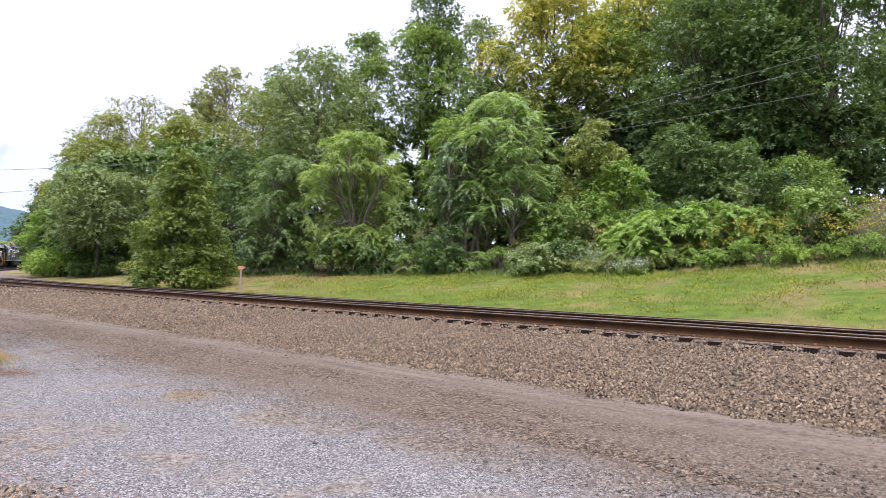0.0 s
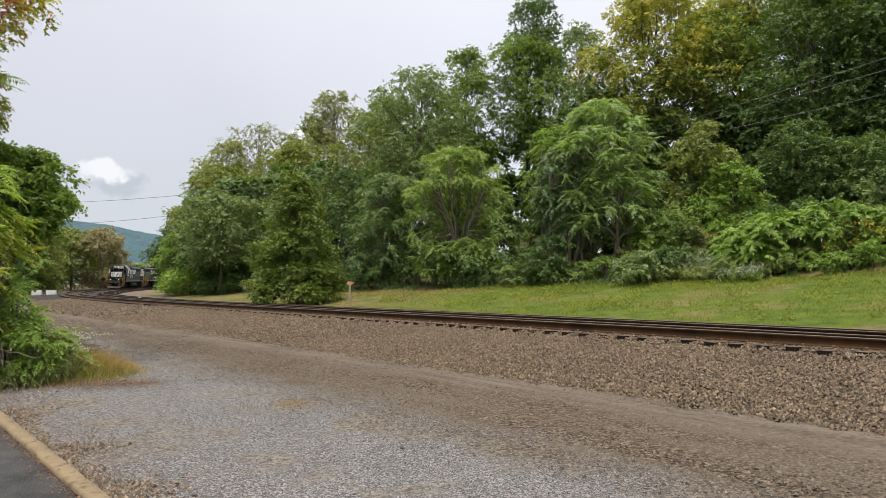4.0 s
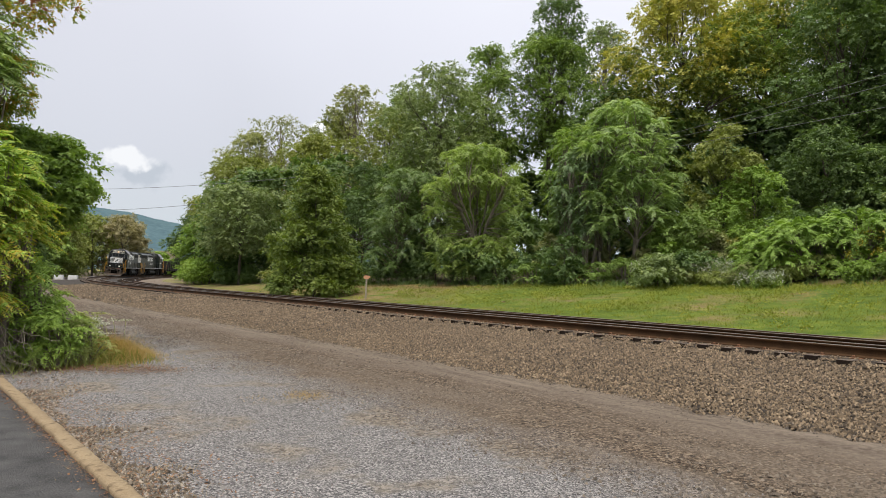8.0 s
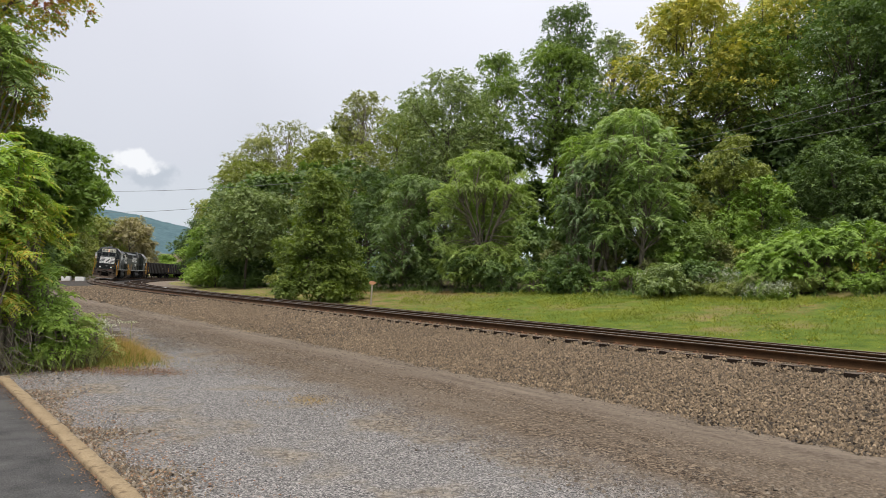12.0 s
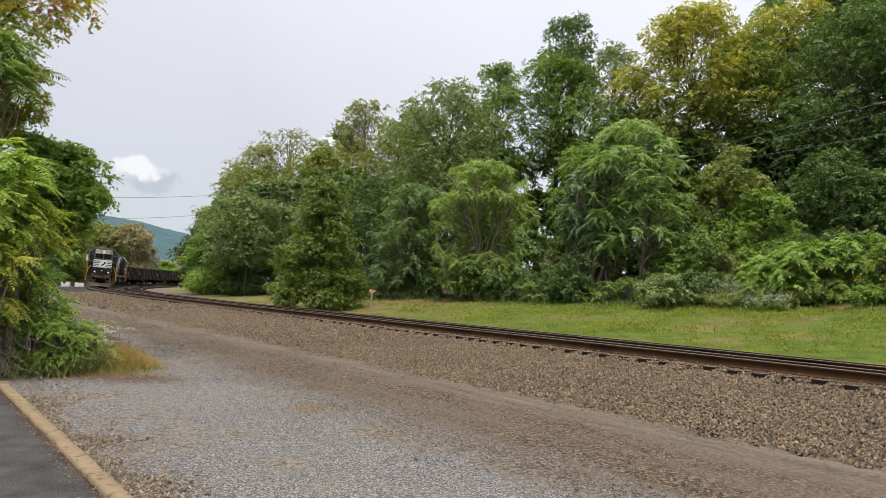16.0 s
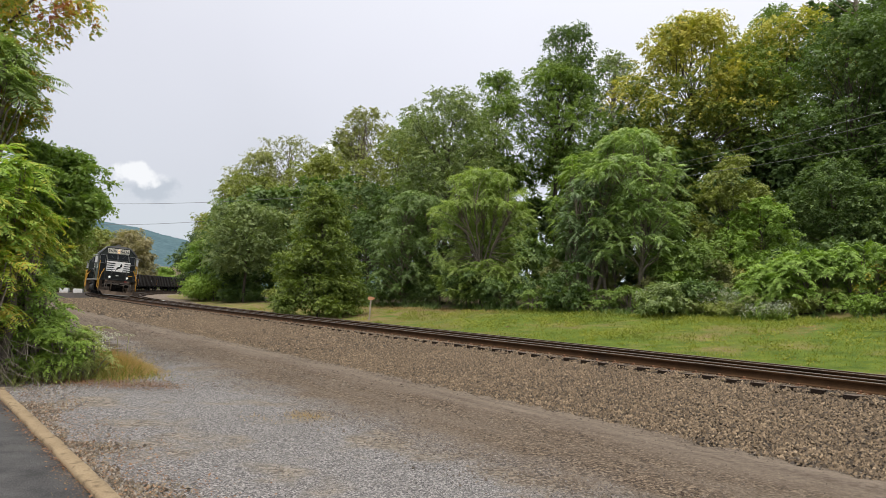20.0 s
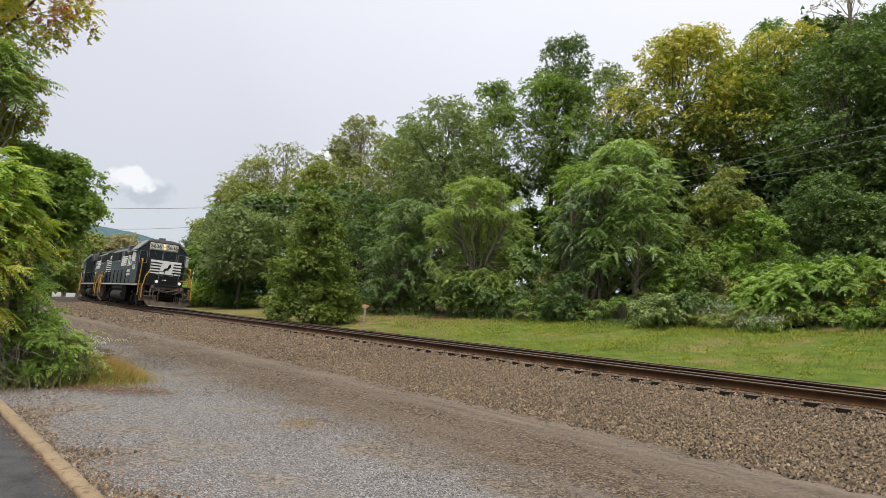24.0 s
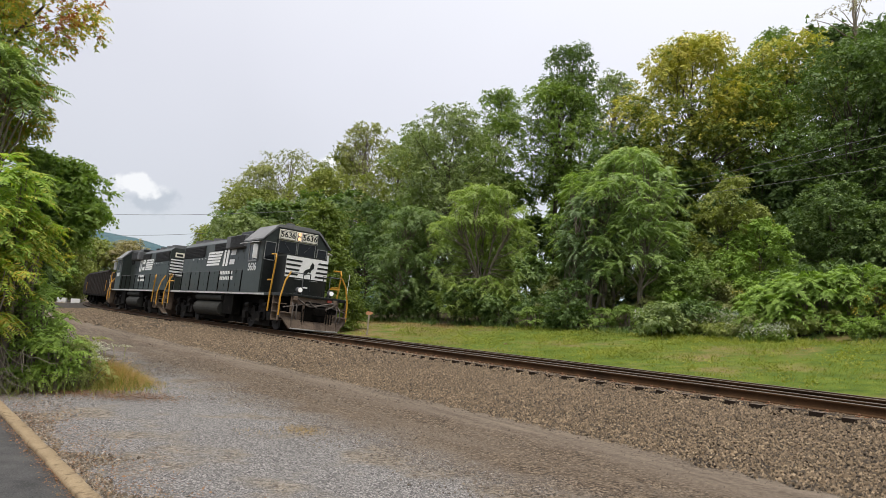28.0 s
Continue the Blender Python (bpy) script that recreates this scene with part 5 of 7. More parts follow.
    blades("verge_grass", RUST_GRASS, s[k], u[k], hh[k], np.full(k.sum(), 0.0035), rng, "rust and straw coloured grass tuft at the lot's edge", "grass", 0.55)
    blades("verge_weeds", GRASS, s[~k], u[~k], hh[~k] * 1.1, np.full((~k).sum(), 0.005), rng, "yellow-green grass tuft at the lot's edge", "grass", 0.55)
    n = 5200
    s, u = rng.normal(3.75, 0.5, n), rng.uniform(-11.2, -9.5, n)
    hh = rng.uniform(0.12, 0.55, n) * np.interp(u, [-11.2, -10.2, -9.5], [1.0, 0.85, 0.5])
    blades("verge_herbs", LEAF_WEED, s, u, hh, rng.uniform(0.003, 0.007, n), rng, "light green herbs and grasses under the shrubs", "weeds", 0.55)
    S, U = [], []
    for cs, cu, cn, sp in ((-1.7, -8.3, 300, 0.17), (-1.5, -8.9, 50, 0.2), (-5.3, -10.8, 160, 0.25), (-4.2, -10.75, 120, 0.3), (1.0, -10.7, 130, 0.4), (0.2, -10.8, 100, 0.4), (-2.4, -10.8, 90, 0.5), (14.5, -4.6, 160, 0.5), (9.0, -4.9, 90, 0.4), (2.8, -9.6, 90, 0.5), (-1.6, -11.22, 120, 0.6), (-3.4, -11.2, 120, 0.7)):
        S += list(rng.normal(cs, sp, cn)); U += list(rng.normal(cu, min(sp, 0.12), cn))
    S, U = np.array(S), np.array(U)
    blades("gravel_weeds", STRAW, S, U, rng.uniform(0.02, 0.08, len(S)), np.full(len(S), 0.0035), rng, "small dry orange weeds growing through the gravel", "weeds", 1.2)


build_grass()


def dry_weeds():
    rng = np.random.default_rng(61)
    n = 900
    s0, u0 = nearest(9.8, 42.6)
    s, u = rng.normal(float(s0[0]), 1.6, n), rng.normal(float(u0[0]), 0.9, n)
    h = rng.uniform(0.2, 1.2, n) * (0.55 + 0.45 * np.sin(s * 3.1 + u * 2.3))
    blades("dry_weeds", STRAW, s, u, h, rng.uniform(0.008, 0.02, n), rng, "tall tan dry weeds behind the tree trunks", "weeds", 0.45)
    for x, y, h, r in ((7.6, 43.2, 3.0, 1.5), (9.8, 42.6, 2.9, 1.5), (12.4, 42.2, 3.2, 1.6)):
        g = ground_z(x, y)
        tree("pale_shrub", x, y, g + h, g + 0.1, r, LEAF_PALE, 1900, 0.20, "", "shrub")
    for x, y, h, r, m in ((13.6, 38.4, 2.0, 1.2, LEAF_SUMAC), (15.4, 37.9, 2.3, 1.3, LEAF_PALE), (17.0, 37.6, 2.1, 1.2, LEAF_SUMAC), (12.3, 39.6, 1.8, 1.0, LEAF_PALE)):
        g = ground_z(x, y)
        tree("pale_shrub", x, y, g + h, g + 0.1, r, m, 2300, 0.17, "", "shrub")
    for x, y, h, r in ((5.6, 40.3, 1.2, 1.3), (7.4, 39.3, 1.35, 1.4), (9.2, 38.5, 1.15, 1.3), (10.8, 38.0, 1.3, 1.2), (12.6, 37.6, 0.95, 1.2)):
        g = ground_z(x, y)
        sumac("fern", x, y, g + h, g + 0.1, r, LEAF_MID, 26, 0.62, "", 9, "shrub")


TREE_LABELS["pale_shrub"] = "pale yellow-green shrub behind the tree trunks"
TREE_LABELS["fern"] = "dark green ferny undergrowth below the tree of heaven"
dry_weeds()


def low_growth():
    rng = np.random.default_rng(71)
    mats = [LEAF_BRIGHT, LEAF_MID, LEAF_SUMAC, LEAF_GREY]
    for i in range(22):
        s = 13 - 1.05 * i + rng.normal(0, 0.3)
        u = np.interp(s, [-20, -5, 5, 15], [19, 19.0, 18, 17.0]) + rng.uniform(0.0, 1.0)
        x, y, a = line_at(s, u)
        if kept_clear(x, y):
            continue
        g = ground_z(x, y)
        tree("shrub", x, y, g + rng.uniform(0.6, 1.25), g + 0.05, rng.uniform(0.7, 1.1), (mats if s < 3 else [LEAF_BRIGHT, LEAF_SUMAC, LEAF_PALE, LEAF_WEED] if x > 11 else [LEAF_MID, LEAF_DARK, LEAF_DARK, LEAF_GREY])[int(rng.integers(4))], 1300, 0.11, "", "shrub")
    for i in range(13):
        s = 46 + 2.1 * i + rng.normal(0, 0.5)
        u = 10.5 + rng.uniform(0, 3.5) + max(0.0, (s - 66) * 0.22)
        x, y, a = line_at(s, u)
        if kept_clear(x, y):
            continue
        g = ground_z(x, y)
        # below s 68 darker leaves carry the shade of the hollow
        tree("shrub", x, y, g + rng.uniform(1.2, 2.6), g + 0.05, rng.uniform(1.6, 2.4), LEAF_DARK if s < 68 else mats[int(rng.integers(4))], 1500, 0.30, "", "shrub")


low_growth()


def flower_patch(name, mat, s0, s1, u0, u1, n, h0, h1, size, label, seed):
    """Wild flowers: leafy stems, each with a loose plume of small blossoms."""
    rng = np.random.default_rng(seed)
    s, u = rng.uniform(s0, s1, n), rng.uniform(u0, u1, n)
    x, y, a = line_at(s, u)
    z = bank(s, u)
    h = rng.uniform(h0, h1, n)
    m = 14
    top = np.stack([x, y, z + h], 1)
    P = np.repeat(top, m, 0) + rng.normal(0, 1, (n * m, 3)) * [0.11, 0.11, 0.08]
    V = leaf_quads(P, rng.normal(size=(n * m, 3)), np.tile([0, 0, 1.0], (n * m, 1)) + rng.normal(0, 0.4, (n * m, 3)), np.full(n * m, size), np.full(n * m, size * 0.8))
    tagged(new(name, np_mesh(name, V, quads(n * m), mat)), label, "flowers", kind="stuff")
    k = 16
    t = rng.random((n, k, 1))
    Q = (np.stack([x, y, z], 1)[:, None] + np.array([0, 0, 1.0]) * (h[:, None, None] * t) + rng.normal(0, 0.10, (n, k, 3)) * [1, 1, 0.3]).reshape(-1, 3)
    d = rng.normal(size=(n * k, 3)) + [0, 0, 0.2]
    V = leaf_quads(Q, d, np.tile([0, 0, 1.0], (n * k, 1)), np.full(n * k, min(0.14, 0.02 + size * 1.8)), np.full(n * k, min(0.05, size * 0.8)))
    tagged(new(name + "_leaves", np_mesh(name + "_leaves", V, quads(n * k), LEAF_MID)), "leafy green stems below the flowers", "weeds", kind="stuff")


flower_patch("goldenrod", GOLD, -8.0, 2.6, 18.6, 22.5, 230, 1.0, 1.9, 0.075, "yellow flowering goldenrod on the bank", 5)
flower_patch("goldenrod", GOLD, 3.0, 9.0, 20.5, 22.0, 30, 1.2, 2.0, 0.07, "a few yellow goldenrod plumes among the shrubs", 6)
flower_patch("white_wildflowers", WHITEFLOWER, 7.0, 13.0, 18.0, 19.4, 150, 0.5, 1.2, 0.075, "pale white wildflowers at the foot of the wood", 7)
flower_patch("white_wildflowers", WHITEFLOWER, 4.5, 7.5, 17.4, 18.3, 80, 0.3, 0.75, 0.075, "pale white wildflowers at the foot of the wood", 8)


def umbels():
    """Flat white flower heads on thin green stalks above the verge."""
    rng = np.random.default_rng(9)
    n, m = 34, 30
    s, u = rng.normal(4.1, 0.40, n), rng.normal(-9.66, 0.17, n)
    x, y, a = line_at(s, u)
    top = np.stack([x, y, rng.uniform(0.42, 0.74, n)], 1)
    w = rng.uniform(0.05, 0.11, (n, 1, 1))
    P = (top[:, None] + rng.normal(0, 1, (n, m, 3)) * w * [0.7, 0.7, 0.14]).reshape(-1, 3)
    V = leaf_quads(P, rng.normal(size=(n * m, 3)), np.tile([0, 0, 1.0], (n * m, 1)) + rng.normal(0, 0.3, (n * m, 3)), np.full(n * m, 0.032), np.full(n * m, 0.026))
    tagged(new("verge_flowers", np_mesh("verge_flowers", V, quads(n * m), WHITEFLOWER)), "flat white flower heads above the verge grass", "flowers", kind="stuff")
    rows = []
    for p in top:
        rows += limb((p[0] + rng.normal(0, 0.08), p[1] + rng.normal(0, 0.08), 0.0), p, 0.004, 0.003, rng, 3, 0.05)
    V, F = tubes(rows, 4)
    tagged(new("flower_stalks", np_mesh("flower_stalks", V, F, LEAF_WEED)), "thin green stalks of the white flowers", "weeds", kind="stuff")


umbels()


def dead_stems():
    rng = np.random.default_rng(31)
    rows = []
    for _ in range(46):
        a = np.array([-6.92 + rng.normal(0, 0.30), 10.88 + rng.normal(0, 0.14), 0.0])
        top = a + np.array([rng.uniform(-0.5, 0.4), rng.uniform(-0.3, 0.2), rng.uniform(0.15, 0.75)])
        end = top + np.array([rng.uniform(-0.1, 0.7), rng.uniform(-0.35, 0.1), rng.uniform(-0.35, -0.05)])
        end[2] = max(end[2], 0.03)
        rows += limb(a, top, 0.006, 0.005, rng, 4, 0.07) + limb(top, end, 0.005, 0.002, rng, 4, 0.07)
    V, F = tubes(rows, 4)
    tagged(new("dead_stems", np_mesh("dead_stems", V, F, WOOD_PALE)), "tangle of dry pale stems under the shrubs", "twigs", kind="stuff")


dead_stems()


def fallen_leaves():
    rng = np.random.default_rng(33)
    n = 12000
    s = rng.uniform(-6.0, 3.2, n)
    u = -11.04 - 0.036 * (s + 4.5) + np.where(rng.random(n) < 0.3, -0.16 - np.abs(rng.normal(0, 0.06, n)), np.abs(rng.normal(0, 0.42, n) * (1 + (s > 1.5) * 1.0)))
    strip = rng.random(n) < 0.58
    w = rng.random(n)
    s = np.where(strip, 3.4 - 1.9 * w + rng.normal(0, 0.30, n), s)
    u = np.where(strip, -11.1 + 2.0 * w + rng.normal(0, 0.22, n), u)
    x, y, a = line_at(s, u)
    P = np.stack([x, y, np.full(n, 0.03)], 1)
    V = leaf_quads(P, rng.normal(size=(n, 3)) * [1, 1, 0.2], np.tile([0, 0, 1.0], (n, 1)) + rng.normal(0, 0.3, (n, 3)), 0.010 + 0.034 * rng.random(n) ** 2.5, 0.007 + 0.022 * rng.random(n) ** 2.5)
    tagged(new("fallen_leaves", np_mesh("fallen_leaves", V, quads(n), LITTER)), "scattered fallen rust and tan leaves along the kerb", "leaves", kind="stuff")


fallen_leaves()


def marker_post():
    x, y = -3.9, 38.4
    g = ground_z(x, y)
    root = tagged(new("marker_post"), "pale wooden marker post with a faded orange board", "post")
    root.location = (x, y, g)
    h = 1.40 - g
    part("post", box(-0.045, 0.045, -0.045, 0.045, -0.1, h - 0.14, 0.01), WOOD_PALE, root)
    bm = prism([(-0.19, h - 0.06), (-0.13, h - 0.17), (0.08, h - 0.17), (0.24, h - 0.05), (0.10, h), (-0.10, h + 0.02)], -0.05, 0.05)
    part("board", bm, ORANGE, root, "faded orange board")
    root.rotation_euler = (0, radians(2.5), 0)


marker_post()


def small_rock(x, y, r, mat, label):
    g = ground_z(x, y)
    rng = np.random.default_rng(int(abs(x * 100)))
    bm = bmesh.new()
    bmesh.ops.create_icosphere(bm, subdivisions=2, radius=r)
    for v in bm.verts:
        v.co *= 0.8 + 0.4 * rng.random()
        v.co.z *= 0.6
    me = bpy.data.meshes.new("rock")
    bm.to_mesh(me)
    bm.free()
    me.materials.append(mat)
    ob = tagged(new("rock", me), label, "rock")
    ob.location = (x, y, g + r * 0.3)


small_rock(3.2, 32.0, 0.08, CONCRETE, "small pale rock lying in the grass")
small_rock(-26.8, 66.5, 0.28, WHITE_PAINT, "pale boulder beside the rails at the bend")


def white_block(x, y, w, d, h):
    root = tagged(new("barrier_block"), "white painted concrete barrier block beside the far road", "barrier", "white blocks")
    root.location, root.rotation_euler = (x, y, 0), (0, 0, radians(8))
    part("block", cross([(-d / 2, 0), (-d / 2, h * 0.3), (-d * 0.36, h), (d * 0.36, h), (d / 2, h * 0.3), (d / 2, 0)], -w / 2, w / 2), WHITE_PAINT, root)
    part("base", box(-w / 2 - 0.05, w / 2 + 0.05, -d / 2 - 0.05, d / 2 + 0.05, -0.05, 0.08), CONCRETE, root)


white_block(-55.0, 95.2, 1.5, 0.6, 0.75)
white_block(-52.2, 95.3, 1.15, 0.6, 0.75)
white_block(-50.3, 95.4, 1.2, 0.6, 0.7)


def far_barn():
    root = tagged(new("barn"), "beige farm barn in the far field", "barn")
    root.location, root.rotation_euler = (-118.0, 300.0, 0.3), (0, 0, radians(20))
    beige = surface("beige_siding", (0.3375, 0.285, 0.195), (0.435, 0.375, 0.27), 1.0, 0.8, 0, 0.1, 6)
    part("wall", box(-5, 5, -3, 3, 0, 7.6), beige, root)
    part("roof", prism([(-5.4, 7.6), (5.4, 7.6), (5.0, 9.4), (-5.0, 9.4)], -3.4, 3.4), beige, root)
    part("doorway", box(-2, 2, -3.06, -2.98, 0.0, 3.2), TIE_WOOD, root)


far_barn()

# ---- the train ----
TRAIN_S = np.array([139.6, 117.4, 98.0, 82.8, 66.8, 56.6, 49.2, 39.1, 31.5, 15.7])
TRAIN_T = np.array([3.0, 8.0, 12.0, 15.0, 18.0, 20.0, 21.5, 23.5, 25.0, 28.0])
TRAIN_FIT = np.polyfit(TRAIN_T, TRAIN_S, 4)


def front_at(t):
    """How far up the line the leading pilot is."""
    return float(np.polyval(TRAIN_FIT, t))


def vehicle_pose(s, half, turn=0.0):
    """The pose of a vehicle whose trucks stand half metres before and behind s."""
    x0, y0, a0 = line_at(s - half, 0.755)
    x1, y1, a1 = line_at(s + half, 0.755)
    m = pose((x0 + x1) / 2, (y0 + y1) / 2, plane_z(0.755), -math.degrees(math.atan(TAN_E)), 0, math.degrees(math.atan2(y0 - y1, x0 - x1)))
    return m @ pose(0, 0, 0, 0, 0, turn)


BLACK = surface("black_paint", (0.00621, 0.007245, 0.0069), (0.01656, 0.01863, 0.01759), 0.9, 0.34, 0, 0.04, 10, (0.01518, 0.01449, 0.01311), 0.7, 0.25)
# lighter copy of the black: the sky's sheen on hood and cab, as colour
HOOD_PAINT = surface("weathered_sky_sheen_black", (0.01345, 0.01808, 0.01548), (0.03095, 0.03998, 0.03456), 0.9, 0.36, 0, 0.04, 10, (0.04036, 0.04766, 0.04032), 0.7, 0.4)
# roof grey carries the sky's pale reflection on the hood top
ROOF_GREY = surface("roof_sheen_grey", (0.05625, 0.0585, 0.0615), (0.1275, 0.1312, 0.135), 1.5, 0.6, 0, 0.05, 15)
# underframe and truck dirt sunk near-black: shade below the deck in the colour
UNDER = surface("shaded_dirty_underframe", (0.00135, 0.00126, 0.001125), (0.0063, 0.0054, 0.0045), 2.5, 0.85, 0, 0.3, 20, (0.0153, 0.01305, 0.0108), 1.6, 0.06)
TRUCK_GREY = surface("shaded_dusty_truck", (0.002178, 0.001906, 0.001634), (0.01307, 0.01089, 0.009257), 3.0, 0.8, 0, 0.3, 20, (0.02724, 0.02342, 0.0196), 2.2, 0.15)
TANK_GREY = surface("dusty_tank", (0.021, 0.0215, 0.01947), (0.0504, 0.04945, 0.04407), 1.5, 0.7, 0, 0.1, 20, (0.0336, 0.03225, 0.02665), 1.3, 0.1)
# cab roof paled for the sky's highlights, with dirt spots
CAB_ROOF = surface("sheen_pale_cab_roof", (0.1, 0.1025, 0.105), (0.19, 0.1925, 0.195), 1.5, 0.5, 0, 0.05, 15, (0.08, 0.075, 0.07), 1.1)
PILOT_GREY = surface("dusty_pilot", (0.06533, 0.04796, 0.03656), (0.1961, 0.1479, 0.1125), 2.2, 0.8, 0, 0.15, 20, (0.1634, 0.1249, 0.09374), 1.8, 0.2)
YELLOW = surface("yellow_handrail", (0.4125, 0.2025, 0.015), (0.54, 0.285, 0.02625), 3.0, 0.5, 0, 0.05, 30)
DECAL = surface("white_decal", (0.70, 0.70, 0.68), (0.86, 0.86, 0.84), 2.0, 0.5, 0, 0, 20)
SILL_WHITE = surface("worn_sill_stripe", (0.273, 0.273, 0.2661), (0.5733, 0.5733, 0.5596), 3.0, 0.6, 0, 0, 20)
ALLOY = surface("worn_aluminium", (0.20, 0.20, 0.195), (0.38, 0.38, 0.37), 4.0, 0.45, 0.3, 0.05, 30)
GRILLE = surface("radiator_grille", (0.00375, 0.00375, 0.00375), (0.012, 0.012, 0.012), 2.0, 0.7, 0.3, 0.6, 60)
RUST_CAR = surface("rusty_wagon_side", (0.00945, 0.00735, 0.0063), (0.02887, 0.01995, 0.01575), 1.1, 0.8, 0, 0.15, 12, (0.01837, 0.01575, 0.0147), 0.7)
CREAM = surface("cream_number_board", (0.70, 0.67, 0.56), (0.86, 0.83, 0.72), 3.0, 0.5, 0, 0, 20)
HOSE = surface("grey_hose", (0.06, 0.05063, 0.0441), (0.1125, 0.0945, 0.0819), 4.0, 0.7, 0, 0.1, 30)
RED = surface("red_lens", (0.225, 0.03, 0.0225), (0.3375, 0.0675, 0.045), 4.0, 0.35, 0, 0, 30)
WHEEL_STEEL = surface("wheel_steel", (0.004125, 0.0033, 0.002888), (0.01444, 0.01155, 0.0099), 4.0, 0.7, 0.2, 0.1, 30)


def glass_material():
    m, nt, p, N, L = material("dark_cab_glass")
    p.inputs["Base Color"].default_value = (0.006, 0.008, 0.009, 1)
    p.inputs["Specular IOR Level"].default_value = 0.3
    p.inputs["Roughness"].default_value = 0.06
    return m


def lamp_material(name, colour, strength):
    m, nt, p, N, L = material(name)
    p.inputs["Base Color"].default_value = (*colour, 1)
    p.inputs["Emission Color"].default_value = (*colour, 1)
    p.inputs["Emission Strength"].default_value = strength
    p.inputs["Roughness"].default_value = 0.2
    return m


GLASS = glass_material()
HEADLIGHT = lamp_material("headlight_lens", (1.0, 0.58, 0.30), 0.75)
DITCHLIGHT = lamp_material("ditch_light_lens", (0.9, 0.88, 0.84), 0.22)

MOVING_TRUCKS, MOVING_WHEELS = [], []


def text_part(name, body, size, m, mat, parent, bold=0.006):
    cu = bpy.data.curves.new(name, "FONT")
    cu.body, cu.size, cu.extrude, cu.offset = body, size, 0.004, bold
    cu.align_x, cu.align_y = "CENTER", "CENTER"
    cu.materials.append(mat)
    ob = new(name, cu)
    ob.parent = parent
    ob.matrix_local = m
    return ob


def flat_shape(points, m, mat, parent, name, depth=0.008):
    """A thin painted plate with the given outline in its own plane."""
    bm = bmesh.new()
    a = [bm.verts.new(m @ Vector((x, y, 0))) for x, y in points]
    b = [bm.verts.new(m @ Vector((x, y, depth))) for x, y in points]
    bm.faces.new(a[::-1])
    bm.faces.new(b)
    for i in range(len(a)):
        j = (i + 1) % len(a)
        bm.faces.new((a[i], a[j], b[j], b[i]))
    bmesh.ops.recalc_face_normals(bm, faces=bm.faces)
    return part(name, bm, mat, parent)


def wheelset(parent, x, radius, gauge=0.755):
    bm = bmesh.new()
    for sy in (-1, 1):
        add_rod(bm, (0, sy * (gauge - 0.06), 0), (0, sy * (gauge + 0.07), 0), radius, seg=24)
        add_rod(bm, (0, sy * (gauge - 0.09), 0), (0, sy * (gauge - 0.06), 0), radius + 0.03, seg=24)
        add_rod(bm, (0, sy * (gauge + 0.07), 0), (0, sy * (gauge + 0.12), 0), radius * 0.42, seg=12)
        for k in range(6):
            a = k * math.pi / 3
            add_rod(bm, (math.cos(a) * radius * 0.62, sy * (gauge + 0.07), math.sin(a) * radius * 0.62), (math.cos(a) * radius * 0.62, sy * (gauge + 0.085), math.sin(a) * radius * 0.62), 0.06, seg=8)
    add_rod(bm, (0, -1.0, 0), (0, 1.0, 0), 0.09, seg=12)
    w = part("wheelset", bm, WHEEL_STEEL, parent)
    w.location = (x, 0, radius)
    MOVING_WHEELS.append((w, x, radius))
    return w


def loco_truck(parent, x):
    bm = bmesh.new()
    for sy in (-1, 1):
        o = prism([(-1.85, 0.62), (-1.72, 0.86), (-0.55, 0.92), (-0.42, 0.72), (0.42, 0.72), (0.55, 0.92), (1.72, 0.86), (1.85, 0.62), (1.55, 0.52), (1.0, 0.60), (0.55, 0.34), (-0.55, 0.34), (-1.0, 0.60), (-1.55, 0.52)], sy * 1.02 - 0.06, sy * 1.02 + 0.06)
        me = bpy.data.meshes.new("tmp")
        o.to_mesh(me)
        o.free()
        bm.from_mesh(me)
        bpy.data.meshes.remove(me)
        for ax in (-1.37, 1.37):
            add_box(bm, ax - 0.19, ax + 0.19, sy * 1.13 - 0.09, sy * 1.13 + 0.09, 0.36, 0.70, 0.02)
        add_box(bm, -0.46, 0.46, sy * 1.12 - 0.10, sy * 1.12 + 0.10, 0.30, 0.40)
        for k in range(5):
            add_box(bm, -0.42, 0.42, sy * 1.12 - 0.08, sy * 1.12 + 0.08, 0.43 + k * 0.055, 0.465 + k * 0.055)
        for cx in (-0.95, 0.95):
            add_rod(bm, (cx - 0.22, sy * 1.18, 0.98), (cx + 0.22, sy * 1.18, 0.98), 0.13, seg=12)
            add_rod(bm, (cx, sy * 1.16, 0.9), (cx, sy * 1.16, 0.42), 0.035, seg=6)
    add_box(bm, -0.3, 0.3, -1.0, 1.0, 0.55, 1.25)
    # inner block added to fill the shaded gap between the wheels
    add_box(bm, -1.95, 1.95, -0.64, 0.64, 0.09, 1.10)
    for sy in (-1, 1):
        add_box(bm, -0.82, 0.82, sy * 0.82 - 0.06, sy * 0.82 + 0.06, 0.12, 0.50)
        for cx in (-2.02, 2.02):
            add_box(bm, cx - 0.10, cx + 0.10, sy * 0.85 - 0.12, sy * 0.85 + 0.12, 0.12, 0.80)
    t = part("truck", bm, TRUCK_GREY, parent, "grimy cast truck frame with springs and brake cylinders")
    t.location = (x, 0, 0)
    for ax in (-1.37, 1.37):
        wheelset(t, ax, 0.508)
    MOVING_TRUCKS.append((t, x))
    return t


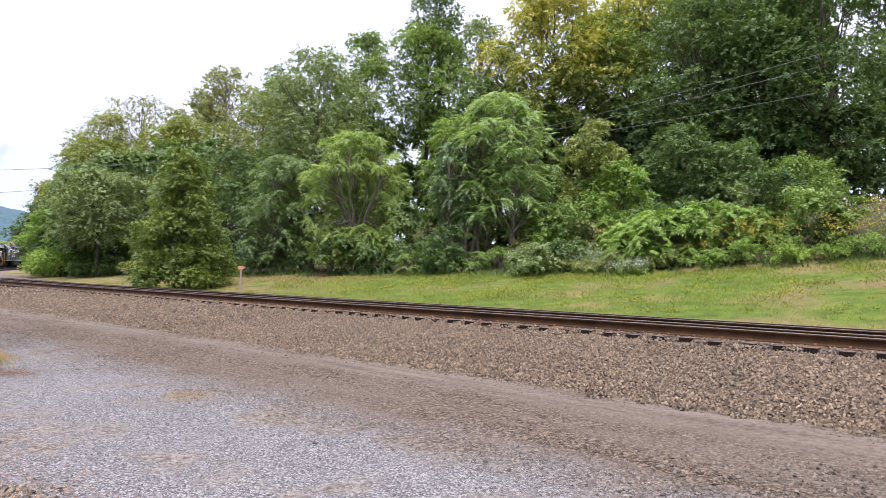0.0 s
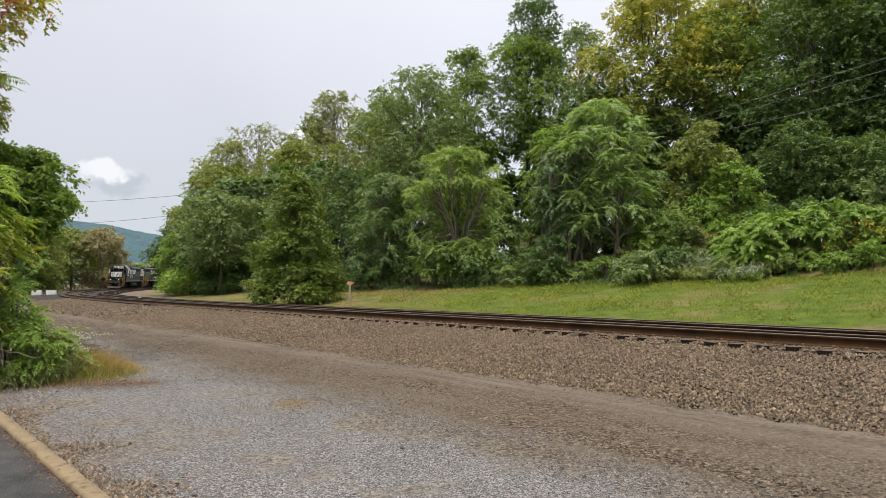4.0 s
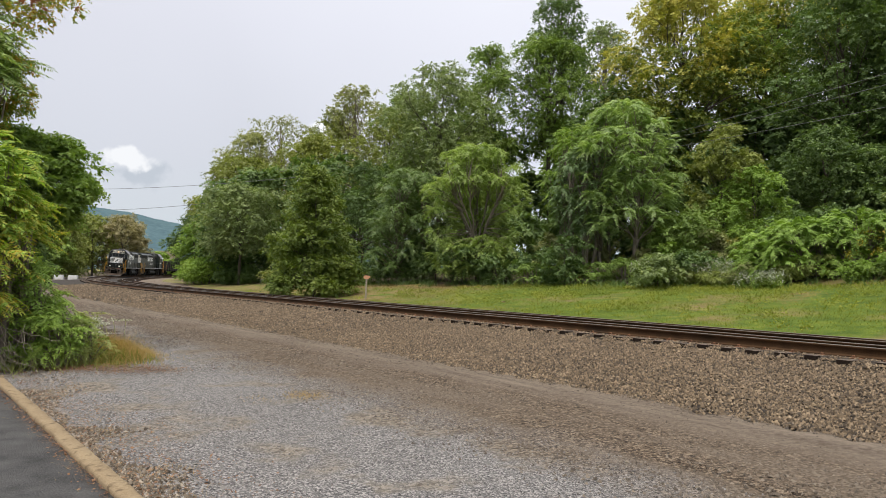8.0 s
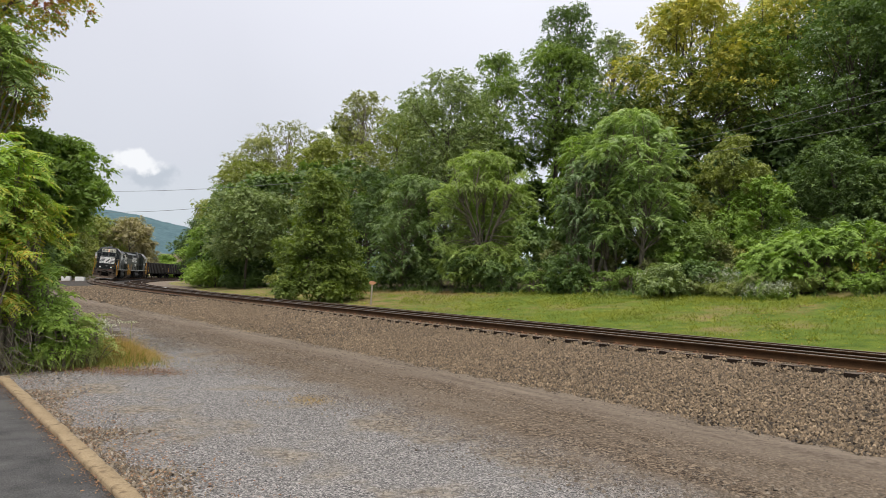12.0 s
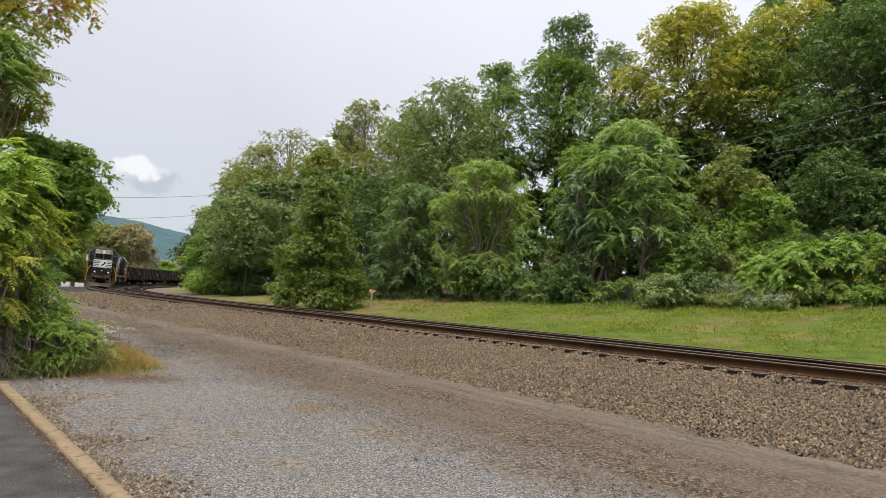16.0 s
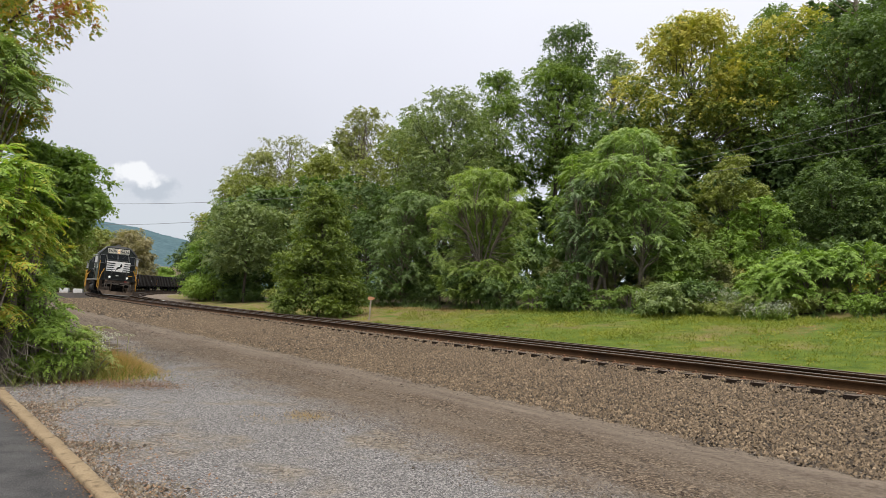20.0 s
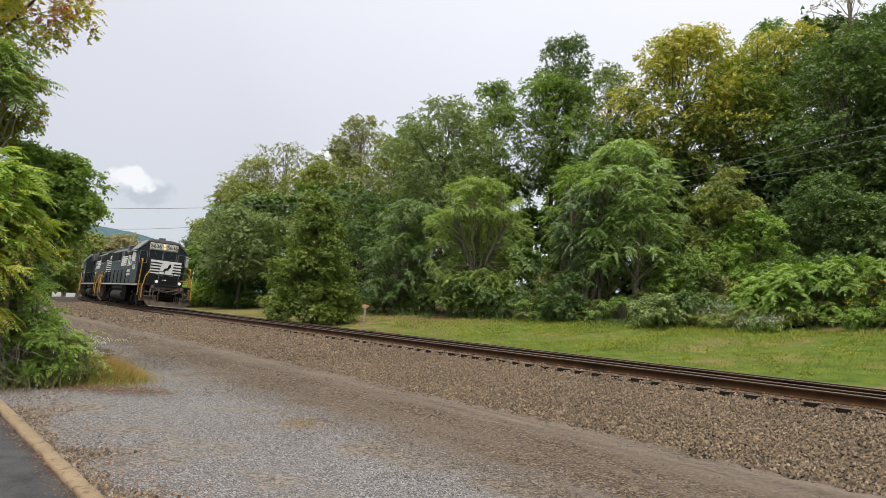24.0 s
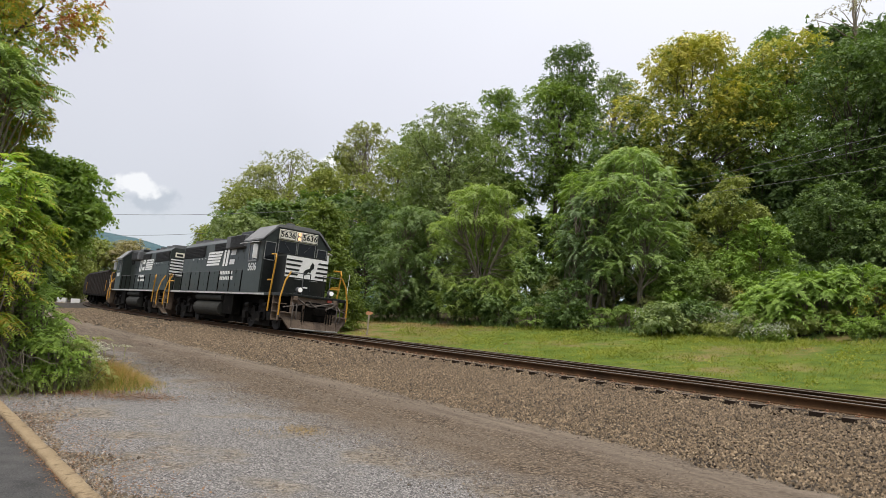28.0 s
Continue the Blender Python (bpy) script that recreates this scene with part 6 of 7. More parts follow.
def locomotive(number, label):
    lo = tagged(new("locomotive"), label, "locomotive", "train")
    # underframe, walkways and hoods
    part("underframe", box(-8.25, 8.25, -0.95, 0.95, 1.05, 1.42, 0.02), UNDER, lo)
    part("walkway_deck", box(-8.2, 8.2, -1.52, 1.52, 1.40, 1.53, 0.015), BLACK, lo)
    for sy in (-1, 1):
        part("sill_stripe", box(-7.0, 6.55, sy * 1.525 - 0.008, sy * 1.525 + 0.008, 1.415, 1.495), SILL_WHITE, lo, "worn pale stripe along the sill")
    part("long_hood", cross([(-0.88, 1.5), (-0.88, 4.10), (-0.72, 4.26), (0.72, 4.26), (0.88, 4.10), (0.88, 1.5)], -7.55, 3.95), HOOD_PAINT, lo)
    part("hood_roof", cross([(-0.70, 4.255), (-0.64, 4.33), (0.64, 4.33), (0.70, 4.255)], -7.4, 3.9), ROOF_GREY, lo, "grey hood top with the sky's sheen in its colour")
    nose = part("nose", cross([(-0.98, 1.5), (-0.98, 3.14), (-0.88, 3.24), (0.88, 3.24), (0.98, 3.14), (0.98, 1.5)], 5.9, 7.18), BLACK, lo)
    part("nose_top", prism([(5.93, 3.215), (5.93, 3.36), (6.10, 3.33), (7.12, 3.235), (7.12, 3.215)], -0.86, 0.86), BLACK, lo, "sloping black top of the nose")
    for y in (-0.35, 0.35):
        part("nose_grab_iron", pipe([(7.20, y - 0.17, 2.20), (7.26, y - 0.17, 2.20), (7.26, y + 0.17, 2.20), (7.20, y + 0.17, 2.20)], 0.014, 6), ALLOY, lo, "bare metal grab iron")
    # cab
    cab = part("cab", cross([(-1.54, 1.5), (-1.54, 3.82), (-0.98, 4.46), (0.98, 4.46), (1.54, 3.82), (1.54, 1.5)], 3.92, 5.92), HOOD_PAINT, lo)
    roof = cross([(-1.66, 3.80), (-1.66, 3.86), (-1.0, 4.56), (-0.5, 4.64), (0.5, 4.64), (1.0, 4.56), (1.66, 3.86), (1.66, 3.80), (0.98, 4.46), (-0.98, 4.46)], 3.85, 6.02)
    part("cab_roof", roof, CAB_ROOF, lo, "grey sloping cab roof")
    for sy in (-1, 1):
        part("side_window", box(4.45, 5.35, sy * 1.545 - 0.02, sy * 1.545 + 0.02, 2.95, 3.62, 0.01), GLASS, cab)
        fr = bmesh.new()
        for bx in ((4.38, 4.45, 2.88, 3.69), (5.35, 5.42, 2.88, 3.69), (4.38, 5.42, 2.88, 2.95), (4.38, 5.42, 3.62, 3.69), (4.87, 4.93, 2.95, 3.62)):
            add_box(fr, bx[0], bx[1], sy * 1.56 - 0.02, sy * 1.56 + 0.02, bx[2], bx[3])
        part("window_frame", fr, ALLOY, cab, "worn aluminium window frame")
        awn = prism([(4.2, 3.74), (5.6, 3.74), (5.6, 3.77), (4.2, 3.77)], sy * 1.56, sy * 1.98)
        bmesh.ops.rotate(awn, verts=awn.verts, cent=(0, sy * 1.56, 3.75), matrix=Matrix.Rotation(sy * -0.25, 3, "X"))
        part("sunshade", awn, DECAL, cab, "pale grey sunshade over the side window")
        # cab side mirror, drawn as a plain white plate
        part("wind_deflector", box(5.50, 5.54, sy * 1.74 - 0.10, sy * 1.74 + 0.10, 2.98, 3.60, 0.01), DECAL, cab, "narrow white side mirror")
        part("front_window", box(5.915, 5.94, sy * 1.24 - 0.24, sy * 1.24 + 0.24, 2.98, 3.74, 0.01), GLASS, cab)
        part("windshield", box(5.915, 5.945, sy * 0.46 - 0.435, sy * 0.46 + 0.435, 3.24, 3.90, 0.01), GLASS, cab, "dark windshield pane")
        part("wiper", rod((5.97, sy * 0.62, 3.80), (5.97, sy * 0.36, 3.50), 0.010, seg=6), ROOF_GREY, cab, "thin wiper arm")
        for name, (y0, y1, z0, z1) in (("front_window_frame", (0.99, 1.49, 2.96, 3.76)), ("windshield_frame", (0.02, 0.90, 3.23, 3.91))):
            fr = bmesh.new()
            for a0, a1, b0, b1 in ((y0, y0 + 0.025, z0, z1), (y1 - 0.025, y1, z0, z1), (y0, y1, z0, z0 + 0.025), (y0, y1, z1 - 0.025, z1)):
                c0, c1 = sorted((sy * a0, sy * a1))
                add_box(fr, 5.935, 5.955, c0, c1, b0, b1)
            part(name, fr, ALLOY, cab, "worn aluminium window frame")
        part("cab_door", box(5.915, 5.935, sy * 1.24 - 0.22, sy * 1.24 + 0.22, 1.56, 2.94, 0.008), BLACK, cab)
    part("windshield_surround", box(5.91, 5.93, -0.98, 0.98, 3.22, 3.93, 0.01), BLACK, cab)
    # number boards and headlights over the windshield
    board = part("number_board", box(5.93, 6.05, -0.92, 0.92, 3.93, 4.38, 0.02), CREAM, lo, "cream number board panel")
    for sy in (-1, 1):
        fr = bmesh.new()
        for bx in ((0.16, 0.89, 3.96, 3.975), (0.16, 0.89, 4.335, 4.35), (0.16, 0.175, 3.96, 4.35), (0.875, 0.89, 3.96, 4.35)):
            y0, y1 = sorted((sy * bx[0], sy * bx[1]))
            add_box(fr, 6.05, 6.065, y0, y1, bx[2], bx[3])
        part("board_frame", fr, BLACK, board)
        if number:
            text_part("road_number", number, 0.35, pose(6.055, sy * 0.53, 4.155, 90, 0, 90), BLACK, board, 0.006)
        else:
            flat_shape([(-0.26, -0.09), (0.26, -0.09), (0.26, 0.09), (-0.26, 0.09)], pose(6.052, sy * 0.55, 4.16, 90, 0, 90), BLACK, board, "number_bar")
    for z in (4.06, 4.26):
        hl = part("headlight", rod((6.02, 0, z), (6.09, 0, z), 0.105, 0.095, 20), ROOF_GREY, lo, "round headlight glowing amber")
        part("lens", rod((6.085, 0, z), (6.10, 0, z), 0.082, seg=20), HEADLIGHT, hl)
    # white striped panel on the nose
    panel = part("striped_panel", box(7.18, 7.20, -0.98, 0.98, 2.27, 3.17), DECAL, lo, "white panel with black stripes on the nose")
    for k in range(4):
        z = 2.40 + k * 0.195
        c = 0.05 + k * 0.05
        flat_shape([(-0.975, -0.042), (-0.48 + c, -0.042), (-0.44 + c, 0.042), (-0.975, 0.042)], pose(7.2, 0, z, 90, 0, 90), BLACK, panel, "stripe")
        flat_shape([(0.36 + c * 0.6, -0.042), (0.975, -0.042), (0.975, 0.042), (0.40 + c * 0.6, 0.042)], pose(7.2, 0, z, 90, 0, 90), BLACK, panel, "stripe")
    flat_shape([(-0.20, -0.20), (-0.12, -0.24), (0.02, -0.10), (0.10, -0.14), (0.12, -0.03), (0.22, 0.05), (0.22, 0.20), (0.15, 0.27), (0.08, 0.16), (0.05, 0.03), (-0.10, -0.03), (-0.16, -0.10)], pose(7.2, 0.06, 2.69, 90, 0, 90) @ Matrix.Scale(1.15, 4), BLACK, panel, "emblem")
    # hood end: number board and stripes
    part("hood_end_panel", box(-7.57, -7.55, -0.85, 0.85, 2.55, 3.55), DECAL, lo, "white striped panel on the hood end")
    for k in range(5):
        part("hood_end_stripe", box(-7.58, -7.565, -0.86, 0.86, 2.63 + k * 0.19, 2.71 + k * 0.19), BLACK, lo)
    hb = part("hood_end_board", box(-7.62, -7.55, -0.62, 0.62, 3.68, 3.98, 0.015), CREAM, lo, "cream number board on the hood end")
    for sy in (-1, 1):
        flat_shape([(-0.19, -0.07), (0.19, -0.07), (0.19, 0.07), (-0.19, 0.07)], pose(-7.62, sy * 0.36, 3.83, 90, 0, -90), BLACK, hb, "number_bar")
    # hood sides: doors, grilles, painted emblem and lettering as plain bars
    for sy in (-1, 1):
        y = sy * 0.885
        for k in range(13):
            x = -6.9 + k * 0.78
            door = part("hood_door", box(x - 0.3875, x + 0.3875, y - 0.010, y + 0.010, 1.62, 3.50, 0.002), HOOD_PAINT, lo)
            for z in (1.9, 2.55, 3.2):
                part("hinge", box(x - 0.375, x - 0.335, sy * 0.902 - 0.008, sy * 0.902 + 0.008, z - 0.06, z + 0.06), HOOD_PAINT, door)
            part("latch", box(x + 0.27, x + 0.33, sy * 0.904 - 0.010, sy * 0.904 + 0.010, 2.46, 2.54, 0.004), ROOF_GREY, door)
        for x0, x1, z0, z1 in ((-7.35, -3.75, 3.42, 4.06), (-2.2, 0.1, 3.70, 4.08), (2.85, 3.75, 3.45, 4.10)):
            gr = part("grille", box(x0, x1, sy * 0.895 - 0.03, sy * 0.895 + 0.03, z0, z1, 0.01), GRILLE, lo, "black louvred air intake")
            for k in range(int((z1 - z0) / 0.08)):
                part("louvre", box(x0 + 0.04, x1 - 0.04, sy * 0.935 - 0.012, sy * 0.935 + 0.012, z0 + 0.04 + k * 0.08, z0 + 0.075 + k * 0.08), GRILLE, gr)
        part("blower_duct", box(0.2, 2.7, sy * 1.0 - 0.20, sy * 1.0 + 0.20, 3.68, 4.30, 0.05), ROOF_GREY, lo, "raised grey air filter box on the hood shoulder")
        part("duct_screen", box(0.85, 2.68, sy * 1.205 - 0.012, sy * 1.205 + 0.012, 3.72, 4.26, 0.01), GRILLE, lo, "black mesh screen of the air filter box")
        for k in range(9):
            part("door_latch", box(-4.4 + k * 0.78, -4.28 + k * 0.78, sy * 0.905 - 0.012, sy * 0.905 + 0.012, 3.53, 3.58), ROOF_GREY, lo)
        m = pose(0, sy * 0.906, 0, 90, 0, 0 if sy < 0 else 180)
        d = 1 if sy < 0 else -1
        for k in range(5):
            z = 2.98 + k * 0.155
            flat_shape([(d * -2.1 - 1.15 + 0.05 * k, z - 0.055), (d * -2.1 + 0.80 + 0.09 * k, z - 0.055), (d * -2.1 + 0.86 + 0.09 * k, z + 0.055), (d * -2.1 - 1.12 + 0.05 * k, z + 0.055)], m, DECAL, lo, "emblem_stripe")
        for pts in ([(0, 0), (0.16, 0), (0.24, 0.66), (0.08, 0.66)], [(0.26, 0), (0.44, 0), (0.52, 0.66), (0.34, 0.66)], [(0.60, 0.05), (1.02, 0.05), (1.05, 0.24), (0.63, 0.24)], [(0.65, 0.40), (1.07, 0.40), (1.10, 0.61), (0.68, 0.61)]):
            flat_shape([(d * 0.1 - 0.85 + px * 1.6, 2.86 + pz * 1.35) for px, pz in pts], m, DECAL, lo, "emblem")
        for z, n in ((2.52, 8), (2.24, 9)):
            for k in range(n):
                xc = d * -0.1 + (k - (n - 1) / 2) * 0.235
                flat_shape([(xc - 0.085, z - 0.085), (xc + 0.075, z - 0.085), (xc + 0.085, z + 0.085), (xc - 0.075, z + 0.085)], m, DECAL, lo, "lettering_bar")
        for xc in (-3.5, -4.1, -4.6, -5.6):
            flat_shape([(d * xc - 0.07, 3.30), (d * xc + 0.05, 3.30), (d * xc + 0.05, 3.36), (d * xc - 0.07, 3.36)], m, DECAL, lo, "stencil_bar")
        mc = pose(4.9, sy * 1.552, 2.62, 90, 0, 0 if sy < 0 else 180)
        if number:
            text_part("cab_number", number, 0.46, mc, DECAL, cab, 0.012)
        else:
            flat_shape([(-0.5, -0.14), (0.5, -0.14), (0.5, 0.14), (-0.5, 0.14)], mc, DECAL, cab, "number_bar")
    # roof gear
    for x in (-6.5, -5.2, -3.4):
        fan = part("fan", rod((x, 0, 4.32), (x, 0, 4.50), 0.62, seg=24), ROOF_GREY, lo, "round roof fan")
        part("fan_grille", rod((x, 0, 4.50), (x, 0, 4.515), 0.55, seg=24), GRILLE, fan)
    part("exhaust_stack", box(-1.0, -0.4, -0.25, 0.25, 4.32, 4.60, 0.03), GRILLE, lo)
    part("dynamic_brake_box", box(1.0, 2.6, -0.78, 0.78, 4.30, 4.55, 0.06), BLACK, lo)
    horn = part("horn", box(4.6, 4.8, -0.12, 0.12, 4.62, 4.70), ROOF_GREY, lo)
    for k in (-1, 0, 1):
        part("horn_bell", rod((4.62, k * 0.11, 4.76), (5.02, k * 0.13, 4.78), 0.03, 0.075, 10), ROOF_GREY, horn)
    part("antenna", rod((4.2, 0.4, 4.6), (4.2, 0.4, 4.95), 0.012, seg=6), UNDER, lo)
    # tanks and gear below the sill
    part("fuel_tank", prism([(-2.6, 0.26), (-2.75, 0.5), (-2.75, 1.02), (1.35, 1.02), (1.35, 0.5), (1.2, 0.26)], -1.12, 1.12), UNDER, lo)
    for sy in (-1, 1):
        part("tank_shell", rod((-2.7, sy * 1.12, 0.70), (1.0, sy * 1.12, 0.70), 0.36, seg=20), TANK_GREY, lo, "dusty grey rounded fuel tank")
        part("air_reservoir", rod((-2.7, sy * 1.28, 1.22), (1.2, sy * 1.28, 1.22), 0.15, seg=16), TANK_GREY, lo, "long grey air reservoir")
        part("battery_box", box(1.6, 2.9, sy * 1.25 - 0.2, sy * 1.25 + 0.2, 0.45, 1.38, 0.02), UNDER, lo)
    # added near-black block for the shade under the deck between the trucks
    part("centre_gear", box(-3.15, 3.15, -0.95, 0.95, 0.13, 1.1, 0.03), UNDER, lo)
    for x in (-5.18, 5.18):
        loco_truck(lo, x)
    # ends: pilot with plough, steps, coupler, hoses, yellow handrails
    for e in (1, -1):
        part("pilot", box(min(e * 8.22, e * 8.36), max(e * 8.22, e * 8.36), -1.06, 1.06, 0.56, 1.44, 0.02), PILOT_GREY, lo, "dirty grey end plate")
        part("anticlimber", box(min(e * 8.16, e * 8.46), max(e * 8.16, e * 8.46), -1.12, 1.12, 1.43, 1.53, 0.02), BLACK, lo)
        part("uncoupling_lever", pipe([(e * 8.44, -1.45, 0.95), (e * 8.46, -0.5, 1.16), (e * 8.46, 0.5, 1.16), (e * 8.44, 1.45, 0.95)], 0.022, 6), HOSE, lo)
        part("buffer_beam", box(min(e * 8.20, e * 8.36), max(e * 8.20, e * 8.36), -1.50, 1.50, 0.52, 0.72, 0.02), PILOT_GREY, lo)
        bl = bmesh.new()
        v = [bl.verts.new((e * a, b, c)) for a, b, c in ((8.36, -1.46, 0.58), (8.36, 1.46, 0.58), (8.50, 1.10, 0.12), (8.58, 0, 0.10), (8.50, -1.10, 0.12), (8.42, 0, 0.46), (8.30, -1.46, 0.58), (8.30, 1.46, 0.58), (8.42, 1.12, 0.11), (8.50, 0, 0.09), (8.42, -1.12, 0.11))]
        for f in ((0, 4, 3, 5), (5, 3, 2, 1), (6, 10, 9), (9, 8, 7), (0, 6, 10, 4), (1, 2, 8, 7), (4, 10, 9, 3), (3, 9, 8, 2)):
            bl.faces.new([v[i] for i in f])
        bmesh.ops.recalc_face_normals(bl, faces=bl.faces)
        plough = part("plough", bl, PILOT_GREY, lo, "scraped steel snow plough blade")
        for y in (-1.05, -0.55, 0.0, 0.55, 1.05):
            part("rib", rod((e * 8.37, y, 0.58), (e * (8.60 - 0.07 * abs(y)), y * 0.96, 0.14), 0.022, seg=6), PILOT_GREY, plough)
        part("wear_bar", pipe([(e * 8.515, -1.08, 0.135), (e * 8.595, 0, 0.115), (e * 8.515, 1.08, 0.135)], 0.03, 6), ALLOY, plough, "polished lower edge")
        cp = bmesh.new()
        add_box(cp, min(e * 8.3, e * 8.75), max(e * 8.3, e * 8.75), -0.14, 0.14, 0.76, 1.0, 0.02)
        add_box(cp, min(e * 8.72, e * 8.98), max(e * 8.72, e * 8.98), -0.17, 0.20, 0.70, 1.05, 0.05)
        part("coupler", cp, UNDER, lo, "grimy knuckle coupler")
        part("coupler_pocket", box(min(e * 8.34, e * 8.46), max(e * 8.34, e * 8.46), -0.46, 0.46, 0.48, 1.26, 0.03), UNDER, lo)
        for sy in (-1, 1):
            part("pilot_step", box(min(e * 8.34, e * 8.50), max(e * 8.34, e * 8.50), sy * 1.20 - 0.30, sy * 1.20 + 0.30, 0.72, 0.77, 0.01), PILOT_GREY, lo)
            # raised near-black plate stands in for the shade inside a recess
            part("pilot_recess", box(min(e * 8.34, e * 8.375), max(e * 8.34, e * 8.375), sy * 0.78 - 0.22, sy * 0.78 + 0.22, 0.84, 1.12, 0.01), UNDER, lo)
        hp = [(e * 8.47, -0.95 + 1.75 * t, 1.36 - 0.26 * math.sin(math.pi * t) + 0.04 * math.cos(t * 9)) for t in np.linspace(0, 1, 22)]
        part("jumper_cable", pipe(hp, 0.034, 6), HOSE, lo, "sagging grey jumper cable")
        hp = [(e * 8.50, -0.35 + 1.20 * t, 1.28 - 0.28 * math.sin(math.pi * t) ** 0.8) for t in np.linspace(0, 1, 20)]
        part("jumper_cable", pipe(hp, 0.026, 6), HOSE, lo, "sagging grey jumper cable")
        for y in (-0.95, 0.85):
            part("cable_socket", box(min(e * 8.36, e * 8.50), max(e * 8.36, e * 8.50), y - 0.09, y + 0.09, 1.26, 1.44, 0.02), PILOT_GREY, lo)
        for y in (-1.02, -0.86, 0.92, 1.06):
            part("brake_hose", pipe([(e * 8.38, y, 1.16), (e * 8.52, y * 1.02, 1.02), (e * 8.54, y * 1.04, 0.66), (e * 8.50, y * 1.0, 0.50)], 0.026, 6), HOSE, lo, "dusty brake hose hanging from the pilot")
        for k, y in enumerate((-0.62, -0.5, 0.5, 0.62, 0.74)):
            part("air_hose", pipe([(e * 8.38, y, 0.95), (e * 8.50, y, 0.80), (e * 8.52, y, 0.42)], 0.024, 6), UNDER, lo)
        for sy in (-1, 1):
            st = bmesh.new()
            for z in (0.42, 0.75, 1.08):
                add_box(st, min(e * 7.55, e * 8.22), max(e * 7.55, e * 8.22), sy * 1.36 - 0.16, sy * 1.36 + 0.16, z, z + 0.035)
            add_box(st, min(e * 7.50, e * 7.55), max(e * 7.50, e * 7.55), sy * 1.36 - 0.16, sy * 1.36 + 0.16, 0.40, 1.42)
            part("step_well", st, PILOT_GREY, lo, "open corner steps")
            part("step_side", prism([(e * 8.24, 0.40), (e * 8.24, 1.42), (e * 8.12, 1.42), (e * 8.05, 0.40)], sy * 1.50 - 0.012, sy * 1.50 + 0.012), PILOT_GREY, lo, "dusty side sheet of the corner steps")
            top_z = 2.42 if e < 0 else 3.12 if sy < 0 else 2.78
            part("handrail", pipe([(e * 7.20, sy * 1.56, 0.75), (e * 7.24, sy * 1.56, 1.5), (e * 7.46, sy * 1.56, top_z - 0.17), (e * 7.38, sy * 1.55, top_z), (e * (6.85 if e > 0 else 7.15), sy * 1.50, top_z + 0.02)], 0.036, 8), YELLOW, lo, "yellow corner handrail")
            part("handrail", pipe([(e * 8.28, sy * 1.54, 0.62), (e * 8.28, sy * 1.54, 1.35), (e * 8.26, sy * 1.40, 2.02), (e * 8.24, sy * 1.18, 2.42)], 0.035, 8), YELLOW, lo, "yellow corner handrail")
            part("handrail_bar", pipe([(e * 7.32, sy * 1.56, 2.05), (e * 6.7, sy * 1.5, 2.05)], 0.03, 8), YELLOW, lo, "yellow cross bar")
            part("end_rail", pipe([(e * 8.24, sy * 1.18, 2.40), (e * 8.24, sy * 0.62, 2.40), (e * 8.24, sy * 0.62, 1.5)], 0.02, 6), ROOF_GREY, lo)
            part("end_rail", pipe([(e * 8.24, sy * 0.62, 2.40), (e * 8.24, sy * 0.30, 2.40), (e * 8.24, sy * 0.30, 1.5)], 0.02, 6), BLACK, lo)
    part("antenna", rod((8.2, 1.5, 1.5), (8.2, 1.55, 2.65), 0.010, seg=6), DECAL, lo)
    for sy in (-1, 1):
        dl = part("ditch_light", rod((8.10, sy * 0.72, 1.72), (8.30, sy * 0.72, 1.72), 0.115, seg=20), ROOF_GREY, lo, "round white ditch light")
        part("lens", rod((8.295, sy * 0.72, 1.72), (8.31, sy * 0.72, 1.72), 0.095, seg=20), DITCHLIGHT, dl)
        part("ditch_light_bracket", box(7.9, 8.2, sy * 0.72 - 0.05, sy * 0.72 + 0.05, 1.5, 1.62), BLACK, lo)
    part("marker_light", box(8.36, 8.44, 0.50, 0.72, 1.32, 1.50, 0.02), RED, lo, "faded red marker light")
    part("nose_label", box(7.18, 7.196, -0.12, 0.12, 1.86, 1.92), DECAL, lo)
    part("builder_plate", box(7.9, 8.24, 0.82, 1.12, 1.90, 1.96), YELLOW, lo, "small yellow step edge")
    # walkway railings
    for sy in (-1, 1):
        part("walkway_rail", pipe([(3.85, sy * 1.47, 2.52), (-7.3, sy * 1.47, 2.52)], 0.018, 6), ROOF_GREY, lo, "thin grey walkway railing")
        for k in range(8):
            x = 3.6 - k * 1.5
            part("stanchion", rod((x, sy * 1.48, 1.5), (x, sy * 1.47, 2.53), 0.026, seg=6), UNDER, lo)
    return lo


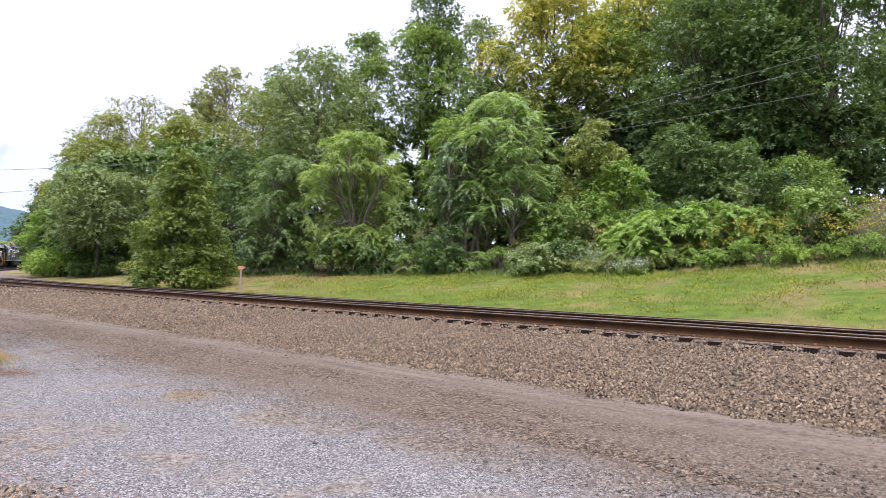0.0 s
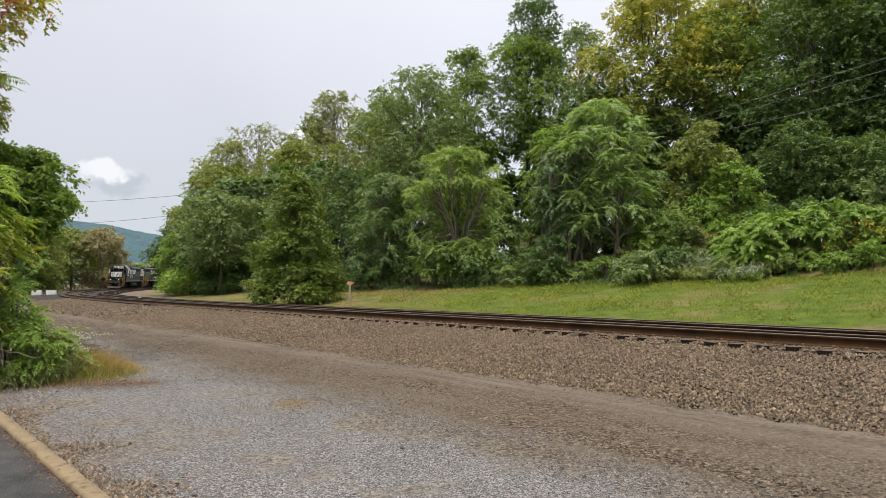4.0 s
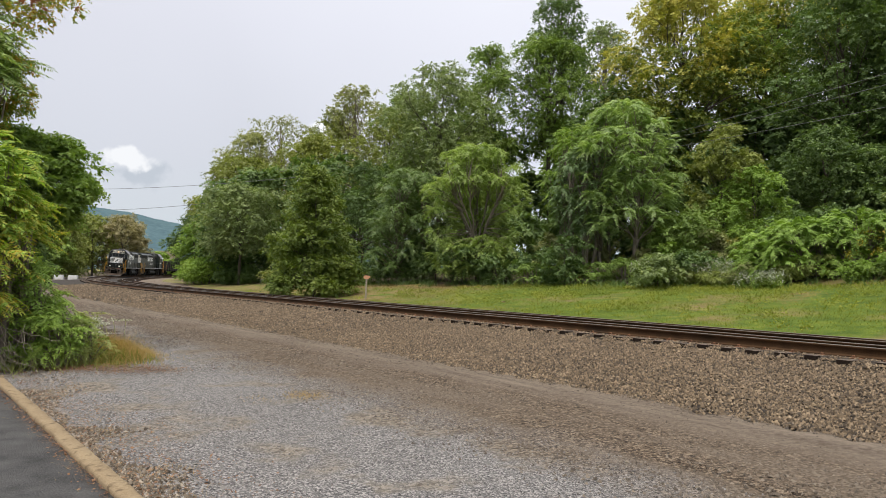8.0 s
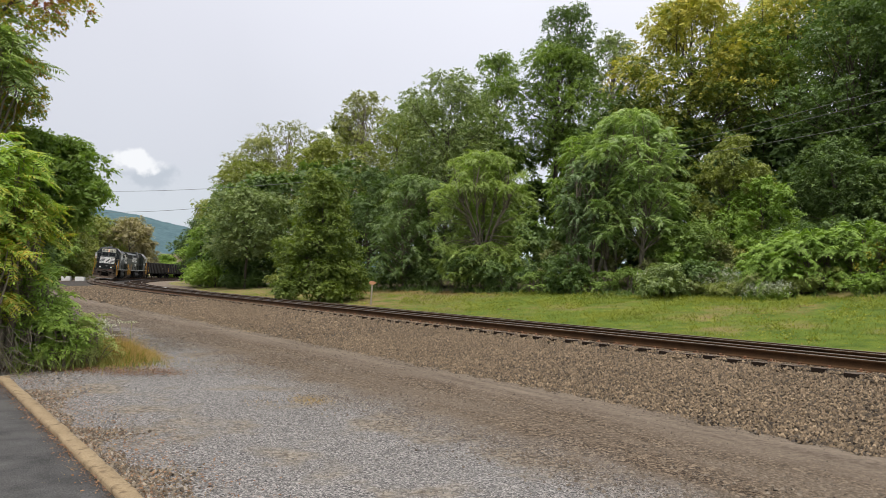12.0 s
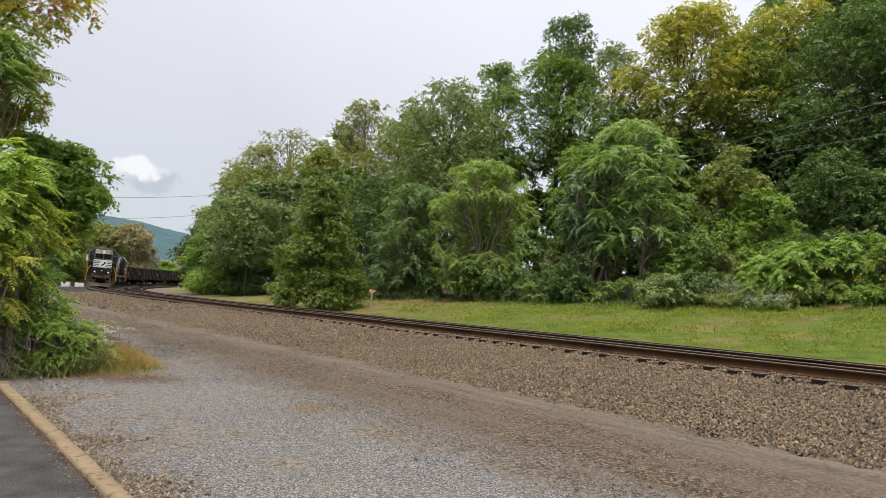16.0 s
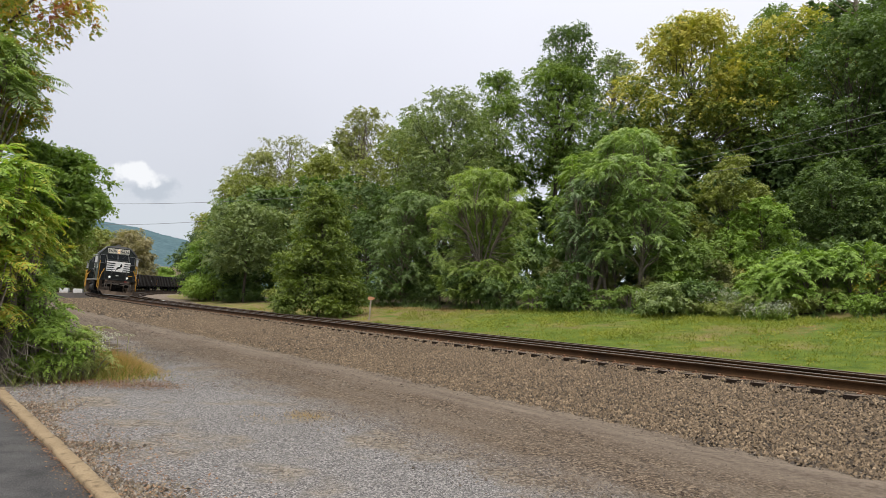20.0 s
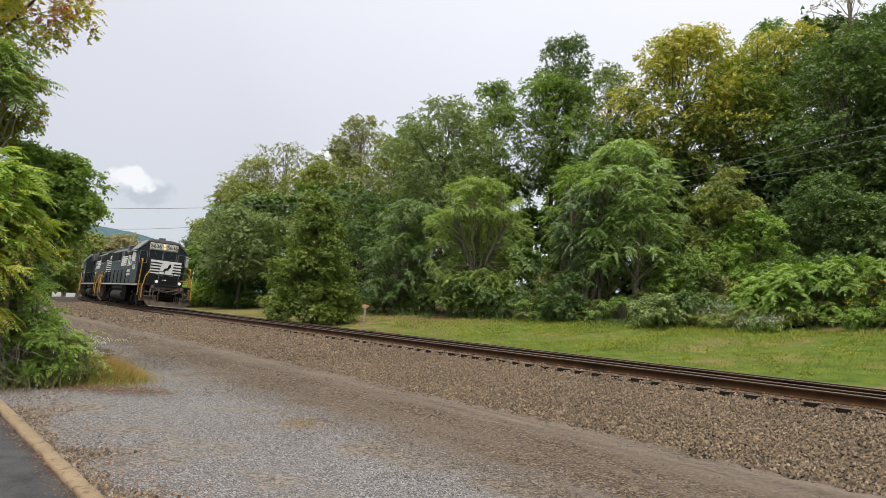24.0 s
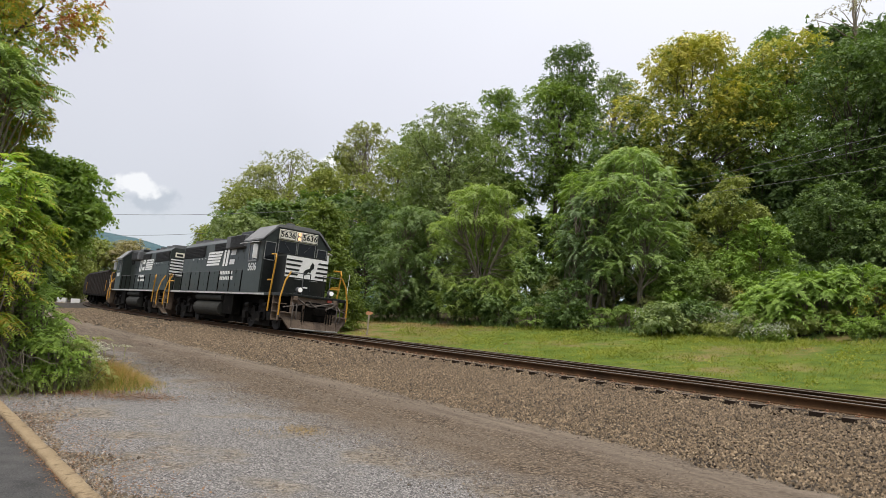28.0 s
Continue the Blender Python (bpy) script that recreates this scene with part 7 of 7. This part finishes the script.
def gondola():
    g = tagged(new("gondola_wagon"), "dark rusty open gondola wagon with ribbed sides", "wagon", "train")
    part("floor", box(-7.4, 7.4, -1.35, 1.35, 1.05, 1.2), UNDER, g)
    for sy in (-1, 1):
        side = part("side_wall", box(-7.4, 7.4, sy * 1.42 - 0.03, sy * 1.42 + 0.03, 0.98, 3.0), RUST_CAR, g)
        part("top_chord", box(-7.45, 7.45, sy * 1.44 - 0.08, sy * 1.44 + 0.08, 2.95, 3.09, 0.02), RUST_CAR, g)
        part("side_sill", box(-7.45, 7.45, sy * 1.44 - 0.07, sy * 1.44 + 0.07, 0.86, 1.05, 0.015), UNDER, g)
        for k in range(13):
            x = -7.2 + k * 1.2
            part("rib", box(x - 0.06, x + 0.06, sy * 1.50 - 0.07, sy * 1.50 + 0.07, 1.0, 2.96, 0.012), RUST_CAR, side)
        part("stencil", box(-5.2, -4.3, sy * 1.452 - 0.003, sy * 1.452 + 0.003, 1.9, 2.15), SILL_WHITE, side)
        part("grab_iron", pipe([(7.3, sy * 1.55, 1.3), (7.3, sy * 1.55, 2.2)], 0.02, 6), YELLOW, g, "yellow grab iron")
    for e in (-1, 1):
        part("end_wall", box(e * 7.37 - 0.03, e * 7.37 + 0.03, -1.39, 1.39, 1.0, 2.98), RUST_CAR, g)
        part("centre_sill", box(min(e * 6.9, e * 7.9), max(e * 6.9, e * 7.9), -0.2, 0.2, 0.72, 1.04), UNDER, g)
        part("coupler", box(min(e * 7.85, e * 8.2), max(e * 7.85, e * 8.2), -0.16, 0.16, 0.72, 1.0, 0.04), UNDER, g)
        bm = bmesh.new()
        for sy in (-1, 1):
            o = prism([(-1.15, 0.42), (-1.15, 0.62), (-0.4, 0.78), (0.4, 0.78), (1.15, 0.62), (1.15, 0.42), (0.45, 0.26), (-0.45, 0.26)], sy * 0.98 - 0.06, sy * 0.98 + 0.06)
            me = bpy.data.meshes.new("tmp")
            o.to_mesh(me)
            o.free()
            bm.from_mesh(me)
            bpy.data.meshes.remove(me)
        add_box(bm, -0.25, 0.25, -1.0, 1.0, 0.45, 0.9)
        t = part("truck", bm, UNDER, g)
        t.location = (e * 5.8, 0, 0)
        for ax in (-0.88, 0.88):
            wheelset(t, ax, 0.42)
        MOVING_TRUCKS.append((t, e * 5.8))
    return g


lead = locomotive("5636", "black road diesel locomotive with white striped nose and yellow handrails")
second = locomotive("", "black diesel locomotive running long hood first behind the leader")
wagons = []
first_wagon = gondola()
wagons.append(first_wagon)
for i in range(5):
    w = copy_thing(first_wagon, pose(0, 0, 0))
    for o in w.children_recursive:
        if o.name.startswith("truck"):
            MOVING_TRUCKS.append((o, o.location.x))
        if o.name.startswith("wheelset"):
            MOVING_WHEELS.append((o, o.location.x, 0.42))
    wagons.append(w)

VEHICLES = [(lead, 8.43, 5.18, 0.0), (second, 8.43 + 18.03, 5.18, 180.0)] + [(w, 8.43 + 18.03 * 1.5 + 8.2 + 16.4 * i, 5.8, 0.0) for i, w in enumerate(wagons)]


def motions():
    place = {}
    for ob, back, half, turn in VEHICLES:
        walk(ob, [(t, vehicle_pose(front_at(t) + back, half, turn)) for t in np.arange(0, 28.01, 0.5)])
        place[ob] = (back, half, turn)
    for tr, x in MOVING_TRUCKS:
        back, half, turn = place[tr.parent]
        d = -1 if turn else 1
        rows = []
        for t in np.arange(0, 28.01, 2.0):
            s = front_at(t) + back
            a = line_at(s - x * d, 0.755)[2]
            x0, y0, _ = line_at(s - half, 0.755)
            x1, y1, _ = line_at(s + half, 0.755)
            swing = a + math.pi - math.atan2(y0 - y1, x0 - x1)
            swing = (swing + math.pi) % (2 * math.pi) - math.pi
            rows.append((t, pose(x, 0, 0, 0, 0, math.degrees(swing))))
        walk(tr, rows)
    for wh, x, radius in MOVING_WHEELS:
        d = -1 if place[wh.parent.parent][2] else 1
        walk(wh, [(t, pose(x, 0, radius) @ Matrix.Rotation(d * (front_at(0) - front_at(t)) / radius, 4, "Y")) for t in np.arange(0, 28.01, 0.1)])


motions()
